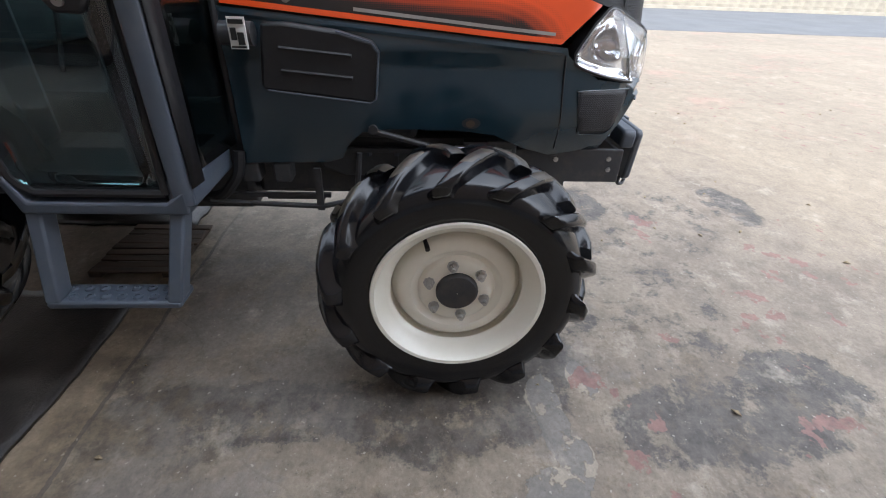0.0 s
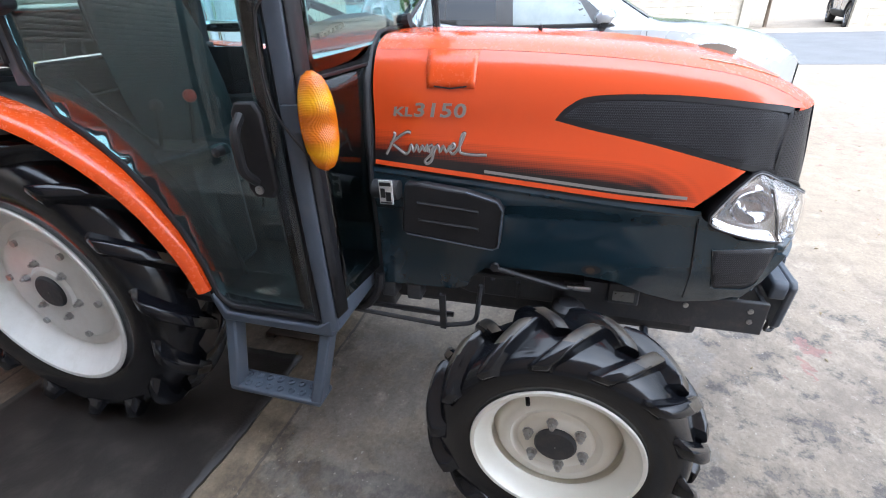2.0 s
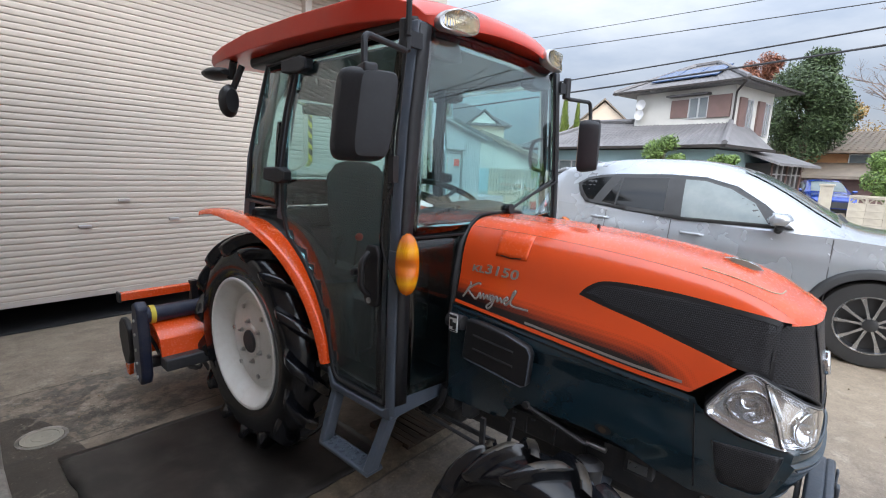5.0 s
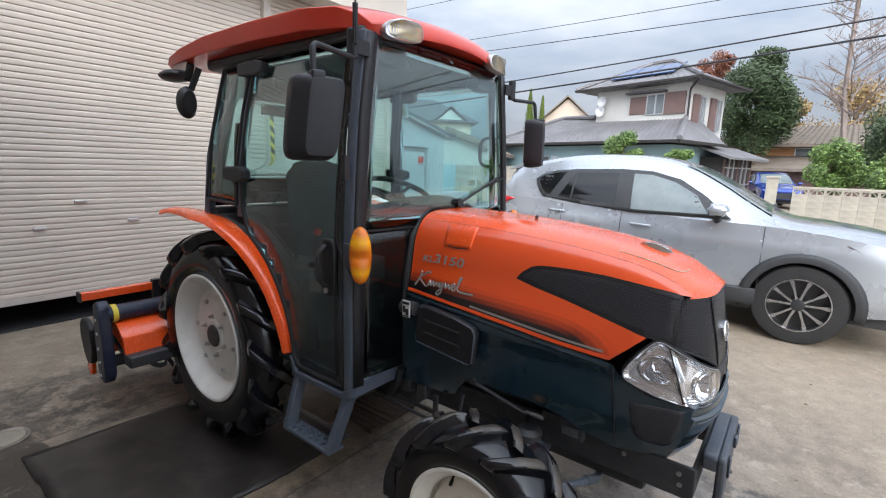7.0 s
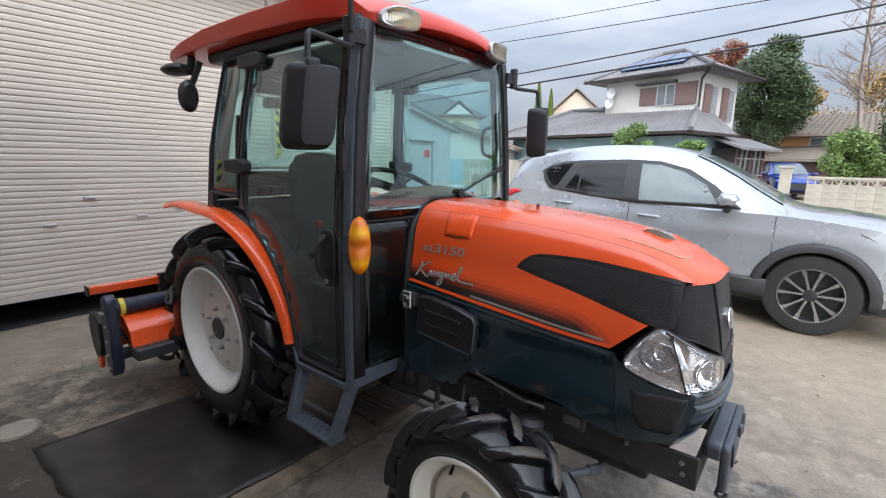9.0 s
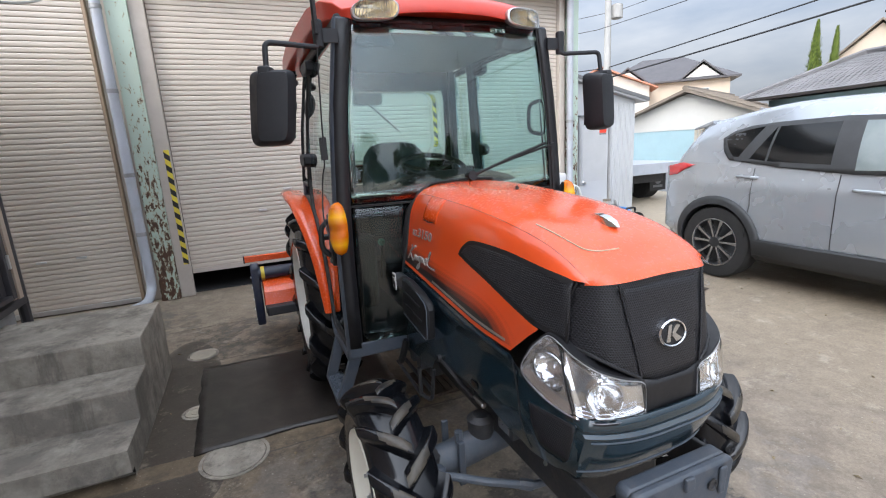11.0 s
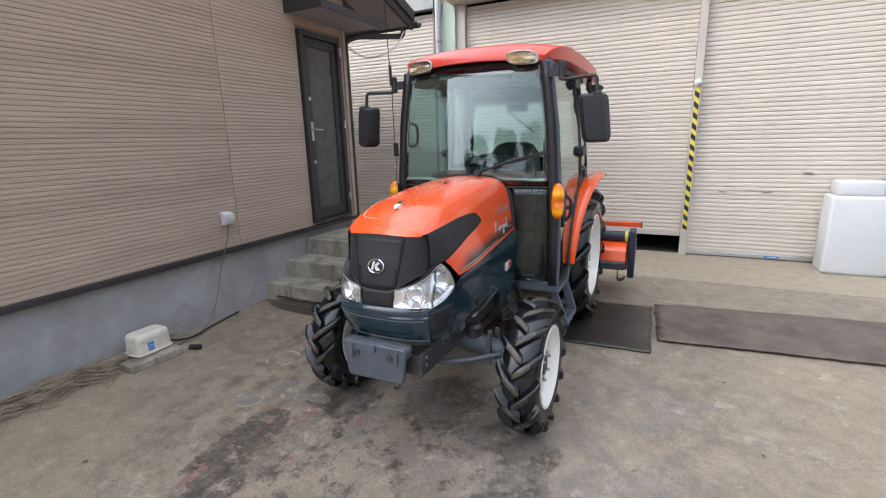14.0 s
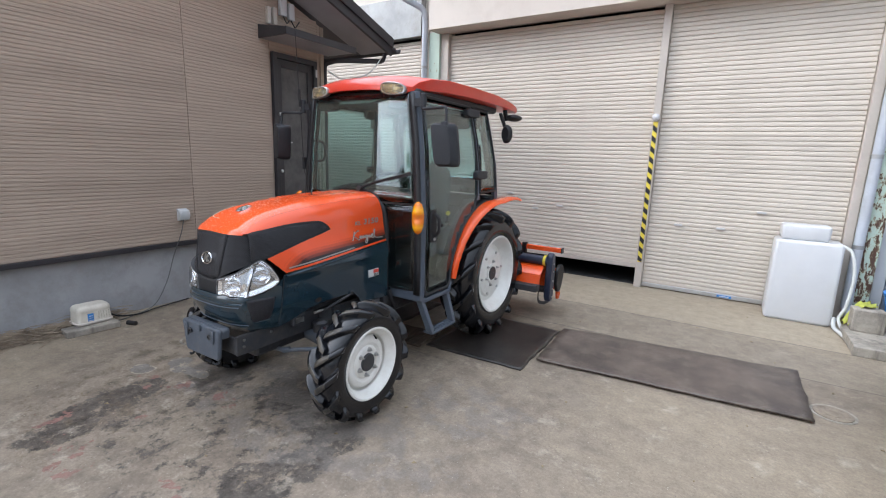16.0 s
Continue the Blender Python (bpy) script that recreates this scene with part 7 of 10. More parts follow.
        loops.append([q2(xi, -0.006), q2(xi, 0.0), q2(xi + (xo - xi) * 0.45, 0.008), q2(xo - 0.022, 0.006), q2(xo - 0.005, -0.004), q2(xo, -0.022), q2(xo - 0.005, -0.024), q2(xo - 0.012, -0.010), q2(xo - 0.030, -0.002)])
    rings(bm, loops)
    part("fender", bm, M["orange"], tractor, "orange curved rear mudguard", smooth=0.9)
    bm = B()
    skin(bm, [(1.01, 0.60)] + arc_pts + [(1.44, 1.215), (1.83, 1.225), (1.83, 0.60)], lambda y, z: (s * 0.43, y, z), 0.15)
    rings(bm, [[(s * x, RY - 0.643 * math.cos(a), RZC + 0.643 * math.sin(a)) for x in (0.43, 0.50, 0.572)] for a in (radians(d) for d in range(4, 101, 3))], closed=False)
    part("inner_fender", bm, M["black"], tractor, "black inner wheel arch", solid=0.01)
    # entry step
    hang = []
    for (p0, p1) in (((s * 0.556, 0.676, 0.545), (s * 0.632, 0.708, 0.318)), ((s * 0.556, 1.008, 0.545), (s * 0.632, 1.000, 0.318))):
        d = 0.018
        hang.append((p0, p1, d))
    bm = B()
    box(bm, min(s * 0.560, s * 0.642), max(s * 0.560, s * 0.642), 0.694, 1.016, 0.302, 0.322)
    st = part("step_tread", bm, M["frame_grey"], tractor, "blue-grey step tread with punched holes", bevel=0.006)
    for p0, p1, d in hang:
        bm = B()
        rings(bm, [[(p[0] - s * 0.045, p[1] - d, p[2]), (p[0] + s * 0.01, p[1] - d, p[2]), (p[0] + s * 0.01, p[1] + d, p[2]), (p[0] - s * 0.045, p[1] + d, p[2])] for p in (p0, p1)])
        part("hanger", bm, M["frame_grey"], st, "blue-grey step hanger", bevel=0.006)
    for k in range(14):
        bm = B()
        c = (s * (0.584 if k % 2 else 0.618), 0.728 + k * 0.0195, 0.321)
        lathe(bm, [(0.0, 0.013), (0.006, 0.011), (0.007, 0.006), (0.003, 0.005), (0.003, 0.0005)], c, "z", 10)
        part("grip_hole", bm, M["frame_grey"], st)
    # indicator
    bm = B()
    rows = []
    for k in range(21):
        t = k / 20
        z = 1.042 + 0.218 * t
        oval = max(0.0, 1 - abs(2 * t - 1) ** 2.1) ** (1 / 1.9)
        w = 0.006 + 0.036 * oval
        dp = 0.006 + 0.036 * oval ** 0.8 * (1 - 0.40 * math.exp(-((t - 0.49) / 0.10) ** 2))
        rows.append([(s * (0.572 + 0.70 * w * math.cos(a) + 0.72 * dp * math.sin(a)), 0.578 + 0.72 * w * math.cos(a) - 0.70 * dp * math.sin(a), z) for a in (math.pi * i / 12 for i in range(13))] + [(s * (0.572 - 0.63 * w - 0.008), 0.578 - 0.65 * w + 0.008, z), (s * (0.572 + 0.63 * w - 0.008), 0.578 + 0.65 * w + 0.008, z)])
    rings(bm, rows)
    ind = part("indicator", bm, M["amber"], tractor, "amber indicator lamp", smooth=1.0)
    bm = B()
    rings(bm, [[(s * (0.568 + 0.028 * math.cos(a)), y, 1.151 + 0.100 * math.sin(a)) for a in (2 * math.pi * k / 24 for k in range(24))] for y in (0.580, 0.607)])
    part("indicator_base", bm, M["black"], ind)
    bm = B()
    box(bm, min(s * 0.535, s * 0.585), max(s * 0.535, s * 0.585), 0.60, 0.66, 1.13, 1.19)
    part("indicator_bracket", bm, M["frame_grey"], ind, smooth=0)
    # mirror
    bm = B()
    xc, yc2, zc = s * 0.772, 0.575, 1.630
    rows = []
    for yy, k, kx, sh in ((0.050, 0.90, 0.90, 0.0), (0.046, 0.97, 0.97, 0.0), (0.030, 1.0, 1.0, 0.0), (0.0, 0.99, 0.97, 0.004), (-0.040, 0.93, 0.72, 0.018), (-0.052, 0.88, 0.66, 0.020), (-0.055, 0.70, 0.50, 0.020)):
        loop = []
        for i in range(32):
            a = 2 * math.pi * i / 32
            cx2, cz2 = math.cos(a), math.sin(a)
            ex = 0.30
            px = 0.083 * kx * math.copysign(abs(cx2) ** ex, cx2) * (1.0 + 0.05 * cz2)
            pz = 0.135 * k * math.copysign(abs(cz2) ** ex, cz2)
            loop.append((xc + px - s * sh - s * 0.016 * pz / 0.135, yc2 + yy, zc + pz))
        rows.append(loop)
    turn = Matrix.Translation((xc, yc2, 0)) @ pose(0, 0, 0, 0, 0, s * 20) @ Matrix.Translation((-xc, -yc2, 0))
    rings(bm, rows)
    bmesh.ops.transform(bm, matrix=turn, verts=bm.verts[:])
    mir = part("wing_mirror", bm, M["mirror_shell"], tractor, "large dark rectangular wing mirror on a bent arm", smooth=0.5)
    bm = B()
    box(bm, xc - 0.064, xc + 0.064, yc2 + 0.0505, yc2 + 0.053, zc - 0.110, zc + 0.110, turn)
    part("mirror_glass", bm, M["chrome"], mir, smooth=0)
    bm = B()
    soft_box(bm, xc - s * 0.004 - 0.022, xc - s * 0.004 + 0.022, yc2 - 0.050, yc2 + 0.020, zc + 0.095, zc + 0.142, 0.008)
    bmesh.ops.transform(bm, matrix=turn, verts=bm.verts[:])
    part("arm_cover", bm, M["mirror_shell"], mir, "small black cover where the arm enters")
    bm = B()
    tube(bm, bend([(s * 0.565, 0.625, 1.90), (s * 0.565, 0.615, 1.855), (s * 0.765, 0.585, 1.862), (s * 0.772, 0.575, 1.75)], 0.025), 0.010, 10)
    part("arm", bm, M["mirror_shell"], mir, "bent black tube arm")
    bm = B()
    lathe(bm, [(-0.05, 0.016), (-0.045, 0.020), (0.045, 0.020), (0.05, 0.016)], (s * 0.565, 0.625, 1.905), "z", 14, True)
    box(bm, min(s * 0.49, s * 0.56), max(s * 0.49, s * 0.56), 0.617, 0.633, 1.875, 1.925)
    part("bracket", bm, M["mirror_shell"], mir)
    # rear work lamp and its housing
    bm = B()
    loops = []
    for yy, k in ((-0.09, 0.4), (-0.06, 0.8), (0.0, 1.0), (0.06, 0.9), (0.075, 0.7)):
        loops.append([(s * 0.55 + 0.075 * k * math.cos(a), 2.06 + yy, 1.925 + 0.032 * k * math.sin(a)) for a in (2 * math.pi * i / 18 for i in range(18))])
    rings(bm, loops)
    tube(bm, [(s * 0.52, 1.95, 1.98), (s * 0.52, 1.99, 1.90)], 0.02, 8)
    part("rear_work_lamp", bm, M["black"], tractor, "black rear work lamp")
    bm = B()
    loops = []
    for yy, k in ((-0.03, 0.7), (0.0, 1.0), (0.03, 0.95), (0.04, 0.6)):
        loops.append([(s * 0.57 + 0.048 * k * math.cos(a), 1.90 + yy, 1.775 + 0.082 * k * math.sin(a)) for a in (2 * math.pi * i / 20 for i in range(20))])
    rings(bm, loops)
    tube(bm, [(s * 0.55, 1.90, 1.84), (s * 0.52, 1.86, 1.95)], 0.016, 8)
    part("rear_indicator", bm, M["black"], tractor, "black rear lamp pod")

# roof
bm = B()
RP = [(0.560, 1.998, 0.415, 0.010), (0.570, 2.036, 0.46, 0.038), (0.61, 2.070, 0.49, 0.068), (0.70, 2.100, 0.525, 0.10), (0.95, 2.115, 0.55, 0.105), (1.3, 2.115, 0.565, 0.10), (1.7, 2.105, 0.575, 0.092), (2.0, 2.080, 0.575, 0.075), (2.15, 2.055, 0.565, 0.055), (2.215, 2.030, 0.545, 0.030)]
loops = []
for y, zt, w, th in RP:
    bow = lambda x: -0.035 * (abs(x) / w) ** 3
    yy = lambda x: y + (0.07 * (x / w) ** 2 if y < 0.9 else -0.05 * (x / w) ** 2 if y > 1.9 else 0.0)
    top = [(x, yy(x), zt + bow(x)) for x in (w * (i / 8 - 1) for i in range(17))]
    und = [(x * 0.97, yy(x), zt + bow(x) - th * (1.0 if abs(x) < w * 0.92 else 0.75)) for x in (w * (1 - i / 8) for i in range(17))]
    loops.append(top + und)
rings(bm, loops)
roofp = part("cab_roof", bm, M["red_roof"], tractor, "red moulded cab roof with drooping edges", smooth=0.7, bevel=0.006)
bm = B()
box(bm, -0.49, 0.49, 0.66, 1.85, 1.94, 2.0)
part("headliner", bm, M["black"], tractor, "black roof lining", bevel=0.02)
for s in (-1, 1):
    bm = B()
    loops = []
    for yy, k in ((0.03, 0.85), (0.0, 1.0), (-0.018, 0.98), (-0.022, 0.9)):
        loop = []
        for i in range(28):
            a = 2 * math.pi * i / 28
            ca, sa = math.cos(a), math.sin(a)
            loop.append((s * (0.335 + 0.004) + 0.094 * k * math.copysign(abs(ca) ** 0.7, ca), 0.580 + 0.035 * (abs(ca) ** 2) * (1 if ca * s > 0 else 0.2) + yy, 1.990 + 0.040 * k * math.copysign(abs(sa) ** 0.75, sa) - 0.008 * ca * s))
        loops.append(loop)
    rings(bm, loops, cap=False)
    wl = part("work_lamp", bm, M["alu"], tractor, "oval clear roof work lamp")
    bm = B()
    bm2 = [(p[0], p[1] + 0.004, p[2]) for p in loops[-1]]
    rings(bm, [bm2, [(s * 0.339 + (p[0] - s * 0.339) * 0.5, p[1] + 0.02, 1.990 + (p[2] - 1.990) * 0.5) for p in bm2], [(s * 0.339 + (p[0] - s * 0.339) * 0.05, p[1] + 0.03, 1.990 + (p[2] - 1.990) * 0.05) for p in bm2]])
    part("reflector", bm, M["warm_chrome"], wl)
    bm = B()
    rings(bm, [loops[-1], [(s * 0.339 + (p[0] - s * 0.339) * 0.6, p[1] - 0.010, 1.990 + (p[2] - 1.990) * 0.6) for p in loops[-1]], [(s * 0.339 + (p[0] - s * 0.339) * 0.05, p[1] - 0.012, 1.990 + (p[2] - 1.990) * 0.05) for p in loops[-1]]])
    ln = part("lens", bm, M["ribbed_lens"], wl)
    ln.visible_shadow = False
    bm = B()
    # plain black block added for the dark trapezoid below each work lamp
    prism(bm, [(-0.050, 1.945), (0.050, 1.945), (0.084, 1.890), (0.080, 1.877), (0.040, 1.868), (0.0, 1.865), (-0.040, 1.868), (-0.080, 1.877), (-0.084, 1.890)], 0.022, 0.09, "y")
    bmesh.ops.translate(bm, verts=bm.verts[:], vec=(s * 0.335, front_y(0.335, 1.93) - 0.012, 0))
    part("speaker_box", bm, M["black"], tractor, bevel=0.01)

# aerial on the right mirror bracket
bm = B()
tube(bm, [(-0.575, 0.60, 1.94), (-0.578, 0.595, 2.02), (-0.59, 0.585, 2.45)], 0.005, 6, 0.4)
tube(bm, [(-0.575, 0.60, 1.90), (-0.577, 0.597, 2.03)], 0.010, 8)
part("aerial", bm, M["black"], tractor, "thin black radio aerial")
bm = B()
tube(bm, smooth_line([(-0.575, 0.605, 1.88), (-0.585, 0.625, 1.6), (-0.59, 0.64, 1.42), (-0.60, 0.665, 1.36), (-0.615, 0.66, 1.2), (-0.60, 0.60, 1.08)], 6), 0.003, 6)
box(bm, -0.60, -0.575, 0.63, 0.655, 1.43, 1.52)
part("aerial_cable", bm, M["black"], tractor)

# wiper
bm = B()
tube(bm, [(0.06, front_y(0.06, 1.33) - 0.02, 1.325), (0.25, front_y(0.25, 1.39) - 0.02, 1.385), (0.47, front_y(0.47, 1.44) - 0.014, 1.445)], 0.007, 6)
tube(bm, [(0.05, 0.62, 1.315), (0.05, front_y(0.05, 1.32) - 0.025, 1.322)], 0.022, 10)
box(bm, 0.18, 0.52, front_y(0.35, 1.4) - 0.012, front_y(0.35, 1.4) - 0.004, 1.395, 1.405, Matrix.Translation((0.35, 0, 1.4)) @ pose(0, 0, 0, 0, -14, 0) @ Matrix.Translation((-0.35, 0, -1.4)))
part("wiper", bm, M["black"], tractor, "black windscreen wiper")

# rear of the cab
bm = B()
rows = []
for z in (1.24, 1.5, 1.75, 1.94):
    yy = lerp([(1.24, 1.815), (1.5, 1.79), (1.75, 1.73), (1.94, 1.675)], z)
    w = CX(z) - 0.06
    rows.append([(w * (i / 6 - 1), yy + 0.05 * (1 - (i / 6 - 1) ** 2), z) for i in range(13)])
rings(bm, rows, closed=False)
rg = part("rear_window", bm, M["cab_glass"], tractor, "tinted rear window", solid=0.005)
rg.visible_shadow = False
bm = B()
box(bm, -0.53, 0.53, 1.74, 1.84, 1.12, 1.235)
box(bm, -0.44, 0.44, 1.70, 1.80, 0.60, 1.12)
part("rear_panel", bm, M["chassis"], tractor, "dark rear cab panel", bevel=0.01)
bm = B()
box(bm, -0.56, 0.56, 0.66, 1.75, 0.575, 0.61)
part("cab_floor", bm, M["black"], tractor, "black rubber cab floor", bevel=0.01)

# inside the cab
bm = B()
rows = []
for k, (y, z, w, th) in enumerate(((1.18, 0.86, 0.22, 0.05), (1.20, 0.90, 0.24, 0.06), (1.42, 0.90, 0.24, 0.06), (1.50, 0.92, 0.23, 0.07))):
    rows.append([(x * w, y, z + h * th) for x, h in ((-1, -1), (-0.95, 0.6), (-0.7, 1), (0, 0.7), (0.7, 1), (0.95, 0.6), (1, -1))])
rings(bm, rows)
part("seat_cushion", bm, M["seat"], tractor, "dark grey fabric seat", bevel=0.02)
bm = B()
rows = []
for y, z, w, th in ((1.46, 0.92, 0.22, 0.06), (1.50, 1.10, 0.235, 0.07), (1.54, 1.28, 0.23, 0.065), (1.575, 1.42, 0.20, 0.055), (1.59, 1.48, 0.15, 0.04), (1.595, 1.50, 0.08, 0.02)):
    rows.append([(w * math.cos(a), y - th * math.sin(a) * (1 if math.sin(a) > 0 else 0.8), z) for a in (2 * math.pi * i / 20 for i in range(20))])
rings(bm, rows)
part("seat_back", bm, M["seat"], tractor, "dark grey fabric seat back", smooth=1.0)
bm = B()
tube(bm, bend([(-0.16, 1.62, 1.30), (-0.16, 1.63, 1.44), (0.16, 1.63, 1.44), (0.16, 1.62, 1.30)], 0.05), 0.014, 8)
part("seat_rail", bm, M["black"], tractor)
for s in (-1, 1):
    bm = B()
    box(bm, min(s * 0.30, s * 0.46), max(s * 0.30, s * 0.46), 1.05, 1.70, 0.62, 1.02)
    part("side_console", bm, M["chassis"], tractor, "dark side console", bevel=0.03)
for x, y, z, mm in ((-0.35, 1.12, 1.16, "red_label"), (-0.40, 1.2, 1.14, "black"), (0.36, 1.1, 1.15, "black"), (0.42, 1.2, 1.12, "yellow"), (-0.30, 0.95, 1.0, "green_hose")):
    bm = B()
    tube(bm, [(x, y + 0.05, z - 0.2), (x, y, z)], 0.006, 6)
    lever = part("lever", bm, M["black"], tractor, "slim black control lever")
    bm = B()
    bmesh.ops.create_uvsphere(bm, u_segments=12, v_segments=8, radius=0.019, matrix=Matrix.Translation((x, y, z)))
    part("knob", bm, M[mm], lever, "round plastic lever knob")
bm = B()
prism(bm, [(0.66, 0.62), (0.86, 0.62), (0.84, 1.05), (0.88, 1.18), (0.66, 1.18)], -0.19, 0.19, "x")
part("steering_column", bm, M["black"], tractor, "black steering column cover", bevel=0.02)
bm = B()
loops = []
for x in (-0.36, -0.33, -0.22, -0.10, 0.0, 0.10, 0.22, 0.33, 0.36):
    k = 1 - (abs(x) / 0.40) ** 2.5
    loops.append([(x, y, z) for y, z in ((0.665, 1.16), (0.655, 1.235), (0.68, 1.265 + 0.05 * k), (0.75, 1.275 + 0.075 * k), (0.84, 1.265 + 0.06 * k), (0.90, 1.21 + 0.03 * k), (0.88, 1.15))])
rings(bm, loops)
part("dashboard", bm, M["black"], tractor, "black instrument panel behind the windscreen", bevel=0.01)
for k in range(7):
    bm = B()
    box(bm, -0.30 + 0.022 * k, -0.288 + 0.022 * k, 0.70, 0.735, 1.295 + 0.004 * k, 1.308 + 0.004 * k)
    part("air_vent_slat", bm, M["chassis"], tractor, smooth=0)
bm = B()
c, tilt = Vector((0, 0.93, 1.36)), Matrix.Rotation(radians(20), 4, "X")
ringp = [c + tilt @ Vector((0.165 * math.cos(a), 0.165 * math.sin(a), 0)) for a in (2 * math.pi * i / 36 for i in range(37))]
tube(bm, ringp, 0.014, 8)
for a in (radians(20), radians(160), radians(270)):
    tube(bm, [c + tilt @ Vector((0, 0, -0.03)), c + tilt @ Vector((0.16 * math.cos(a), 0.16 * math.sin(a), 0))], 0.010, 6)
tube(bm, [(0, 0.80, 1.2), c + tilt @ Vector((0, 0, -0.02))], 0.03, 10)
part("steering_wheel", bm, M["black"], tractor, "black steering wheel")
bm = B()
soft_box(bm, -0.170, 0.040, 1.85, 1.90, 1.755, 1.860, 0.03)
tube(bm, [(-0.065, 1.87, 1.85), (-0.065, 1.80, 1.95)], 0.010, 6)
part("rear_work_lamp", bm, M["black"], tractor, "black lamp housing above the rear window")
bm = B()
tube(bm, [(-0.105, 1.715, 1.750), (0.0, 1.745, 1.665), (0.107, 1.775, 1.575)], 0.005, 6)
part("rear_wiper", bm, M["black"], tractor)
for s in (-1, 1):
    bm = B()
    tube(bm, bend([(s * 0.505, 0.70, 1.655), (s * 0.468, 0.745, 1.64), (s * 0.466, 0.755, 1.575), (s * 0.470, 0.75, 1.505), (s * 0.512, 0.71, 1.49)], 0.035), 0.010, 8)
    part("grab_handle", bm, M["mirror_shell"], tractor, "black grab handle")
# ---- rotary tiller hung on the tractor ----
til = thing("rotary_tiller", (0, 2.35, 0), "orange rotary tiller with black end cases mounted behind the tractor", "tiller")
bm = B()
box(bm, -0.985, 0.985, 2.43, 2.475, 0.675, 0.72)
part("top_bar", bm, M["orange"], til, "orange square top bar", bevel=0.004)
for s in (-1, 1):
    bm = B()
    box(bm, s * 0.985 - 0.005, s * 0.985 + 0.005, 2.425, 2.48, 0.67, 0.725)
    part("bar_end", bm, M["black"], til, smooth=0)
    bm = B()
    box(bm, s * 0.60 - 0.02, s * 0.60 + 0.02, 2.41, 2.45, 0.56, 0.74)
    part("bracket", bm, M["black"], til, smooth=0)
bm = B()
lathe(bm, [(-0.90, 0.046), (0.90, 0.046)], (0, 2.32, 0.605), "x", 20, True)
part("axle_tube", bm, M["dark_blue"], til, "dark blue round beam")
for s in (-1, 1):
    bm = B()
    lathe(bm, [(s * 0.855, 0.052), (s * 0.88, 0.052)], (0, 2.32, 0.605), "x", 20, True)
    part("collar", bm, M["yellow"], til, "yellow collar")
bm = B()
rings(bm, [[(x, y, z) for y, z in ((2.16, 0.40), (2.18, 0.49), (2.26, 0.55), (2.38, 0.565), (2.52, 0.54), (2.62, 0.46), (2.62, 0.44), (2.50, 0.52), (2.38, 0.545), (2.26, 0.53), (2.20, 0.48), (2.18, 0.40))] for x in (-0.875, 0.875)])
part("cover", bm, M["orange"], til, "orange sheet cover over the tines")
bm = B()
box(bm, -0.875, 0.875, 2.10, 2.20, 0.33, 0.40)
part("front_board", bm, M["chassis"], til, "dark front crossmember", bevel=0.01)
bm = B()
rings(bm, [[(x, y, z) for y, z in ((2.60, 0.47), (2.74, 0.36), (2.80, 0.20), (2.82, 0.20), (2.76, 0.37), (2.62, 0.48))] for x in (-0.88, 0.88)])
part("rear_flap", bm, M["orange"], til, "orange rear levelling flap")
for s in (-1, 1):
    bm = B()
    case = [(2.285, 0.655), (2.325, 0.690), (2.375, 0.665), (2.395, 0.50), (2.39, 0.28), (2.36, 0.215), (2.30, 0.205), (2.265, 0.26), (2.27, 0.50)]
    prism(bm, case, s * 0.890, s * 0.950, "x")
    part("end_case", bm, M["dark_blue"], til, "tall dark blue end case with bolts", bevel=0.012)
    bm = B()
    prism(bm, [(2.52, 0.47), (2.58, 0.515), (2.65, 0.520), (2.70, 0.48), (2.71, 0.40), (2.67, 0.29), (2.62, 0.235), (2.55, 0.25), (2.50, 0.34)], s * 0.905, s * 0.940, "x")
    part("side_guard", bm, M["black"], til, "black rounded side guard", bevel=0.01)
    bm = B()
    prism(bm, [(2.60, 0.31), (2.66, 0.30), (2.70, 0.19), (2.665, 0.145), (2.63, 0.15), (2.61, 0.22)], s * 0.91 - 0.012, s * 0.91 + 0.012, "x")
    part("skid", bm, M["orange"], til, bevel=0.004)
    for z in (0.25, 0.33, 0.41, 0.5, 0.58):
        bm = B()
        lathe(bm, [(0, 0.009), (s * 0.006, 0.009), (s * 0.007, 0.001)], (s * 0.950, 2.335, z), "x", 8)
        part("case_bolt", bm, M["steel"], til)
bm = B()
lathe(bm, [(-0.88, 0.035), (0.88, 0.035)], (0, 2.38, 0.30), "x", 16, True)
part("tine_shaft", bm, M["chassis"], til)
for i in range(16):
    x = -0.80 + 1.6 * i / 15
    a0 = i * 2.4
    bm = B()
    sg = 1 if i % 2 else -1
    pts = []
    for k in range(7):
        t = k / 6
        r = 0.035 + 0.185 * t ** 0.9
        a = a0 + 0.9 * t * t
        pts.append((x + sg * 0.055 * max(0, t - 0.6) / 0.4, 2.38 + r * math.cos(a), max(0.03, 0.30 + r * math.sin(a))))
    rings(bm, [[(p[0] - 0.005, p[1], p[2] - 0.016), (p[0] + 0.005, p[1], p[2] - 0.016), (p[0] + 0.005, p[1], p[2] + 0.016), (p[0] - 0.005, p[1], p[2] + 0.016)] for p in pts])
    part("tine", bm, M["chassis"], til, "curved dark steel tine")
bm = B()
for s in (-1, 1):
    tube(bm, [(s * 0.36, 1.80, 0.42), (s * 0.40, 2.20, 0.40)], 0.022, 8)
tube(bm, [(0, 1.85, 0.85), (0, 2.30, 0.80)], 0.025, 8)
box(bm, -0.12, 0.12, 2.22, 2.42, 0.55, 0.86)
part("hitch", bm, M["chassis"], til, "dark three-point hitch links", bevel=0.004)

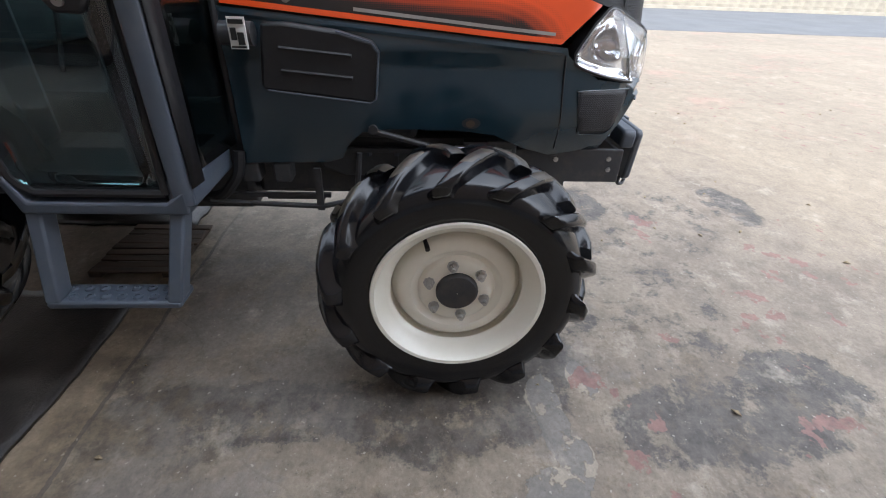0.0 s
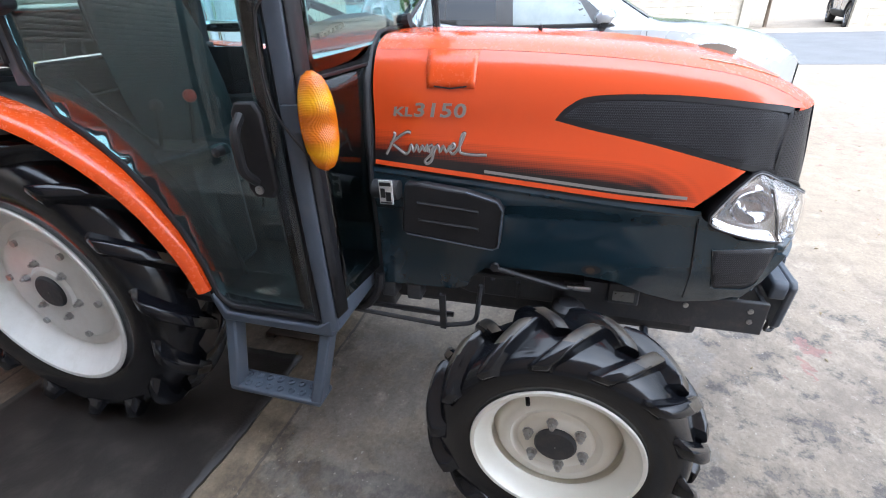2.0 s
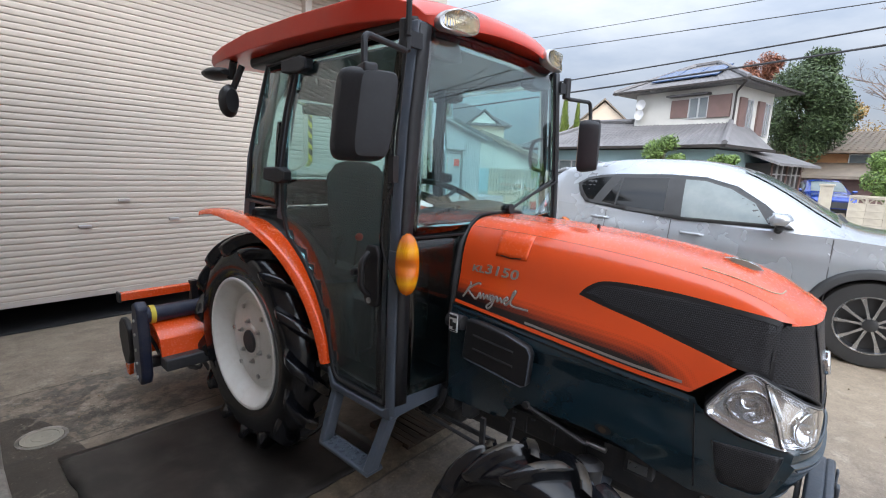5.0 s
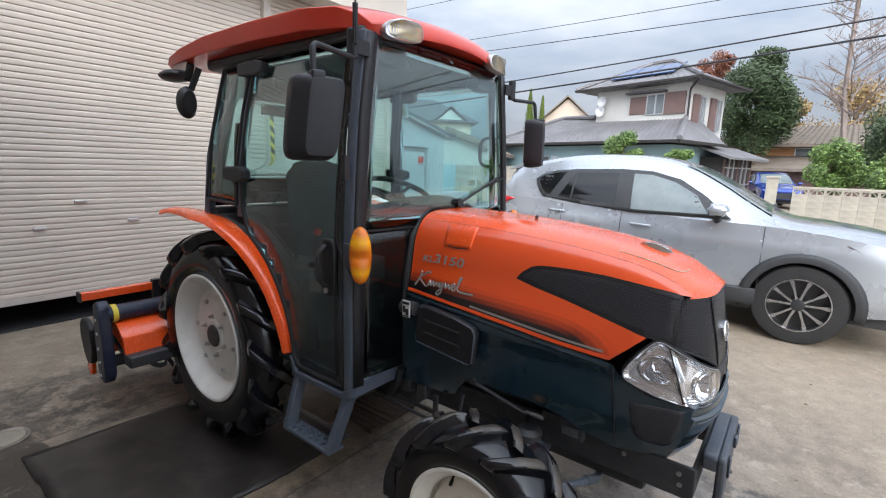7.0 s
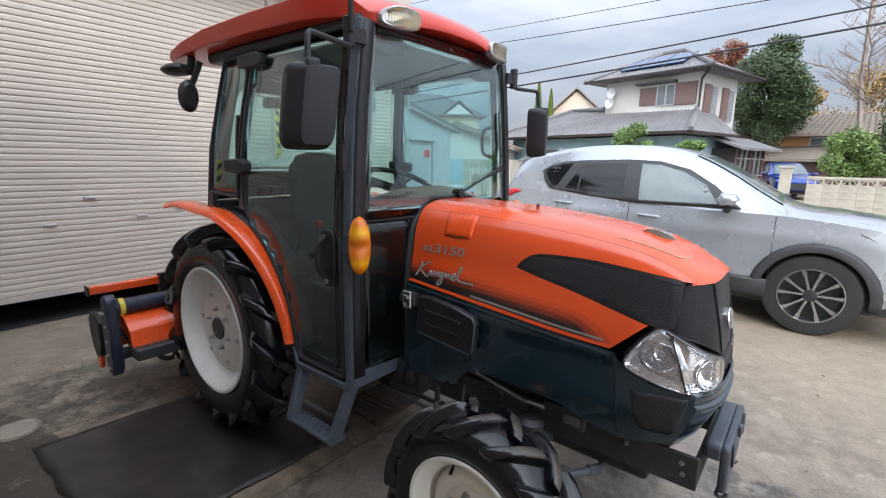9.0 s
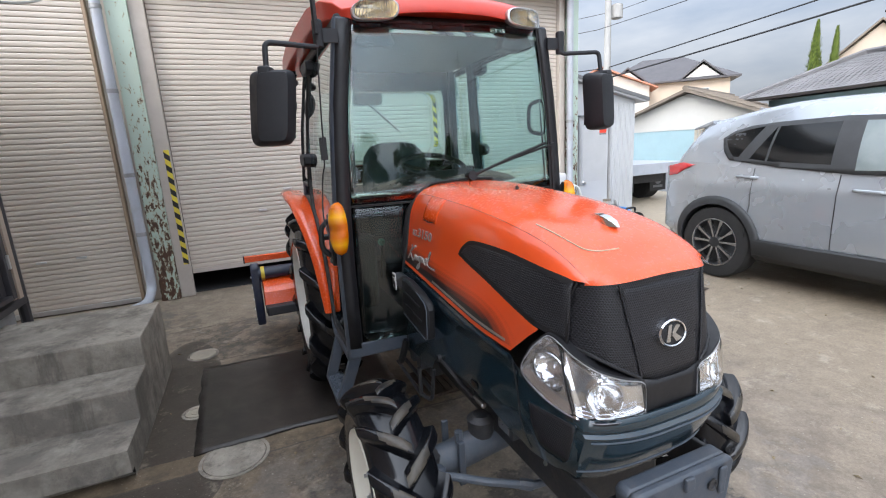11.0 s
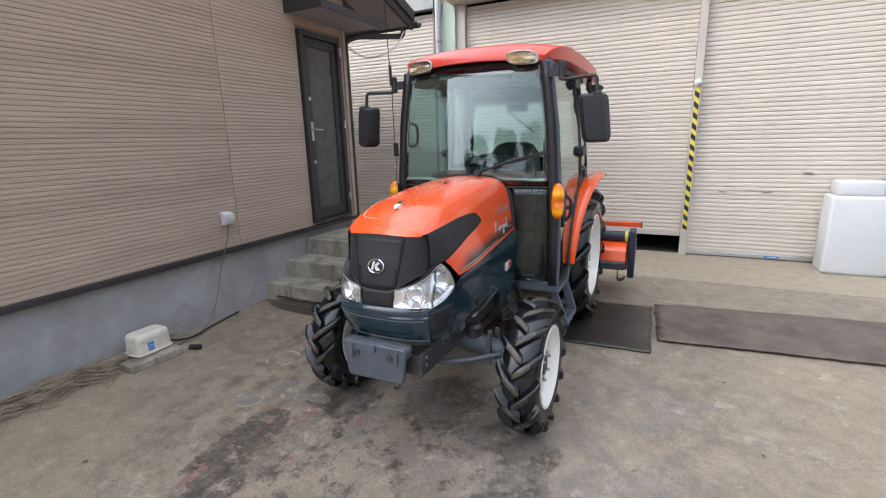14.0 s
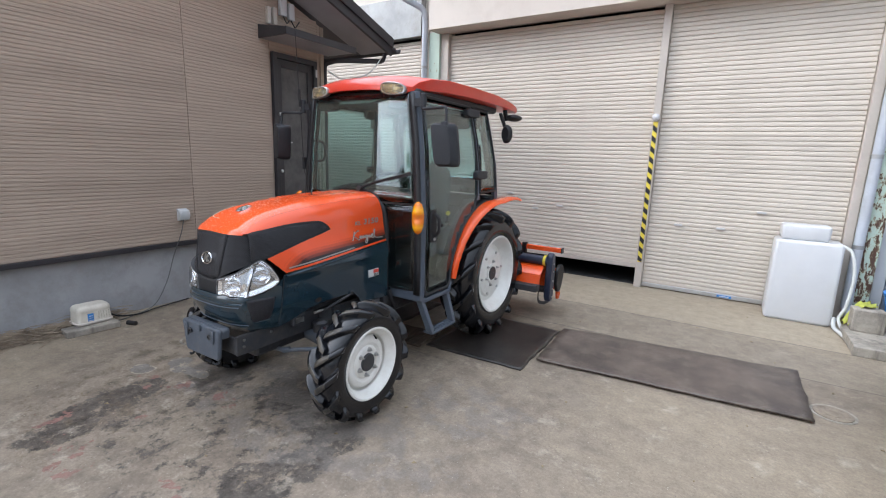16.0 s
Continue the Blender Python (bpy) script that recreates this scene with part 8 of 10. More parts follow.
# ---- parked car: front at local y = 0, tail drawn at 4.54 and pulled in by cp(), middle plane x = 0 ----
CT = [(0.0, 0.80), (0.12, 0.90), (0.35, 0.985), (0.8, 1.055), (1.22, 1.105), (1.45, 1.23), (1.75, 1.42), (2.05, 1.575), (2.35, 1.66), (2.8, 1.69), (3.3, 1.675), (3.8, 1.60), (4.05, 1.545), (4.20, 1.44), (4.36, 1.20), (4.46, 1.06), (4.54, 0.98)]
CB = [(0.0, 0.74), (0.12, 0.83), (0.35, 0.91), (0.8, 0.99), (1.25, 1.035), (2.0, 1.05), (3.0, 1.09), (3.7, 1.14), (4.2, 1.13), (4.4, 1.02), (4.54, 0.92)]
CW = [(0.0, 0.66), (0.10, 0.76), (0.3, 0.845), (0.6, 0.895), (1.0, 0.915), (2.5, 0.92), (3.6, 0.915), (4.0, 0.895), (4.3, 0.83), (4.46, 0.77), (4.54, 0.72)]
CG = [(0.0, 0.50), (0.3, 0.66), (0.8, 0.72), (1.2, 0.74), (1.6, 0.70), (2.0, 0.645), (2.6, 0.635), (3.4, 0.62), (4.0, 0.585), (4.3, 0.60), (4.54, 0.60)]


def car_low_x(v, z):
    w = eased(CW, v)
    t = (z - 0.62) / 0.45
    crease = 0.010 * math.exp(-((z - (0.80 + 0.04 * v)) / 0.065) ** 2)
    return w * (1 - 0.045 * t * t) + crease - 0.04 * max(0.0, (0.42 - z) / 0.2)


def car_up_x(v, z):
    b, top = eased(CB, v), eased(CT, v)
    ze = top - 0.075
    x0, x1 = car_low_x(v, b), eased(CG, v)
    t = max(0.0, min(1.0, (z - b) / max(0.02, ze - b)))
    return x0 + (x1 - x0) * t + 0.035 * math.sin(math.pi * t) * (1 if top - b > 0.2 else 0)


def parked_car(T, paint, label, group="", detail=True):
    base = T.translation
    car = thing("parked_car", base, label, "car", group)

    def cp(name, bm, mat, parent=None, text="", **kw):
        # everything behind 4.05 is pulled in to fit the camera's view
        for v in bm.verts:
            if v.co.y > 4.05:
                v.co.y = 4.05 + (v.co.y - 4.05) * 0.70
        bmesh.ops.transform(bm, matrix=T, verts=bm.verts[:])
        return part(name, bm, mat, parent or car, text, **kw)

    wf, wr, wz, ar = 1.005, 3.63, 0.360, 0.405
    flanks = []
    bm = B()
    vs = [i * 4.54 / 60 for i in range(61)]
    loops = []
    for v in vs:
        b, top, g = eased(CB, v), eased(CT, v), eased(CG, v)
        ze = top - 0.075
        half = [(car_low_x(v, b), b)] + [(car_up_x(v, b + (ze - b) * t), b + (ze - b) * t) for t in (0.25, 0.5, 0.75, 1.0)] + [(g * 0.93, ze + 0.042), (g * 0.75, ze + 0.062), (g * 0.4, ze + 0.073), (0, top)]
        loops.append([(-x, v, z) for x, z in half] + [(x, v, z) for x, z in half[::-1][1:]])
    rings(bm, loops, closed=False)
    for s in (-1, 1):
        poly = [(0.02, 0.42), (0.02, eased(CB, 0.02))] + [(v, eased(CB, v)) for v in vs[1:-1]] + [(4.53, eased(CB, 4.53)), (4.53, 0.45), (4.30, 0.40)]
        for wc in (wr, wf):
            poly += [(wc + ar * math.cos(a), max(0.30, wz + ar * math.sin(a))) for a in (math.pi * (-0.03 + 1.06 * i / 16) for i in range(17))]
            if wc == wr:
                poly += [(wr - ar - 0.1, 0.30), (wf + ar + 0.1, 0.30)]
        poly += [(0.30, 0.36)]
        own, nn = B(), []
        skin(own, poly, lambda v, z: (s * car_low_x(v, z), v, z), 0.09, nn)
        flanks.append((own, [T.to_3x3() @ n for n in nn]))
    for v in (0.0, 4.54):
        w = eased(CW, v)
        lo = 0.42
        pts = [(-car_low_x(v, lo), v, lo), (car_low_x(v, lo), v, lo), (car_low_x(v, 0.6), v, 0.6), (car_low_x(v, eased(CB, v)), v, eased(CB, v))] + [p for p in loops[0 if v == 0 else -1][::-1][1:-1]] + [(-car_low_x(v, eased(CB, v)), v, eased(CB, v)), (-car_low_x(v, 0.6), v, 0.6)]
        bm.faces.new([bm.verts.new(p) for p in pts])
    body = cp("body", bm, paint, None, "glossy painted body", smooth=0.7)
    for own, nn in flanks:
        cp("body_side", own, paint, body, smooth=3.0, normals=nn)
    bm = B()
    box(bm, -0.78, 0.78, 0.25, 4.35, 0.24, 0.85)
    cp("underbody", bm, M["car_black"], None, smooth=0)
    # windscreen and rear glass
    bm = B()
    rows = []
    for i in range(11):
        v = 1.30 + 0.78 * i / 10
        g = eased(CG, v) * 0.90
        rows.append([(g * (k / 6 - 1), v, eased(CT, v) - 0.02 * abs(k / 6 - 1) ** 2.5 + 0.006) for k in range(13)])
    rings(bm, rows, closed=False)
    cp("windscreen", bm, M["car_screen"], None, "raked opaque windscreen, reflected sky put into its pale colour", solid=0.003)
    bm = B()
    rows = []
    for i in range(6):
        v = 4.10 + 0.24 * i / 5
        g = eased(CG, v) * 0.88
        rows.append([(g * (k / 6 - 1), v + 0.012, eased(CT, v) - 0.02 * abs(k / 6 - 1) ** 2.5 + 0.004) for k in range(13)])
    rings(bm, rows, closed=False)
    cp("rear_glass", bm, M["privacy"], None, solid=0.003)
    dlo = [(1.60, 1.075), (1.9, 1.072), (2.53, 1.068), (3.1, 1.115), (3.40, 1.155), (3.56, 1.172), (3.64, 1.25), (3.71, 1.375), (3.62, 1.44), (3.46, 1.480), (3.2, 1.500), (2.7, 1.515), (2.38, 1.500), (2.1, 1.425), (1.85, 1.275)]
    panes = [("front_window", [(1.80, 1.105), (2.53, 1.100), (2.56, 1.472), (2.38, 1.464), (2.15, 1.400), (1.93, 1.280)]), ("rear_window", [(2.70, 1.140), (3.20, 1.165), (3.185, 1.462), (2.72, 1.476)]), ("vent_window", [(3.22, 1.168), (3.365, 1.185), (3.208, 1.458)]), ("quarter_window", [(3.475, 1.200), (3.53, 1.205), (3.60, 1.275), (3.672, 1.375), (3.60, 1.420), (3.46, 1.450), (3.325, 1.468)])]
    for s in (-1, 1):
        bm = B()
        skin(bm, dlo, lambda v, z: (s * (car_up_x(v, z) + 0.014), v, z), 0.05)
        trim = cp("window_surround", bm, M["car_black"], None, "black window surround", solid=0.004)
        for nm, poly in panes:
            bm = B()
            nn = []
            skin(bm, poly, lambda v, z: (s * (car_up_x(v, z) + 0.019), v, z), 0.05, nn)
            cp(nm, bm, M["car_screen" if nm == "front_window" else "privacy"], trim, "opaque front window, pale colour for what shows through and reflects" if nm == "front_window" else "dark side window", smooth=3.0)
        # sill and arch cladding
        bm = B()
        rings(bm, [[(s * (car_low_x(v, 0.42) + 0.012), v, 0.455), (s * (car_low_x(v, 0.42) + 0.022), v, 0.44), (s * (car_low_x(v, 0.35) + 0.016), v, 0.32), (s * (car_low_x(v, 0.35) - 0.05), v, 0.25)] for v in (1.33, 1.6, 2.2, 2.8, 3.24)], closed=False)
        cp("sill_cladding", bm, M["car_black"], None, "black sill cladding", solid=0.01)
        for wc in (wf, wr):
            bm = B()
            loops2 = []
            for i in range(25):
                a = math.pi * (-0.06 + 1.12 * i / 24)
                c, sn = math.cos(a), math.sin(a)
                loop = []
                for rr, o in ((ar - 0.012, -0.06), (ar - 0.012, 0.018), (ar + 0.03, 0.022), (ar + 0.062, 0.008)):
                    v, z = wc + rr * c, wz + rr * sn
                    loop.append((s * (car_low_x(min(4.5, max(0.05, v)), max(0.3, z)) + o), v, max(0.26, z)))
                loops2.append(loop)
            rings(bm, loops2, closed=False)
            cp("arch_cladding", bm, M["car_black"], None, "black wheel-arch cladding", solid=0.006)
        # handles, mirror, lamps
        for v, z in ((2.41, 0.945), (3.36, 1.02)):
            bm = B()
            tube(bm, bend([(s * (car_low_x(v, z) - 0.005), v - 0.10, z - 0.004), (s * (car_low_x(v, z) + 0.028), v - 0.085, z), (s * (car_low_x(v, z) + 0.028), v + 0.085, z + 0.006), (s * (car_low_x(v, z) - 0.005), v + 0.10, z + 0.006)], 0.02), 0.014, 8)
            cp("door_handle", bm, paint, None, "body-coloured door handle")
        bm = B()
        rings(bm, [[(s * (0.93 + x), 1.70 + y * k, 1.165 + z * k) for x, y, z in ((o, 0.10, 0.0), (o, 0.06, 0.06), (o, -0.06, 0.055), (o, -0.10, 0.0), (o, -0.05, -0.06), (o, 0.07, -0.06))] for o, k in ((0.0, 0.55), (0.03, 0.9), (0.12, 1.0), (0.18, 0.8), (0.20, 0.4))])
        mirror = cp("door_mirror", bm, paint, None, "door mirror with body-coloured shell", bevel=0.01)
        bm = B()
        tube(bm, [(s * 0.88, 1.72, 1.06), (s * 1.0, 1.70, 1.10)], 0.035, 8)
        cp("mirror_foot", bm, M["car_black"], mirror)
        for v in (1.33, 2.62, 3.30):
            bm = B()
            top = eased(CB, v) - 0.01
            tube(bm, [(s * (car_low_x(v + 0.0, z) + 0.0005), v + (0.10 * max(0.0, (0.75 - z)) if v > 3 else 0), z) for z in (0.46, 0.6, 0.75, 0.9, top)], 0.004, 6)
            cp("door_gap", bm, M["black"], None)
        bm = B()
        rings(bm, [[(s * (eased(CW, max(0.02, v)) * 0.985 + 0.004), v, z0), (s * (eased(CW, max(0.02, v)) * 0.96 + 0.004), v + 0.02, z1)] for v, z0, z1 in ((0.03, 0.70, 0.76), (0.2, 0.73, 0.84), (0.45, 0.79, 0.90), (0.74, 0.925, 0.945))], closed=False)
        cp("headlight", bm, M["chrome"], None, "slim headlight", solid=0.004)
        bm = B()
        skin(bm, [(3.93, 1.125), (4.10, 1.145), (4.46, 1.10), (4.46, 0.99), (4.20, 1.02)], lambda v, z: (s * (car_low_x(v, min(z, eased(CB, v))) + 0.006), v, z), 0.06)
        cp("tail_light", bm, M["tail"], None, "red wrap-round tail light", solid=0.006)
        for wc in (wf, wr):
            bm = B()
            xo = s * 0.905
            rings(bm, [[(xo + s * o, wc + r * math.cos(a), wz + r * math.sin(a)) for a in (2 * math.pi * k / 40 for k in range(40))] for o, r in ((-0.20, 0.235), (-0.20, 0.340), (-0.17, 0.360), (-0.03, 0.360), (-0.004, 0.346), (0.004, 0.300), (0.0, 0.243), (-0.02, 0.232))], cap=False)
            tyre2 = cp("tyre", bm, M["car_tyre"], None, "road tyre")
            bm = B()
            rings(bm, [[(xo + s * o, wc + r * math.cos(a), wz + r * math.sin(a)) for a in (2 * math.pi * k / 40 for k in range(40))] for o, r in ((-0.004, 0.240), (0.002, 0.232), (-0.015, 0.222), (-0.08, 0.215), (-0.09, 0.01))], cap=False)
            rim2 = cp("rim", bm, M["alloy_dark"], None, "dark alloy rim")
            bm = B()
            rings(bm, [[(xo + s * o, wc + r * math.cos(a), wz + r * math.sin(a)) for a in (2 * math.pi * k / 40 for k in range(40))] for o, r in ((-0.006, 0.243), (0.006, 0.241), (0.007, 0.232), (-0.004, 0.228))], cap=False)
            cp("rim_edge", bm, M["alloy"], rim2, "bright machined rim edge")
            for k in range(10):
                a = 2 * math.pi * (k // 2) / 5 + (0.24 if k % 2 else -0.24) + 0.3
                bm = B()
                q = [(0.045, 0.010), (0.045, -0.010), (0.15, -0.009), (0.232, -0.019), (0.232, 0.019), (0.15, 0.009)]
                sk = 0.10 if k % 2 else -0.10
                pts = []
                for r, h in q:
                    aa = a + sk * (r - 0.045) / 0.18 * 0.6
                    pts.append((wc + r * math.cos(aa) - h * math.sin(aa), wz + r * math.sin(aa) + h * math.cos(aa)))
                rings(bm, [[(xo + s * o, y, z) for y, z in pts] for o in (-0.045, -0.008)])
                cp("spoke", bm, M["alloy"], rim2, smooth=0)
            bm = B()
            rings(bm, [[(xo + s * o, wc + r * math.cos(a), wz + r * math.sin(a)) for a in (2 * math.pi * k / 20 for k in range(20))] for o, r in ((-0.06, 0.055), (-0.006, 0.052), (0.0, 0.03), (0.0, 0.002))], cap=False)
            cp("hub_cap", bm, M["alloy_dark"], rim2)
    bm = B()
    box(bm, -0.60, 0.60, -0.015, 0.02, 0.45, 0.72)
    cp("radiator_grille", bm, M["car_black"], None, smooth=0)
    bm = B()
    prism(bm, [(3.98, 1.530), (4.05, 1.500), (4.26, 1.470), (4.27, 1.490), (3.98, 1.562)], -0.56, 0.56, "x")
    cp("spoiler", bm, paint, None, "roof spoiler", bevel=0.008)
    bm = B()
    prism(bm, [(3.72, 1.63), (3.90, 1.60), (3.86, 1.67)], -0.012, 0.012, "x")
    cp("roof_aerial", bm, paint, None, "shark-fin aerial")
    bm = B()
    for s in (-1, 1):
        tube(bm, [(s * 0.1 + 0.05, 1.27, 1.125), (s * 0.1 + 0.45, 1.34, 1.17)], 0.008, 6)
    cp("wipers", bm, M["black"], None)
    return car


parked_car(pose(4.275, -1.80, 0.0, 0, 0, 0), M["car_silver"], "silver five-door SUV with black arch cladding parked in the yard")

# ---- white tank with a box on it ----
tk = thing("water_tank", (3.04, 4.06, 0), "tall white plastic tank standing by the shutter", "tank")
bm = B()
soft_box(bm, 2.755, 3.325, 3.89, 4.24, 0.0, 0.845, 0.035, 4, 0.985)
part("tank_body", bm, M["tank"], tk)
bm = B()
tube(bm, smooth_line([(3.29, 3.95, 0.83), (3.37, 3.90, 0.78), (3.42, 3.88, 0.55), (3.40, 3.86, 0.25), (3.36, 3.84, 0.12), (3.40, 3.80, 0.03)], 6), 0.014, 8)
part("clear_hose", bm, M["hose"], tk, "curved translucent hose")
tb = thing("plastic_bin", (3.0, 4.05, 0.85), "small white plastic bin standing on the tank", "bin")
bm = B()
soft_box(bm, 2.80, 3.20, 3.94, 4.20, 0.846, 1.0, 0.03, 4, 1.02)
part("bin_body", bm, M["tank"], tb)

# ---- shed beside the shutter building ----
shed = thing("shed", (4.25, 5.0, 0), "small pale grey sheet-metal shed with a lean-to roof", "shed")
SX0, SX1, SYF = 3.67, 4.86, 4.40
bm = B()
prism(bm, [(SX0, 0.0), (3.76, 0.0), (3.76, 1.76), (4.37, 1.76), (4.37, 0.0), (SX1, 0.0), (SX1, 1.98), (SX0, 2.26)], SYF, SYF + 0.05, "y")
part("front_wall", bm, M["shed"], shed, smooth=0)
for x0, x1, y0, y1, z1 in ((SX0, SX0 + 0.04, SYF + 0.05, 6.6, 2.2), (SX1 - 0.04, SX1, SYF + 0.05, 6.6, 1.95), (SX0, SX1, 6.6, 6.65, 1.98)):
    bm = B()
    box(bm, x0, x1, y0, y1, 0, z1)
    part("wall", bm, M["shed"], shed, smooth=0)
for i in range(9):
    x = 4.42 + i * 0.05
    if x < SX1 - 0.02:
        bm = B()
        box(bm, x, x + 0.012, SYF - 0.008, SYF, 0.02, 1.95)
        part("rib", bm, M["shed"], shed, smooth=0)
bm = B()
prism(bm, [(SX0 - 0.02, 2.27), (SX1 + 0.16, 1.95), (SX1 + 0.16, 2.0), (SX0 - 0.02, 2.33)], SYF - 0.10, 6.75, "y")
part("roof", bm, M["shed"], shed, smooth=0)
bm = B()
prism(bm, [(SX0 - 0.02, 2.30), (SX1 + 0.18, 1.965), (SX1 + 0.18, 2.02), (SX0 - 0.02, 2.35)], SYF - 0.115, SYF - 0.10, "y")
part("roof_trim", bm, M["shed_trim"], shed, smooth=0)
bm = B()
for b6 in ((3.765, 3.80, SYF - 0.02, SYF + 0.03, 0.0, 1.755), (4.33, 4.365, SYF - 0.02, SYF + 0.03, 0.0, 1.755), (3.80, 4.33, SYF - 0.02, SYF + 0.03, 1.72, 1.755)):
    box(bm, *b6)
part("door_frame", bm, M["alu"], shed, smooth=0)
bm = B()
box(bm, 3.745, 4.39, SYF - 0.05, SYF - 0.0, 1.765, 1.785)
part("drip_edge", bm, M["shed_trim"], shed, smooth=0)
bm = B()
box(bm, 3.805, 4.325, SYF - 0.008, SYF + 0.025, 0.03, 1.715)
sd = part("shed_door", bm, M["shed"], shed, "pale grey metal door", smooth=0)
bm = B()
box(bm, 3.84, 4.29, SYF - 0.014, SYF - 0.009, 0.80, 1.66)
part("door_panel", bm, surf("grey_door_panel", (0.46, 0.47, 0.48), (0.43, 0.44, 0.45), 0.4), sd, "flat grey upper panel", smooth=0)
bm = B()
box(bm, 4.15, 4.28, SYF - 0.019, SYF - 0.0145, 1.52, 1.63)
part("red_sticker", bm, M["red_label"], sd, "small red sticker", smooth=0)
bm = B()
for k in range(4):
    box(bm, 4.15 + 0.033 * k, 4.175 + 0.033 * k, SYF - 0.019, SYF - 0.0145, 1.495, 1.510)
part("sticker_text", bm, M["shed_trim"], sd, smooth=0)
bm = B()
lathe(bm, [(0.0, 0.03), (-0.02, 0.028), (-0.03, 0.018), (-0.055, 0.022), (-0.06, 0.001)], (3.855, SYF - 0.008, 0.79), "y", 16)
part("door_knob", bm, M["alu"], sd, "round metal knob")

# ---- wash place in front of the shed ----
bm = B()
box(bm, 3.37, 4.06, 3.12, 3.75, 0.0, 0.085)
bmesh.ops.subdivide_edges(bm, edges=bm.edges[:], cuts=5, use_grid_fill=True)
for v in bm.verts:
    v.co += 0.006 * noise.noise_vector(v.co * 6)
tagged(part("concrete_slab", bm, M["concrete"], None, bevel=0.006), "low concrete slab of the wash place", "slab", kind="structure")
bl = thing("concrete_block", (3.45, 3.72, 0), "mossy grey concrete block beside the wash place", "block")
bm = B()
box(bm, 3.42, 3.66, 3.62, 3.80, 0.085, 0.29)
part("block_body", bm, M["concrete"], bl, bevel=0.008)
tub = thing("blue_tub", (3.98, 3.95, 0), "bright blue plastic tub on the wash place", "tub")
bm = B()
lathe(bm, [(0.002, 0.001), (0.002, 0.24), (0.30, 0.29), (0.315, 0.305), (0.33, 0.305), (0.325, 0.285), (0.03, 0.23), (0.03, 0.001)], (3.98, 3.98, 0.085), "z", 40)
part("tub_body", bm, M["blue_tub"], tub)
bm = B()
tube(bm, [(3.98 + 0.29 * math.cos(a), 3.98 + 0.29 * math.sin(a), 0.385) for a in (2 * math.pi * i / 40 for i in range(41))], 0.008, 6)
part("rim_bead", bm, M["blue_tub"], tub)
tap = thing("standpipe", (3.72, 3.78, 0), "concrete standpipe with a brass tap", "water tap")
bm = B()
lathe(bm, [(0, 0.052), (0.50, 0.048)], (3.73, 3.74, 0.085), "z", 20, True)
part("post", bm, M["pole"], tap)
bm = B()
lathe(bm, [(0, 0.055), (0.02, 0.055)], (3.73, 3.74, 0.585), "z", 20, True)
part("post_cap", bm, M["roof_brown"], tap)
bm = B()
tube(bm, bend([(3.78, 3.74, 0.52), (3.88, 3.72, 0.52), (3.92, 3.70, 0.46)], 0.03), 0.013, 8)
tube(bm, [(3.86, 3.72, 0.53), (3.86, 3.72, 0.57)], 0.010, 8)
tube(bm, [(3.83, 3.70, 0.575), (3.89, 3.74, 0.575)], 0.009, 8)
part("tap", bm, M["steel"], tap, "metal tap")
bm = B()
tube(bm, smooth_line([(3.92, 3.70, 0.46), (3.93, 3.68, 0.30), (3.90, 3.5, 0.15), (3.86, 3.42, 0.20)], 5), 0.010, 8)
part("tap_hose", bm, M["dark_blue"], tap)
reel = thing("hose_reel", (3.86, 3.40, 0.085), "black hose reel wound with dark hose on the concrete slab", "hose reel")
bm = B()
box(bm, 3.66, 4.02, 3.27, 3.33, 0.086, 0.125)
box(bm, 3.66, 4.02, 3.50, 3.56, 0.086, 0.125)
box(bm, 3.66, 3.72, 3.33, 3.50, 0.086, 0.115)
box(bm, 3.96, 4.02, 3.33, 3.50, 0.086, 0.115)
part("foot", bm, M["black"], reel, bevel=0.01)
for yy in (3.31, 3.52):
    bm = B()
    rings(bm, [[(3.85 + r * math.cos(a), yy + o, 0.29 + r * math.sin(a)) for a in (2 * math.pi * i / 36 for i in range(36))] for o, r in ((-0.008, 0.165), (0.008, 0.165))])
    part("flange", bm, M["black"], reel)
    bm = B()
    prism(bm, [(3.74, 0.12), (3.97, 0.12), (3.87, 0.33), (3.83, 0.33)], yy - 0.035, yy - 0.02, "y")
    part("side_frame", bm, M["black"], reel, bevel=0.006)
bm = B()
coil = []
for layer, rr in enumerate((0.10, 0.128, 0.15)):
    for i in range(7 * 24 + 1):
        a, along = 2 * math.pi * i / 24, 0.027 * min(6.0, i / 24)
        coil.append((3.85 + rr * math.cos(a), 3.332 + (0.162 - along if layer == 1 else along), 0.29 + rr * math.sin(a)))
tube(bm, coil, 0.013, 6)
part("wound_hose", bm, surf("dark_brown_hose", (0.045, 0.035, 0.03), None, 0.5), reel, "dark coiled hose")
bm = B()
tube(bm, bend([(3.78, 3.42, 0.42), (3.78, 3.42, 0.50), (3.93, 3.42, 0.50), (3.93, 3.42, 0.42)], 0.03), 0.014, 8)
part("carry_handle", bm, M["black"], reel)
bm = B()
tube(bm, bend([(3.85, 3.29, 0.29), (3.85, 3.25, 0.29), (3.90, 3.25, 0.26), (3.90, 3.20, 0.26)], 0.015), 0.012, 8)
part("crank", bm, M["alu"], reel, "grey crank")
cloth = thing("cloth", (3.50, 3.78, 0.12), "crumpled yellow-green cloth draped over a concrete block", "cloth")
bm = B()


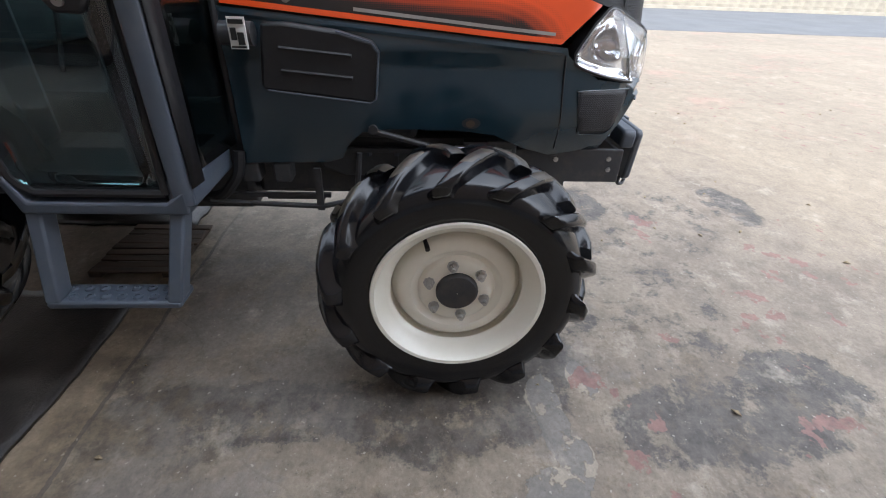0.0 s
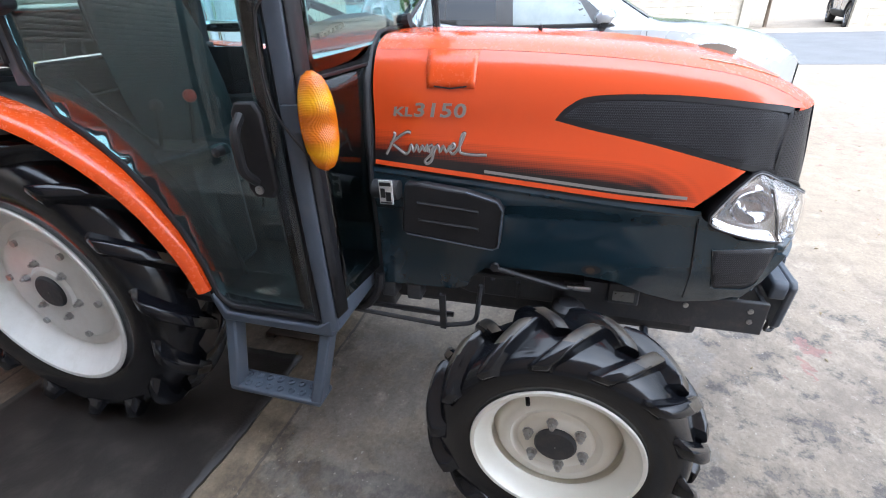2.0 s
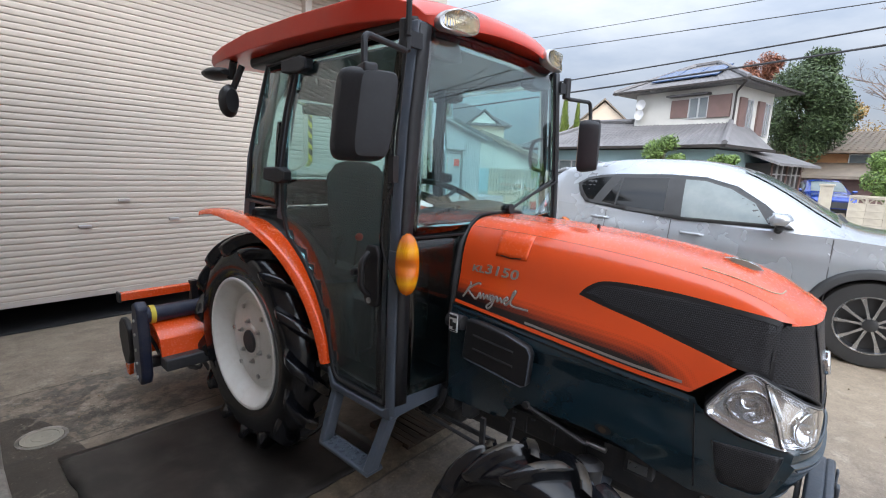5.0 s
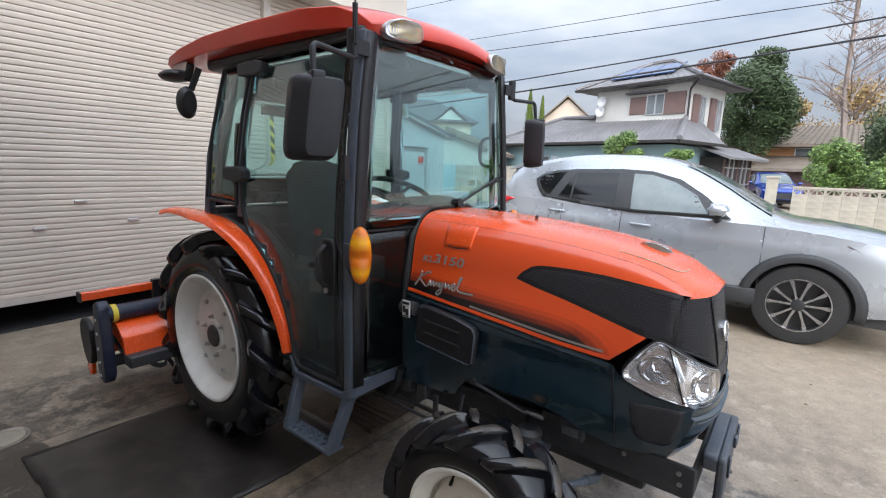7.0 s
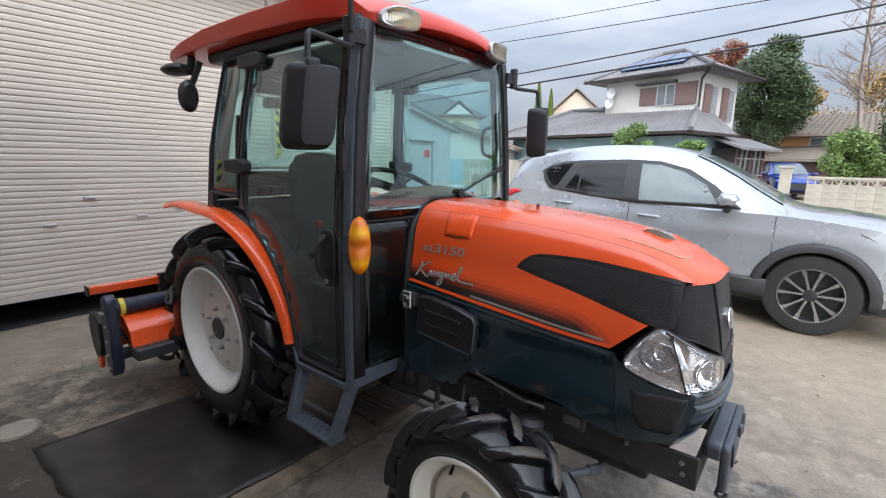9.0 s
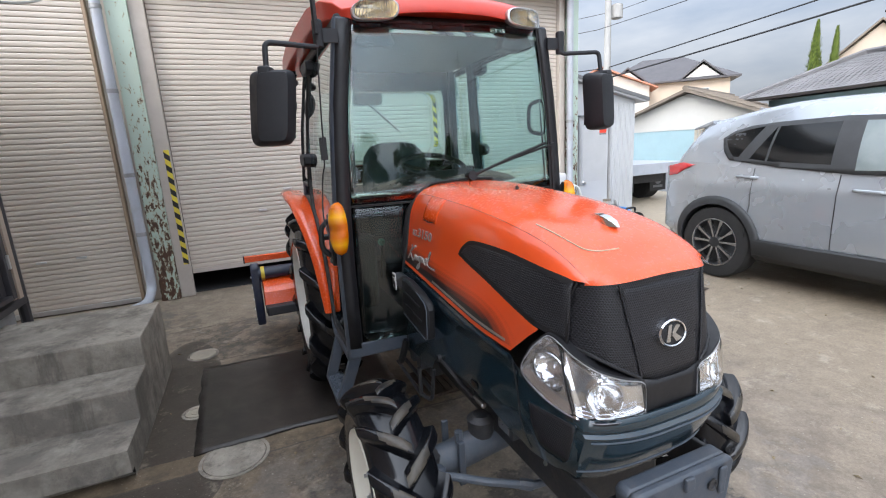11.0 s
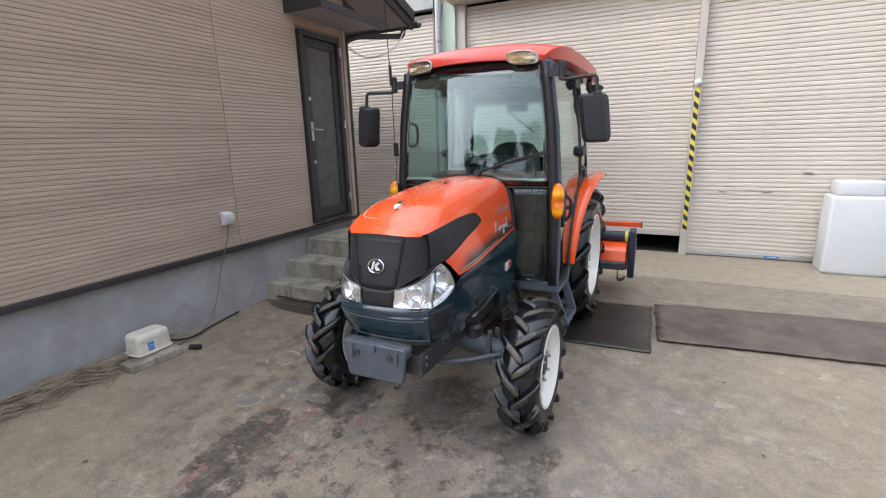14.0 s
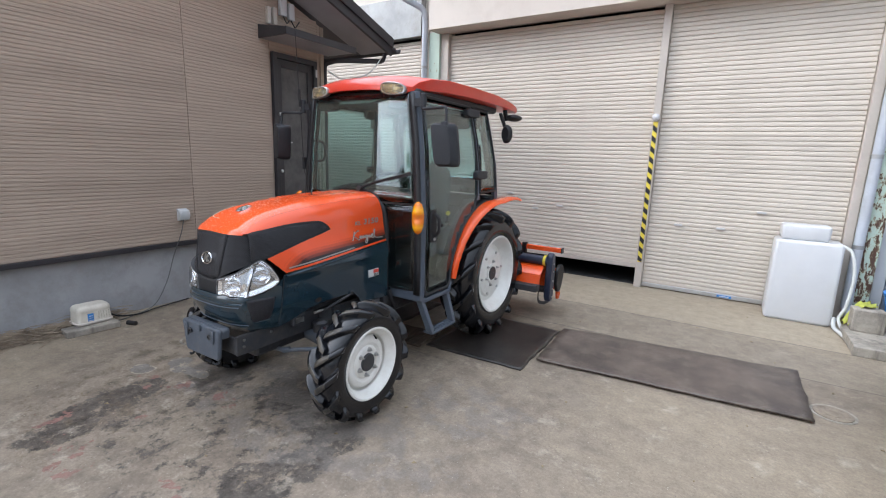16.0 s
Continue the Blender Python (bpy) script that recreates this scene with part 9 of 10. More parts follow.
def folds(u, v):
    """A rag that hangs over the block's edge in folds."""
    p = Vector((u * 3.1, v * 3.7, 0.4))
    drop = max(0.0, 0.5 - u) ** 1.5
    wave = 0.022 * noise.noise(p * 2.2) + 0.014 * noise.noise(p * 5.0)
    return (3.40 + 0.20 * u + 0.05 * (1 - u) * math.sin(7 * v) * 0.4 + wave * 0.8, 3.70 + 0.20 * v + wave, max(0.02, 0.315 - 0.62 * drop + wave * 1.4))


skin(bm, [(0, 0.1), (0.3, 0), (1, 0.15), (0.95, 0.9), (0.4, 1), (0.05, 0.85)], folds, 0.06)
part("rag", bm, M["yellow_hose"], cloth, solid=0.004, smooth=1.2)
gh = thing("garden_hose", (3.4, 3.6, 0), "pale garden hose with a green end lying on the concrete", "hose")
bm = B()
tube(bm, smooth_line([(3.34, 3.92, 0.10), (3.33, 3.80, 0.04), (3.38, 3.62, 0.02), (3.42, 3.40, 0.018), (3.40, 3.22, 0.018)], 6), 0.018, 8)
part("hose_run", bm, M["hose"], gh)
bm = B()
tube(bm, [(3.40, 3.22, 0.018), (3.393, 3.15, 0.018)], 0.022, 8)
part("hose_end", bm, M["green_hose"], gh, "green hose end")
jug = thing("white_can", (4.18, 3.55, 0.0), "white plastic can lying by the slab", "can")
bm = B()
soft_box(bm, 4.08, 4.30, 3.40, 3.75, 0.0, 0.16, 0.05)
part("can_body", bm, M["tank"], jug)

# ---- pump box on its slab by the house wall ----
bs = thing("kerb_stone", (-2.14, -0.35, 0), "grey concrete kerb stone lying by the house wall", "kerb stone")
bm = B()
box(bm, -2.24, -2.08, -0.54, -0.16, 0.0, 0.055, Matrix.Translation((-2.14, -0.35, 0)) @ pose(0, 0, 0, 0, 0, -4) @ Matrix.Translation((2.14, 0.35, 0)))
part("stone", bm, M["concrete"], bs, bevel=0.008)
pb = thing("air_pump", (-2.25, -0.31, 0.056), "cream plastic septic air pump box with a blue sticker", "air pump")


def rounded_shell(bm, cx, cy, rows, r=0.035, k=5):
    """A rounded box skinned through rows of (height, half width, half length)."""
    loops = []
    for z, hx, hy in rows:
        loop = []
        for sx, sy, a0 in ((1, 1, 0), (-1, 1, 90), (-1, -1, 180), (1, -1, 270)):
            for i in range(k + 1):
                a = radians(a0 + 90 * i / k)
                loop.append((cx + sx * (hx - r) + r * math.cos(a), cy + sy * (hy - r) + r * math.sin(a), z))
        loops.append(loop)
    rings(bm, loops)


bm = B()
rounded_shell(bm, -2.25, -0.31, ((0.074, 0.091, 0.131), (0.120, 0.087, 0.127), (0.170, 0.083, 0.123)))
part("case", bm, M["pump_case"], pb)
bm = B()
rounded_shell(bm, -2.25, -0.31, ((0.056, 0.084, 0.124), (0.060, 0.090, 0.130), (0.066, 0.097, 0.137), (0.078, 0.097, 0.137), (0.082, 0.092, 0.132)))
part("base", bm, M["fascia"], pb, "grimy cream base")
bm = B()
rounded_shell(bm, -2.25, -0.31, ((0.166, 0.080, 0.120), (0.168, 0.0865, 0.1265), (0.176, 0.0870, 0.1270), (0.198, 0.0830, 0.1230), (0.210, 0.0765, 0.1165), (0.216, 0.066, 0.106), (0.2175, 0.055, 0.095)))
part("lid", bm, M["pump_case"], pb, "off-white domed lid")
for k in range(5):
    bm = B()
    box(bm, -2.1655, -2.1605, -0.285 + 0.019 * k, -0.279 + 0.019 * k, 0.090, 0.160)
    part("case_rib", bm, M["pump_case"], pb, bevel=0.002)
bm = B()
box(bm, -2.1655, -2.1595, -0.365, -0.322, 0.088, 0.152)
st2 = part("sticker", bm, M["blue_tub"], pb, "blue maker's sticker", smooth=0)
bm = B()
for z in (0.093, 0.112, 0.130):
    box(bm, -2.1592, -2.1575, -0.360, -0.328, z, z + 0.004)
part("sticker_lines", bm, M["white_label"], st2, smooth=0)
bm = B()
tube(bm, smooth_line([(-2.24, -0.178, 0.10), (-2.24, -0.10, 0.05), (-2.22, 0.05, 0.03), (-2.3, 0.25, 0.02), (-2.36, 0.6, 0.02)], 5), 0.007, 8)
part("air_hose", bm, M["black"], pb)
plug = thing("rubber_plug", (-2.05, -0.10, 0), "small black rubber plug on the concrete", "plug")
bm = B()
tube(bm, [(-2.09, -0.10, 0.02), (-2.01, -0.07, 0.02)], 0.02, 10)
part("plug_body", bm, M["black"], plug)

# dry weeds along the wall foot
bm = B()
rnd = random.Random(7)
for i in range(760):
    y = rnd.uniform(-2.9, -0.42) if i < 700 else rnd.uniform(-0.45, -0.05)
    x = -2.385 + abs(rnd.gauss(0, 0.075 if i < 700 else 0.03))
    ln, turn = rnd.uniform(0.12, 0.48), rnd.gauss(0, 0.42)
    lift = max(0.0, 0.075 - (x + 2.385) * 0.42) * rnd.random()
    pts = []
    for j in range(5):
        t = j / 4 - 0.5
        w = 0.02 * math.sin(6 * t + i)
        pts.append((max(-2.375, x + math.sin(turn) * ln * t + w), y + math.cos(turn) * ln * t, 0.004 + lift + 0.03 * rnd.random() * (1 - abs(2 * t)) + (0.05 * rnd.random() if i % 9 == 0 else 0)))
    tube(bm, pts, rnd.uniform(0.0015, 0.0038), 4)
tagged(part("dry_weeds", bm, M["vine"], None), "dry brown vine stems and dead weeds along the foot of the house wall", "weeds", kind="stuff")

# leaves and grit on the yard
bm = B()
for i in range(260):
    x, y = rnd.uniform(-2.2, 5), rnd.uniform(-5, 4.1)
    r, a = rnd.uniform(0.004, 0.016), rnd.uniform(0, 6.3)
    pts = [(x + r * math.cos(a), y + r * math.sin(a), 0.004), (x - 0.5 * r * math.sin(a), y + 0.5 * r * math.cos(a), 0.010), (x - r * math.cos(a), y - r * math.sin(a), 0.004), (x + 0.5 * r * math.sin(a), y - 0.5 * r * math.cos(a), 0.008)]
    bm.faces.new([bm.verts.new(p) for p in pts])
tagged(part("leaf_litter", bm, M["straw"], None, solid=0.002), "scattered dry leaf bits and grit on the concrete", "litter", kind="stuff")

# ---- beyond the yard ----
def block_wall(x, y0, y1, rows, label, openwork):
    w = thing("block_wall", (x, (y0 + y1) / 2, 0), label, "wall", kind="structure")
    bm = B()
    box(bm, 0, 0.12, 0, 0.385, 0, 0.185)
    solid = part("block_tmp", bm, M["block"], None, bevel=0.0)
    me = solid.data
    bpy.data.objects.remove(solid)
    bm = B()
    for b6 in ((0, 0.12, 0, 0.385, 0, 0.03), (0, 0.12, 0, 0.385, 0.155, 0.185), (0, 0.12, 0, 0.03, 0.03, 0.155), (0, 0.12, 0.355, 0.385, 0.03, 0.155), (0.02, 0.10, 0.175, 0.21, 0.03, 0.155)):
        box(bm, *b6)
    for s in (-1, 1):
        tube(bm, [(0.06, 0.1925 + s * (0.16 - 0.13 * t), 0.03 + 0.125 * math.sin(t * 1.5)) for t in (i / 5 for i in range(6))], 0.02, 6)
    lattice = part("block_tmp", bm, M["block"], None)
    me2 = lattice.data
    bpy.data.objects.remove(lattice)
    n = int((y1 - y0) / 0.39)
    for r in range(rows):
        for i in range(n):
            ob = new("block", me2 if openwork and r == rows - 1 else me)
            ob.parent = w
            ob.matrix_parent_inverse = w.matrix_basis.inverted()
            ob.location = (x, y0 + i * 0.39, r * 0.19)
    bm = B()
    box(bm, x - 0.01, x + 0.13, y0, y0 + n * 0.39, rows * 0.19, rows * 0.19 + 0.06)
    part("coping", bm, M["block"], w, bevel=0.006)
    return w


block_wall(15.95, -4.35, -0.1, 6, "cream concrete block wall with openwork top row across the road", True)
block_wall(15.95, -16.5, -7.0, 6, "cream concrete block wall with openwork top row across the road", True)
for yy in (-0.05, -4.55):
    g = thing("gate_post", (16, yy, 0), "square concrete gate post across the road", "gate post", "gate posts")
    bm = B()
    box(bm, 15.85, 16.15, yy - 0.02, yy + 0.28, 0, 1.42)
    part("post", bm, M["block"], g, bevel=0.01)
    bm = B()
    box(bm, 15.82, 16.18, yy - 0.05, yy + 0.31, 1.42, 1.48)
    part("cap", bm, M["block"], g, bevel=0.01)


def gable_roof(bm, w, d, ez, rz, over, th=0.10):
    """Ridge along local y."""
    hw = w / 2 + over
    drop = (rz - ez) / (w / 2) * over
    prism(bm, [(-hw, ez - drop), (0, rz), (hw, ez - drop), (hw, ez - drop + th), (0, rz + th * 1.2), (-hw, ez - drop + th)], -over, d + over, "y")


def hip_roof(bm, x0, x1, y0, y1, ez, rz, inset, th=0.12):
    """A hipped roof over a rectangle, ridge along the longer side."""
    lx, ly = x1 - x0, y1 - y0
    if lx >= ly:
        a, b2 = (x0 + inset, (y0 + y1) / 2, rz), (x1 - inset, (y0 + y1) / 2, rz)
    else:
        a, b2 = ((x0 + x1) / 2, y0 + inset, rz), ((x0 + x1) / 2, y1 - inset, rz)
    c = [(x0, y0, ez), (x1, y0, ez), (x1, y1, ez), (x0, y1, ez)]
    lo = [bm.verts.new((p[0], p[1], p[2] - th)) for p in c]
    c = [bm.verts.new(p) for p in c]
    a, b2 = bm.verts.new(a), bm.verts.new(b2)
    if lx >= ly:
        faces = [(c[0], c[1], b2, a), (c[1], c[2], b2), (c[2], c[3], a, b2), (c[3], c[0], a)]
    else:
        faces = [(c[0], c[1], a), (c[1], c[2], b2, a), (c[2], c[3], b2), (c[3], c[0], a, b2)]
    for f in faces:
        bm.faces.new(f)
    for i in range(4):
        bm.faces.new((lo[i], lo[(i + 1) % 4], c[(i + 1) % 4], c[i]))
    bm.faces.new(lo[::-1])
    return a, b2


def tile_rows(bm, p00, p10, p01, p11, step, r, raise_by):
    """Round cover tiles running up a roof plane, from the eave p00-p10 to the top p01-p11."""
    p00, p10, p01, p11 = [Vector(p) for p in (p00, p10, p01, p11)]
    n = max(2, int((p10 - p00).length / step))
    nrm = (p10 - p00).cross(p01 - p00).normalized()
    for i in range(n + 1):
        t = i / n
        a = p00.lerp(p10, t)
        top = p01.lerp(p11, t)
        k = max(1, int((top - a).length / 0.30))
        for j in range(k):
            tube(bm, [a.lerp(top, j / k) + nrm * (raise_by + 0.025), a.lerp(top, (j + 1.05) / k) + nrm * (raise_by - 0.012)], r, 5)


class Place:
    """Parts in a house's own axes, laid into the world."""
    def __init__(self, name, at, rot, label, category="house", group=""):
        self.T = pose(at[0], at[1], 0, 0, 0, rot)
        self.ob = thing(name, (at[0], at[1], 0), label, category, group)

    def add(self, name, bm, mat, parent=None, label="", **kw):
        bmesh.ops.transform(bm, matrix=self.T, verts=bm.verts[:])
        return part(name, bm, mat, parent or self.ob, label, **kw)

    def window(self, axis, at, a0, a1, z0, z1, out, shutter=None):
        """A window on the wall plane at; axis: the wall's normal axis; out: -1 or 1."""
        def bx(bm, u0, u1, d0, d1, za, zb):
            d0, d1 = sorted((at + out * d0, at + out * d1))
            box(bm, *((d0, d1, u0, u1) if axis == "x" else (u0, u1, d0, d1)), za, zb)
        bm = B()
        for u0, u1, za, zb in ((a0 - 0.05, a0, z0 - 0.05, z1 + 0.05), (a1, a1 + 0.05, z0 - 0.05, z1 + 0.05), (a0, a1, z1, z1 + 0.05), (a0, a1, z0 - 0.05, z0), ((a0 + a1) / 2 - 0.03, (a0 + a1) / 2 + 0.03, z0, z1)):
            bx(bm, u0, u1, -0.02, 0.06, za, zb)
        wn2 = self.add("window", bm, M["alu"], None, "metal-framed window", smooth=0)
        bm = B()
        bx(bm, a0, a1, 0.005, 0.02, z0, z1)
        self.add("pane", bm, M["house_glass"], wn2, smooth=0)
        if shutter:
            bm = B()
            bx(bm, shutter[0], shutter[1], 0.01, 0.09, z0 - 0.05, z1 + 0.05)
            self.add("window_shutter", bm, M["brown_shutter"], wn2, "brown storm shutter", smooth=0)
        return wn2


# two-storey house opposite; local x along the right-hand side, y along the face to the yard
h = Place("house", (20.3, 3.1), -15, "two-storey house with grey tiled roofs and white and blue walls")
bm = B()
box(bm, 0.0, 3.4, 0.5, 4.95, 2.7, 5.25)
h.add("upper_wall", bm, M["white_wall"], None, "white rendered upper storey", smooth=0)
bm = B()
hip_roof(bm, -0.75, 4.15, -0.25, 5.70, 5.30, 6.55, 2.45, 0.05)
ru = h.add("upper_roof", bm, M["roof_tile"], None, "grey tiled hip roof", smooth=0)
bm = B()
tile_rows(bm, (-0.75, -0.25, 5.30), (-0.75, 5.70, 5.30), (1.70, 2.20, 6.52), (1.70, 3.25, 6.52), 0.27, 0.062, 0.03)
h.add("cover_tiles", bm, M["roof_tile"], ru)
bm = B()
tile_rows(bm, (4.15, -0.25, 5.30), (-0.75, -0.25, 5.30), (1.71, 2.20, 6.52), (1.69, 2.20, 6.52), 0.27, 0.062, 0.03)
h.add("cover_tiles", bm, M["roof_tile"], ru)
bm = B()
tube(bm, [(-0.75, -0.25, 5.36), (1.70, 2.20, 6.60), (1.70, 3.25, 6.60), (-0.75, 5.70, 5.36)], 0.10, 6)
h.add("ridge_tiles", bm, M["roof_tile"], ru)
bm = B()
m = Matrix.Translation((0.42, 2.75, 5.97)) @ pose(0, 0, 0, 0, -26, 0)
for k in range(3):
    box(bm, -0.62, 0.72, -1.5 + k * 1.0, -0.55 + k * 1.0, 0.0, 0.05, m)
h.add("solar_panel", bm, M["solar"], ru, "dark blue solar panels", smooth=0)
bm = B()
box(bm, -0.80, -0.70, -0.30, 5.75, 5.25, 5.335)
box(bm, -0.80, 4.2, -0.32, -0.22, 5.25, 5.335)
h.add("gutter", bm, M["eave"], ru, smooth=0)
h.window("x", 0.0, 1.55, 2.30, 4.05, 4.85, -1, (0.60, 1.50))
bm = B()
box(bm, -0.05, 0.02, 2.36, 3.15, 4.07, 4.83)
h.add("shutter_panel", bm, M["brown_shutter"], None, "brown sliding shutter", smooth=0)
bm = B()
box(bm, -0.35, 0.0, 1.45, 3.25, 4.95, 5.03)
h.add("window_hood", bm, M["roof_dark"], None, smooth=0)
h.window("y", 0.5, 0.95, 1.45, 3.45, 4.75, -1, (0.35, 0.9))
h.window("y", 0.5, 2.55, 3.05, 3.45, 4.75, -1, (1.95, 2.5))
for yy, zz in ((4.55, 4.3), (4.50, 4.75)):
    bm = B()
    lathe(bm, [(0.0, 0.02), (-0.05, 0.20), (-0.07, 0.235), (-0.055, 0.24), (0.02, 0.02)], (-0.25, yy, zz), "x", 20)
    h.add("satellite_dish", bm, M["tank"], None, "white satellite dish")
bm = B()
box(bm, -1.6, 3.4, 0.2, 9.6, 0, 2.62)
h.add("lower_wall", bm, M["blue_wall"], None, "pale blue rendered ground floor", smooth=0)
bm = B()
c0 = [(-2.4, -0.5), (1.7, -0.5), (1.7, 10.4), (-2.4, 10.4)]
inn = [(0.0, 0.52, 3.75), (1.4, 0.52, 3.75), (1.4, 7.6, 3.95), (0.6, 7.4, 4.15)]
lo = [bm.verts.new((*p, 2.68)) for p in c0]
c1 = [bm.verts.new((*p, 2.74)) for p in c0]
hi = [bm.verts.new(p) for p in inn]
for i in range(4):
    bm.faces.new((lo[i], lo[(i + 1) % 4], c1[(i + 1) % 4], c1[i]))
    bm.faces.new((c1[i], c1[(i + 1) % 4], hi[(i + 1) % 4], hi[i]))
bm.faces.new(hi)
bm.faces.new(lo[::-1])
rl = h.add("lower_roof", bm, M["roof_tile"], None, "grey tiled lower roof", smooth=0)
bm = B()
tile_rows(bm, (-2.4, -0.5, 2.74), (-2.4, 10.4, 2.74), (0.0, 0.52, 3.75), (0.6, 7.4, 4.15), 0.27, 0.062, 0.03)
h.add("cover_tiles", bm, M["roof_tile"], rl)
bm = B()
tube(bm, [(-2.4, -0.5, 2.80), (0.0, 0.52, 3.82)], 0.11, 6)
h.add("ridge_tiles", bm, M["roof_tile"], rl)
bm = B()
tube(bm, [(-2.4, 10.4, 2.80), (0.6, 7.4, 4.22), (0.3, 5.2, 4.12)], 0.11, 6)
h.add("ridge_tiles", bm, M["roof_tile"], rl)
bm = B()
box(bm, -2.45, -2.36, -0.55, 10.45, 2.64, 2.75)
box(bm, -2.45, 1.75, -0.55, -0.46, 2.64, 2.75)
h.add("gutter", bm, M["eave"], rl, smooth=0)
h.window("x", -1.6, 3.0, 4.6, 1.2, 2.1, -1)
h.window("x", -1.6, 6.4, 8.0, 1.2, 2.1, -1)
# solid near-black box: the porch's unlit inside is put into its colour
bm = B()
box(bm, 1.0, 4.0, -0.75, 0.19, 0, 2.2)
po = h.add("porch", bm, M["eave"], None, "porch as a near-black box, its shaded inside put into the colour", smooth=0)
bm = B()
prism(bm, [(-1.25, 2.10), (0.19, 2.62), (0.19, 2.72), (-1.25, 2.20)], 0.5, 4.6, "x")
h.add("porch_roof", bm, M["roof_tile"], po, smooth=0)
for k in range(7):
    bm = B()
    box(bm, 1.05 + k * 0.47, 1.13 + k * 0.47, -0.80, -0.75, 0, 2.15)
    h.add("porch_post", bm, M["brown_shutter"] if k % 3 == 0 else M["alu"], po, smooth=0)
for z in (1.05, 1.75):
    bm = B()
    box(bm, 1.05, 3.95, -0.79, -0.755, z, z + 0.05)
    h.add("porch_rail", bm, M["alu"], po, smooth=0)
bm = B()
tube(bm, bend([(-0.72, -0.15, 5.20), (-0.10, 0.42, 4.95), (-0.06, 0.44, 3.3)], 0.08), 0.04, 8)
h.add("downpipe", bm, M["eave"], None, "dark rainwater downpipe")

# small white and blue house with a brown roof, ridge going away to the right
g1 = Place("house", (16.4, 13.0), -66, "small gabled white and blue house with an old brown roof")
bm = B()
prism(bm, [(-2.3, 1.55), (2.3, 1.55), (2.3, 2.15), (0, 3.00), (-2.3, 2.15)], 0, 7.5, "y")
g1.add("upper_wall", bm, M["white_wall"], None, "white upper wall", smooth=0)
bm = B()
box(bm, -2.28, 2.28, 0.02, 7.48, 0, 1.55)
g1.add("lower_wall", bm, M["blue_wall"], None, "pale blue lower wall", smooth=0)
bm = B()
gable_roof(bm, 4.6, 7.5, 2.15, 3.06, 0.45)
r1 = g1.add("roof", bm, M["roof_brown"], None, "old brown tiled roof", smooth=0)
bm = B()
tile_rows(bm, (2.75, -0.4, 2.08), (2.75, 7.9, 2.08), (0.05, -0.4, 3.15), (0.05, 7.9, 3.15), 0.28, 0.045, 0.03)
tube(bm, [(0, -0.45, 3.20), (0, 7.95, 3.20)], 0.11, 6)
g1.add("cover_tiles", bm, M["roof_brown"], r1)
g1.window("y", 0.0, 1.2, 2.0, 0.9, 1.5, -1)

# tall tan house with dark roofs behind
g2 = Place("house", (30.0, 26.5), -45, "tall tan two-storey house with dark gabled roofs")
bm = B()
box(bm, -4.5, 4.5, 0, 8, 0, 5.3)
g2.add("wall", bm, M["tan_wall"], None, smooth=0)
bm = B()
hip_roof(bm, -5.1, 5.1, -0.6, 8.6, 5.35, 7.6, 3.6)
r2 = g2.add("roof", bm, M["roof_dark"], None, "dark slate roof", smooth=0)
for xx in (-2.6, 2.6):
    bm = B()
    prism(bm, [(xx - 1.3, 5.3), (xx + 1.3, 5.3), (xx, 6.35)], -0.4, 2.5, "y")
    dm = g2.add("gable", bm, M["white_wall"], None, "white gable", smooth=0)
    bm = B()
    prism(bm, [(xx - 1.6, 5.2), (xx, 6.5), (xx + 1.6, 5.2), (xx + 1.6, 5.32), (xx, 6.64), (xx - 1.6, 5.32)], -0.6, 2.9, "y")
    g2.add("gable_roof", bm, M["roof_dark"], dm, smooth=0)
for a0 in (-3.2, 1.6):
    g2.window("y", 0.0, a0, a0 + 1.5, 3.4, 4.6, -1)
g2.window("y", 0.0, -2.6, -1.2, 0.8, 2.0, -1)

g3 = Place("house", (24.6, 27.4), -40, "cream house with a salmon tiled roof and solar panels")
bm = B()
prism(bm, [(-3.4, 0), (3.4, 0), (3.4, 4.9), (0, 6.3), (-3.4, 4.9)], 0, 8, "y")
g3.add("wall", bm, M["fascia"], None, smooth=0)
bm = B()
gable_roof(bm, 6.8, 8, 4.9, 6.4, 0.5)
r3 = g3.add("roof", bm, M["roof_red"], None, "salmon tiled roof", smooth=0)
bm = B()
box(bm, -2.9, -0.8, 1.0, 5.0, 0, 0.06, Matrix.Translation((0, 0, 6.5)) @ pose(0, 0, 0, 0, -24, 0) @ Matrix.Translation((0, 0, -0.05)))
g3.add("solar_panel", bm, M["solar"], r3, smooth=0)
for a0 in (-1.8, 0.9):
    g3.window("y", 0.0, a0, a0 + 0.9, 3.2, 4.3, -1)

g4 = Place("house", (31.0, 13.5), -70, "cream house with a steep orange-edged gable")
bm = B()
prism(bm, [(-2.2, 0), (2.2, 0), (2.2, 4.6), (0, 6.5), (-2.2, 4.6)], 0, 7, "y")
g4.add("wall", bm, M["tan_wall"], None, smooth=0)
bm = B()
gable_roof(bm, 4.4, 7, 4.6, 6.6, 0.35)
g4.add("roof", bm, M["roof_brown"], None, smooth=0)
bm = B()
prism(bm, [(1.6, 4.0), (4.2, 4.0), (2.9, 5.4)], -0.8, 3, "y")
g4.add("porch_gable", bm, M["roof_brown"], None, smooth=0)

# old timber house with low brown roofs
g5 = Place("house", (32.0, 0.4), -100, "old timber house with low brown tiled roofs")
bm = B()
box(bm, -3.2, 5.5, 0, 5, 0, 3.2)
g5.add("wall", bm, M["wood_wall"], None, "orange-brown timber wall", smooth=0)
bm = B()
hip_roof(bm, -4.0, 6.3, -0.9, 5.9, 3.25, 4.5, 1.2)
r5 = g5.add("roof", bm, M["roof_brown"], None, smooth=0)
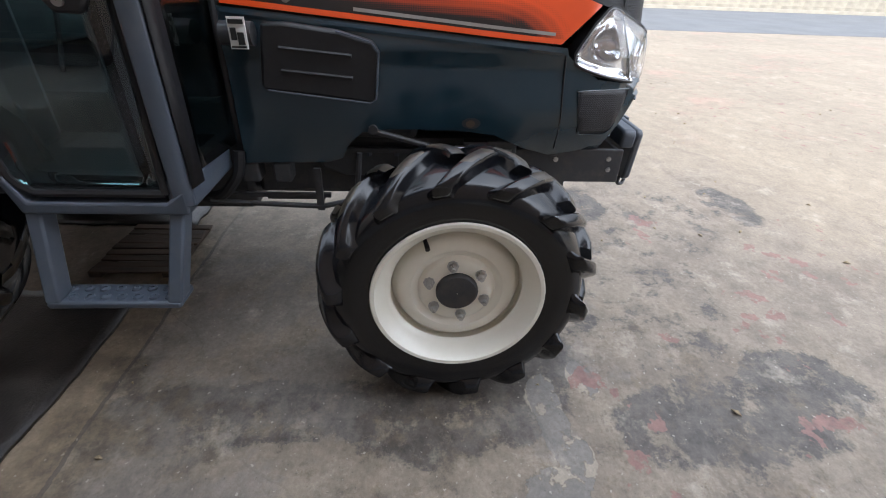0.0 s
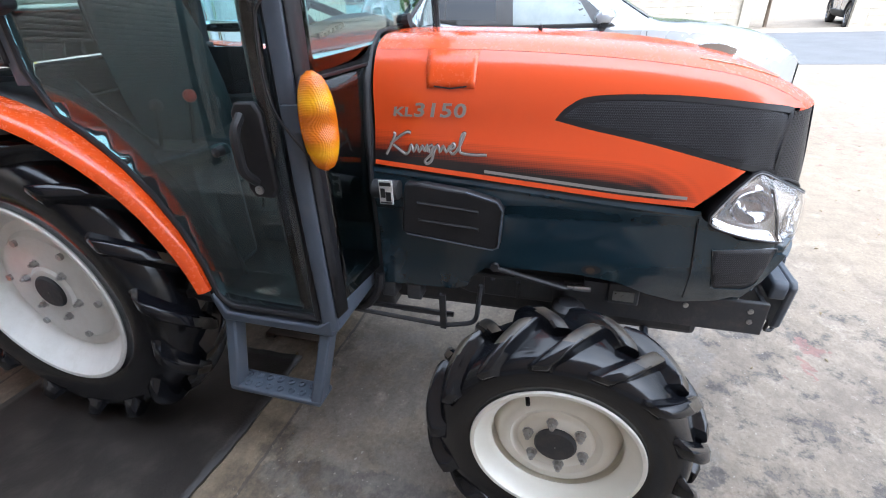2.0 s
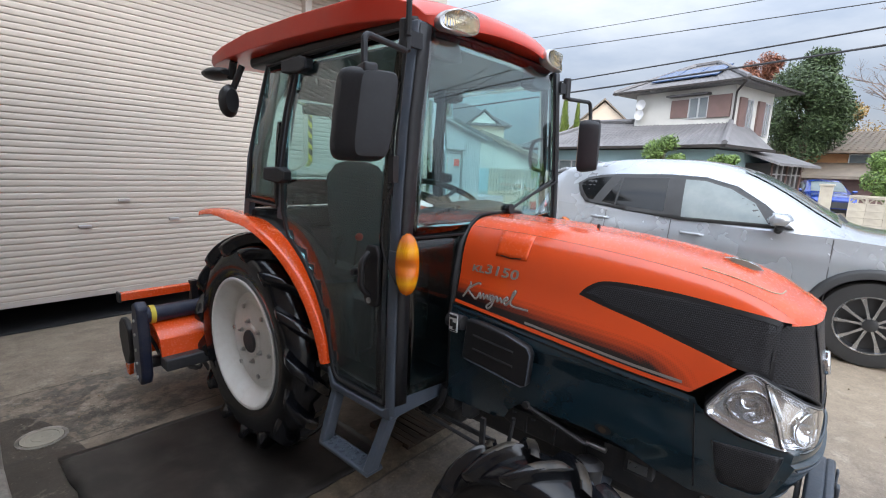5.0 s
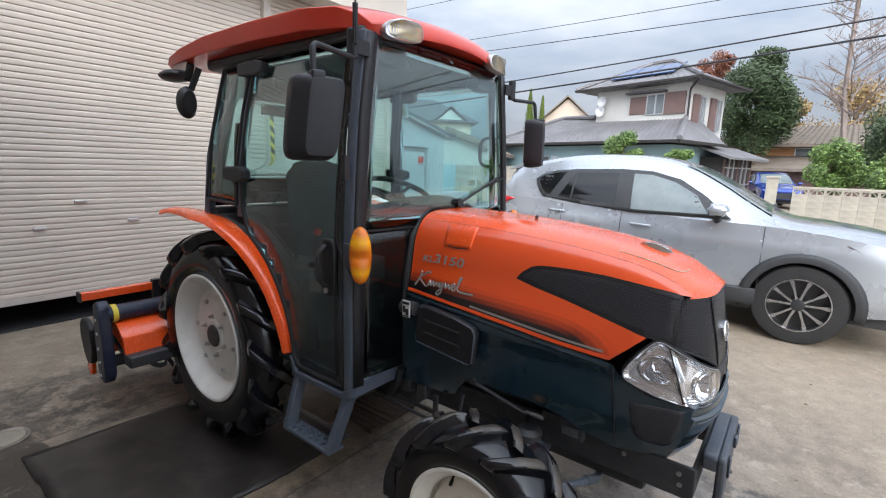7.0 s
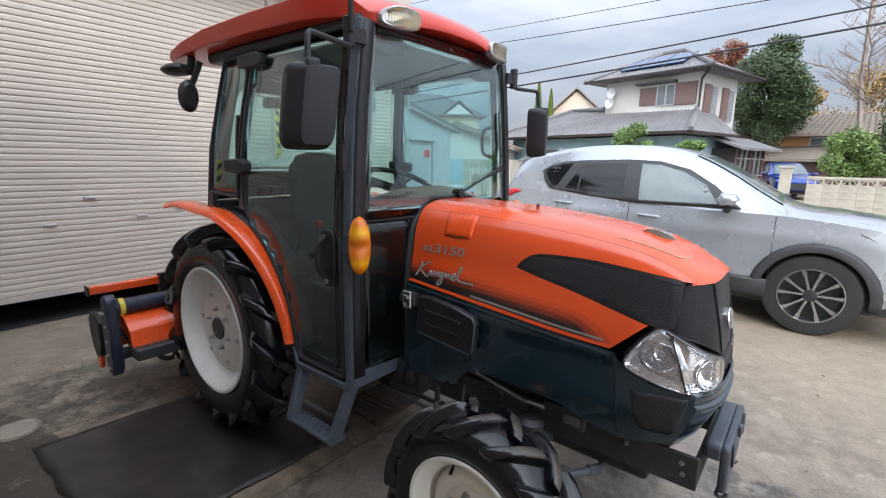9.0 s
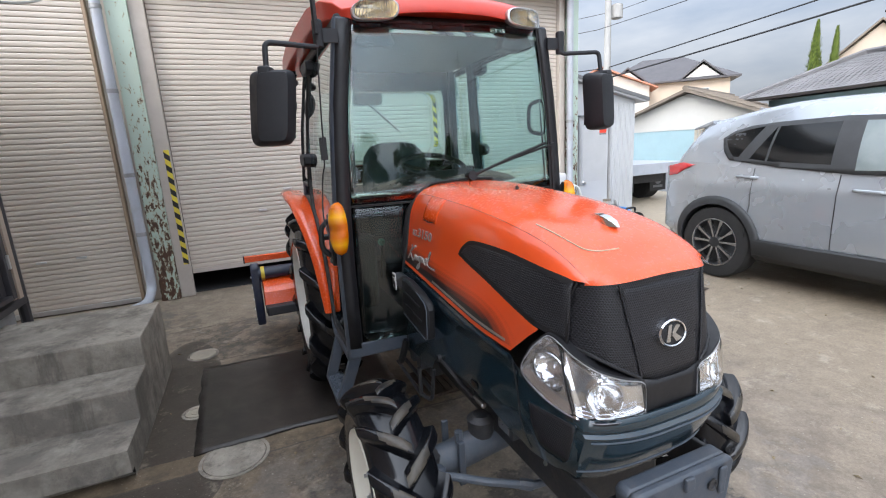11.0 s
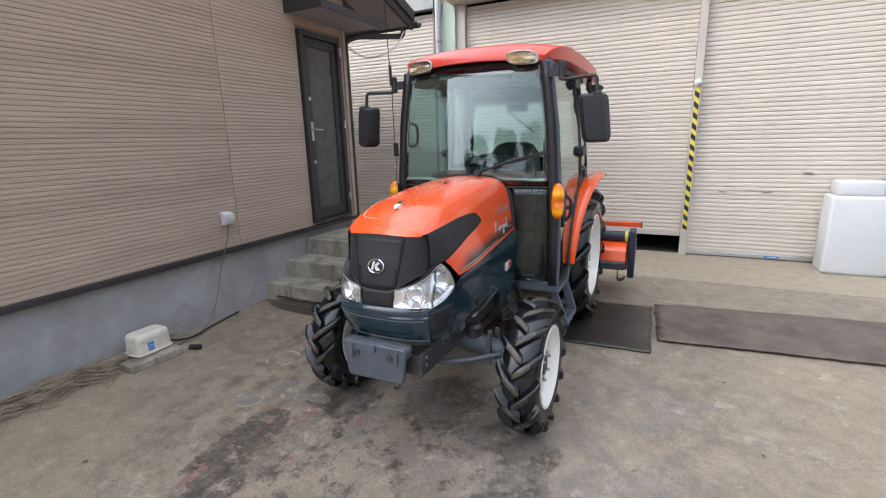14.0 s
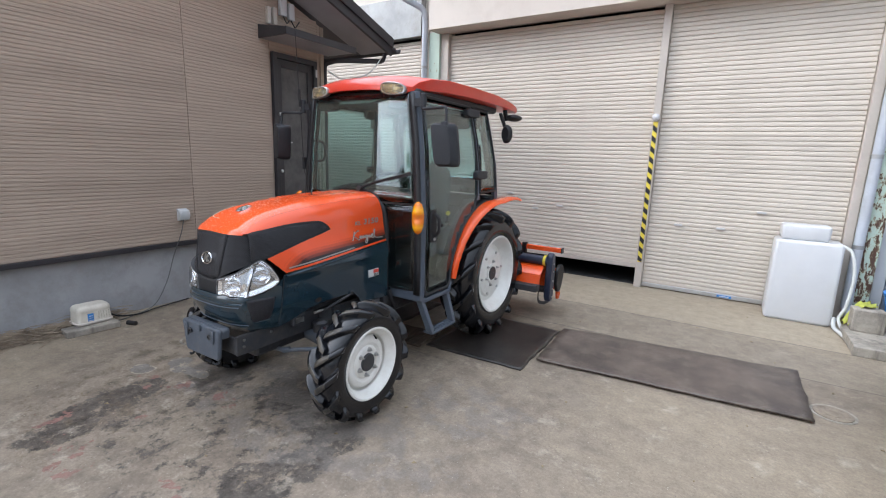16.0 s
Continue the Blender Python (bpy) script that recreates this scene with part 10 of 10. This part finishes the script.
bm = B()
tile_rows(bm, (-4.0, -0.9, 3.25), (6.3, -0.9, 3.25), (-2.8, 2.5, 4.48), (5.1, 2.5, 4.48), 0.3, 0.05, 0.03)
g5.add("cover_tiles", bm, M["roof_brown"], r5)
bm = B()
prism(bm, [(-2.4, 1.75), (0.0, 2.55), (0.0, 2.65), (-2.4, 1.9)], -4.2, 6.2, "x")
g5.add("lean_to_roof", bm, M["roof_brown"], None, smooth=0)
bm = B()
box(bm, -3.8, 5.8, -1.6, -0.01, 0, 1.9)
g5.add("lean_to_wall", bm, M["brown_shutter"], None, smooth=0)
g5.window("y", 0.0, 0.5, 2.0, 2.55, 3.05, -1)

# board fence left of the house
fen = thing("board_fence", (15.9, 10.4, 0), "weathered board fence beside the block wall", "fence")
bm = B()
box(bm, 0, 0.02, 0, 0.13, 0, 1.55)
tmp = part("tmp", bm, M["block"], None, smooth=0)
me = tmp.data
bpy.data.objects.remove(tmp)
for i in range(22):
    ob = new("board", me)
    ob.parent = fen
    ob.matrix_parent_inverse = fen.matrix_basis.inverted()
    ob.location = (15.9, 8.7 + i * 0.16, 0)
bm = B()
box(bm, 15.925, 15.96, 8.7, 12.2, 0.4, 0.48)
box(bm, 15.925, 15.96, 8.7, 12.2, 1.2, 1.28)
part("rail", bm, M["block"], fen, smooth=0)
block_wall(11.0, 11.2, 15.6, 5, "low cream block wall with openwork top behind the truck", True)

# flatbed truck seen from behind
tr = thing("flatbed_truck", (8.0, 8, 0), "grey flatbed truck parked behind the shed, seen from the rear", "truck")
bm = B()
box(bm, 5.9, 8.15, 6.1, 10.5, 0.78, 0.84)
box(bm, 5.9, 8.15, 6.08, 6.14, 0.62, 0.85)
part("flatbed", bm, M["pipe_grey"], tr, "grey steel load bed", smooth=0, bevel=0.01)
bm = B()
box(bm, 6.3, 7.9, 6.5, 10.4, 0.40, 0.77)
part("chassis", bm, M["chassis"], tr, smooth=0)
for xx in (6.80, 7.76):
    bm = B()
    lathe(bm, [(-0.19, 0.15), (-0.19, 0.30), (-0.16, 0.34), (0.16, 0.34), (0.19, 0.30), (0.19, 0.15)], (xx, 6.95, 0.34), "x", 28, True)
    part("wheel", bm, M["car_tyre"], tr)
    bm = B()
    box(bm, xx - 0.24, xx + 0.24, 6.52, 6.54, 0.20, 0.66)
    fl = part("mudflap", bm, M["black"], tr, "black mudflap with pale print", smooth=0)
    bm = B()
    box(bm, xx - 0.14, xx + 0.14, 6.512, 6.518, 0.27, 0.32)
    lathe(bm, [(0.0, 0.10), (-0.004, 0.10)], (xx, 6.516, 0.44), "y", 14, True)
    part("flap_print", bm, M["shed_trim"], fl, smooth=0)
bm = B()
box(bm, 5.95, 8.1, 10.6, 12.1, 0.5, 2.0)
part("cab", bm, M["tank"], tr, "white truck cab", bevel=0.08)
for xx in (6.05, 7.9):
    bm = B()
    box(bm, xx, xx + 0.12, 6.05, 6.09, 0.62, 0.70)
    part("tail_lamp", bm, M["tail"], tr, smooth=0)

parked_car(pose(24.6, 0.0, 0.0, 0, 0, -75), M["blue_car"], "bright blue car parked beside the house across the road")
parked_car(pose(20.5, -9.0, 0.0, 0, 0, 80), M["car_silver"], "pale car parked across the road behind the gate posts")

# pole and wires
def utility_pole(x, y, hgt):
    p = thing("utility_pole", (x, y, 0), "round concrete utility pole with crossarms and cables", "utility pole", "utility poles")
    bm = B()
    tube(bm, [(x, y, 0), (x, y, hgt)], 0.17, 14, 0.6)
    part("pole", bm, M["pole"], p)
    for z in (hgt - 0.6, hgt - 1.6):
        bm = B()
        box(bm, x - 0.7, x + 0.7, y - 0.04, y + 0.04, z, z + 0.08)
        part("crossarm", bm, M["galv"], p, smooth=0)
    bm = B()
    lathe(bm, [(0, 0.18), (0.02, 0.22), (0.5, 0.22), (0.55, 0.1)], (x + 0.45, y, hgt - 2.6), "z", 16, True)
    part("transformer", bm, M["pole"], p)


utility_pole(13.1, 14.1, 8.6)
utility_pole(13.3, -26.0, 9.0)
for i, (x0, z0, x1, z1, r) in enumerate(((13.1, 3.75, 13.3, 6.9, 0.028), (13.1, 4.15, 13.3, 7.3, 0.022), (12.6, 5.55, 12.8, 6.0, 0.012), (13.6, 6.3, 13.8, 6.8, 0.010), (12.5, 7.9, 12.7, 8.3, 0.010), (13.7, 7.9, 13.9, 8.3, 0.010))):
    wv = thing("overhead_cable", (x0, 14.1, z0), "black overhead cable strung along the road", "cable", "overhead cables")
    bm = B()
    n = 24
    tube(bm, [(x0 + (x1 - x0) * t, 14.1 - 40.1 * t, z0 + (z1 - z0) * t - 1.2 * t * (1 - t)) for t in (k / n for k in range(n + 1))], r, 5)
    part("cable", bm, M["wire"], wv)
    bm = B()
    tube(bm, [(x0 - 12 * t, 14.1 + 26 * t, z0 + 0.5 * t) for t in (0, 0.5, 1.0)], r, 5)
    part("cable_run", bm, M["wire"], wv)


# ---- trees ----
def tree(name, x, y, hgt, crown, leaf, mat, label, trunk=0.14, blobs=None, count=4500, seed=1, base=None, category="tree"):
    """A tapered trunk with limbs and a crown of single leaves in uneven clumps."""
    rn = random.Random(seed)
    t = thing(name, (x, y, 0), label, category)
    top = hgt - crown[2]
    bm = B()
    lean = [(x, y, 0), (x + rn.uniform(-0.1, 0.1), y + rn.uniform(-0.1, 0.1), top * 0.6), (x, y, top), (x + 0.05, y, hgt * 0.85)]
    tube(bm, smooth_line(lean, 4), trunk, 9, 0.35)
    centres = []
    for i in range(blobs or 16):
        a, u = rn.uniform(0, 6.283), rn.uniform(-0.9, 0.95)
        rr = (1 - u * u) ** 0.5 * rn.uniform(0.35, 0.8)
        c = Vector((x + crown[0] * rr * math.cos(a), y + crown[1] * rr * math.sin(a), top + crown[2] * u * 0.75 + crown[2] * 0.15))
        centres.append((c, rn.uniform(0.28, 0.5) * min(crown)))
        tube(bm, [(x, y, top * 0.8 + rn.uniform(0, 0.4)), Vector((x, y, top)).lerp(c, 0.5) + Vector((0, 0, 0.1)), c], trunk * 0.28, 5, 0.3)
    part("trunk", bm, M["bark"], t, "brown bark trunk and limbs")
    verts, faces = [], []
    for i in range(count):
        c, r = centres[i % len(centres)]
        d = Vector((rn.gauss(0, 1), rn.gauss(0, 1), rn.gauss(0, 1))).normalized() * r * rn.uniform(0.45, 1.08)
        p = c + d
        if p.z < 0.05:
            continue
        u = Vector((rn.gauss(0, 1), rn.gauss(0, 1), rn.gauss(0, 1))).normalized()
        v = u.orthogonal().normalized()
        s = leaf * rn.uniform(0.6, 1.4)
        k = len(verts)
        verts += [p - u * s, p + v * s * 0.45, p + u * s, p - v * s * 0.45]
        faces.append((k, k + 1, k + 2, k + 3))
    me2 = bpy.data.meshes.new("crown")
    me2.from_pydata(verts, [], faces)
    me2.materials.append(mat)
    ob = new("crown", me2)
    ob.parent = t
    ob.matrix_parent_inverse = t.matrix_basis.inverted()
    return t


tree("evergreen_tree", 30.5, 1.9, 8.3, (2.1, 2.1, 3.3), 0.085, M["leaf_dark"], "tall dense dark green evergreen tree behind the house", 0.25, 34, 36000, 3)
tree("autumn_tree", 33, 4.7, 8.9, (1.3, 1.3, 1.3), 0.08, M["leaf_rust"], "rust-red autumn tree showing above the house roof", 0.16, 14, 6000, 4)
tree("autumn_tree", 36, -2.6, 6.8, (2.2, 2.6, 2.2), 0.085, M["leaf_yellow"], "yellow autumn tree behind the timber house", 0.2, 18, 8000, 5)
tree("autumn_tree", 38, 1.0, 6.6, (1.6, 1.8, 1.8), 0.12, M["leaf_yellow"], "yellow-green tree behind the timber house", 0.2, 14, 3500, 15)
tree("evergreen_tree", 22, -3.3, 3.9, (1.5, 1.6, 1.7), 0.065, M["leaf_dark"], "dark clipped evergreen behind the block wall", 0.16, 18, 15000, 6)
tree("shrub", 18.2, -1.2, 2.6, (0.9, 1.0, 0.9), 0.055, M["leaf_mid"], "bright green shrub behind the block wall", 0.06, 16, 8000, 7, category="shrub")
tree("shrub", 18.0, -3.0, 2.2, (0.9, 1.3, 0.75), 0.055, M["leaf_mid"], "bright green shrub behind the block wall", 0.06, 16, 8000, 8, category="shrub")
tree("shrub", 18.0, -5.6, 2.3, (1.0, 1.6, 0.8), 0.08, M["leaf_mid"], "green hedge shrub behind the gate posts", 0.06, 12, 3500, 18, category="shrub")
tree("shrub", 17.6, 5.2, 2.95, (0.75, 0.95, 0.9), 0.06, M["leaf_mid"], "green rounded shrub before the blue house wall", 0.06, 16, 6500, 9, category="shrub")
tree("shrub", 17.6, 3.05, 2.3, (0.6, 0.8, 0.5), 0.06, M["leaf_mid"], "low green shrub before the blue house wall", 0.05, 12, 4000, 10, category="shrub")
def conifer(x, y, hgt, rad, seed):
    """A narrow spire: a straight trunk with whorls of short upswept sprays."""
    rn = random.Random(seed)
    t = thing("conifer", (x, y, 0), "narrow yellow-green conifer above the roofs", "tree", "conifers")
    bm = B()
    tube(bm, [(x, y, 0), (x, y, hgt * 0.5), (x, y, hgt * 0.97)], 0.12, 8, 0.15)
    part("trunk", bm, M["bark"], t, "brown bark trunk")
    verts, faces = [], []
    for i in range(5200):
        h = rn.random() ** 0.8
        a = rn.uniform(0, 6.283)
        r = rad * (1 - h) ** 0.75 * rn.uniform(0.45, 1.0) * (0.82 + 0.18 * math.sin(5 * a + 9 * h + seed))
        p = Vector((x + r * math.cos(a), y + r * math.sin(a), 0.7 + (hgt - 0.7) * h))
        up = Vector((0.5 * math.cos(a), 0.5 * math.sin(a), 1.0)).normalized() * rn.uniform(0.07, 0.15)
        w = Vector((-math.sin(a), math.cos(a), rn.uniform(-0.4, 0.4))).normalized() * rn.uniform(0.02, 0.045)
        k = len(verts)
        verts += [p - up * 0.5, p + w, p + up, p - w]
        faces.append((k, k + 1, k + 2, k + 3))
    me2 = bpy.data.meshes.new("crown")
    me2.from_pydata(verts, [], faces)
    me2.materials.append(M["leaf_conifer"])
    ob = new("crown", me2)
    ob.parent = t
    ob.matrix_parent_inverse = t.matrix_basis.inverted()


conifer(28.6, 15.25, 6.9, 0.85, 11)
conifer(28.9, 14.45, 6.4, 0.65, 12)
tree("shrub", 12.6, 13.2, 2.0, (0.7, 0.7, 0.6), 0.07, M["leaf_mid"], "green shrub above the low block wall", 0.05, 10, 2200, 13, category="shrub")
# never in view: added for the dark band mirrored low in the windscreen
for k in range(6):
    tree("hedge_shrub", -9.0 + 4.6 * k, -24.0 - 0.7 * (k % 2), 2.9 + 0.35 * (k % 3), (2.9, 1.8, 1.7), 0.16, M["leaf_dark"], "broad dark green hedge shrub, unseen, mirrored as a treeline in the windscreen", 0.10, 16, 2600, 21 + k, category="shrub")


def bare_tree(x, y, hgt, seed):
    rn = random.Random(seed)
    t = thing("bare_tree", (x, y, 0), "tall leafless tree with fine twigs", "tree")
    bm = B()

    def grow(p, d, ln, r, depth):
        q = p + d * ln
        mid2 = (p + q) / 2 + Vector((rn.uniform(-1, 1), rn.uniform(-1, 1), 0)) * ln * 0.05
        tube(bm, [p, mid2, q], r, 5 if depth < 2 else 3, 0.6)
        if depth >= 3:
            return
        for i in range(6 if depth else 38):
            t2 = rn.uniform(0.25, 1.0) if depth else 0.36 + 0.63 * i / 37
            a = rn.uniform(0, 6.283)
            nd = (d * rn.uniform(0.5, 1.0) + Vector((math.cos(a), math.sin(a), rn.uniform(0.1, 0.5)) ) * (0.9 if depth else 2.2)).normalized()
            grow(p.lerp(q, t2), nd, ln * (rn.uniform(0.30, 0.5) if depth else rn.uniform(0.8, 1.1) * (0.06 + 0.34 * (1 - t2))), max(0.007, r * 0.42) if depth else 0.050 - 0.030 * t2, depth + 1)
    grow(Vector((x, y, 0)), Vector((0.01, 0.07, 1)).normalized(), hgt, 0.15, 0)
    part("trunk", bm, M["bark_grey"], t, "grey-brown trunk and twigs")


bare_tree(30.0, -2.4, 11.5, 5)
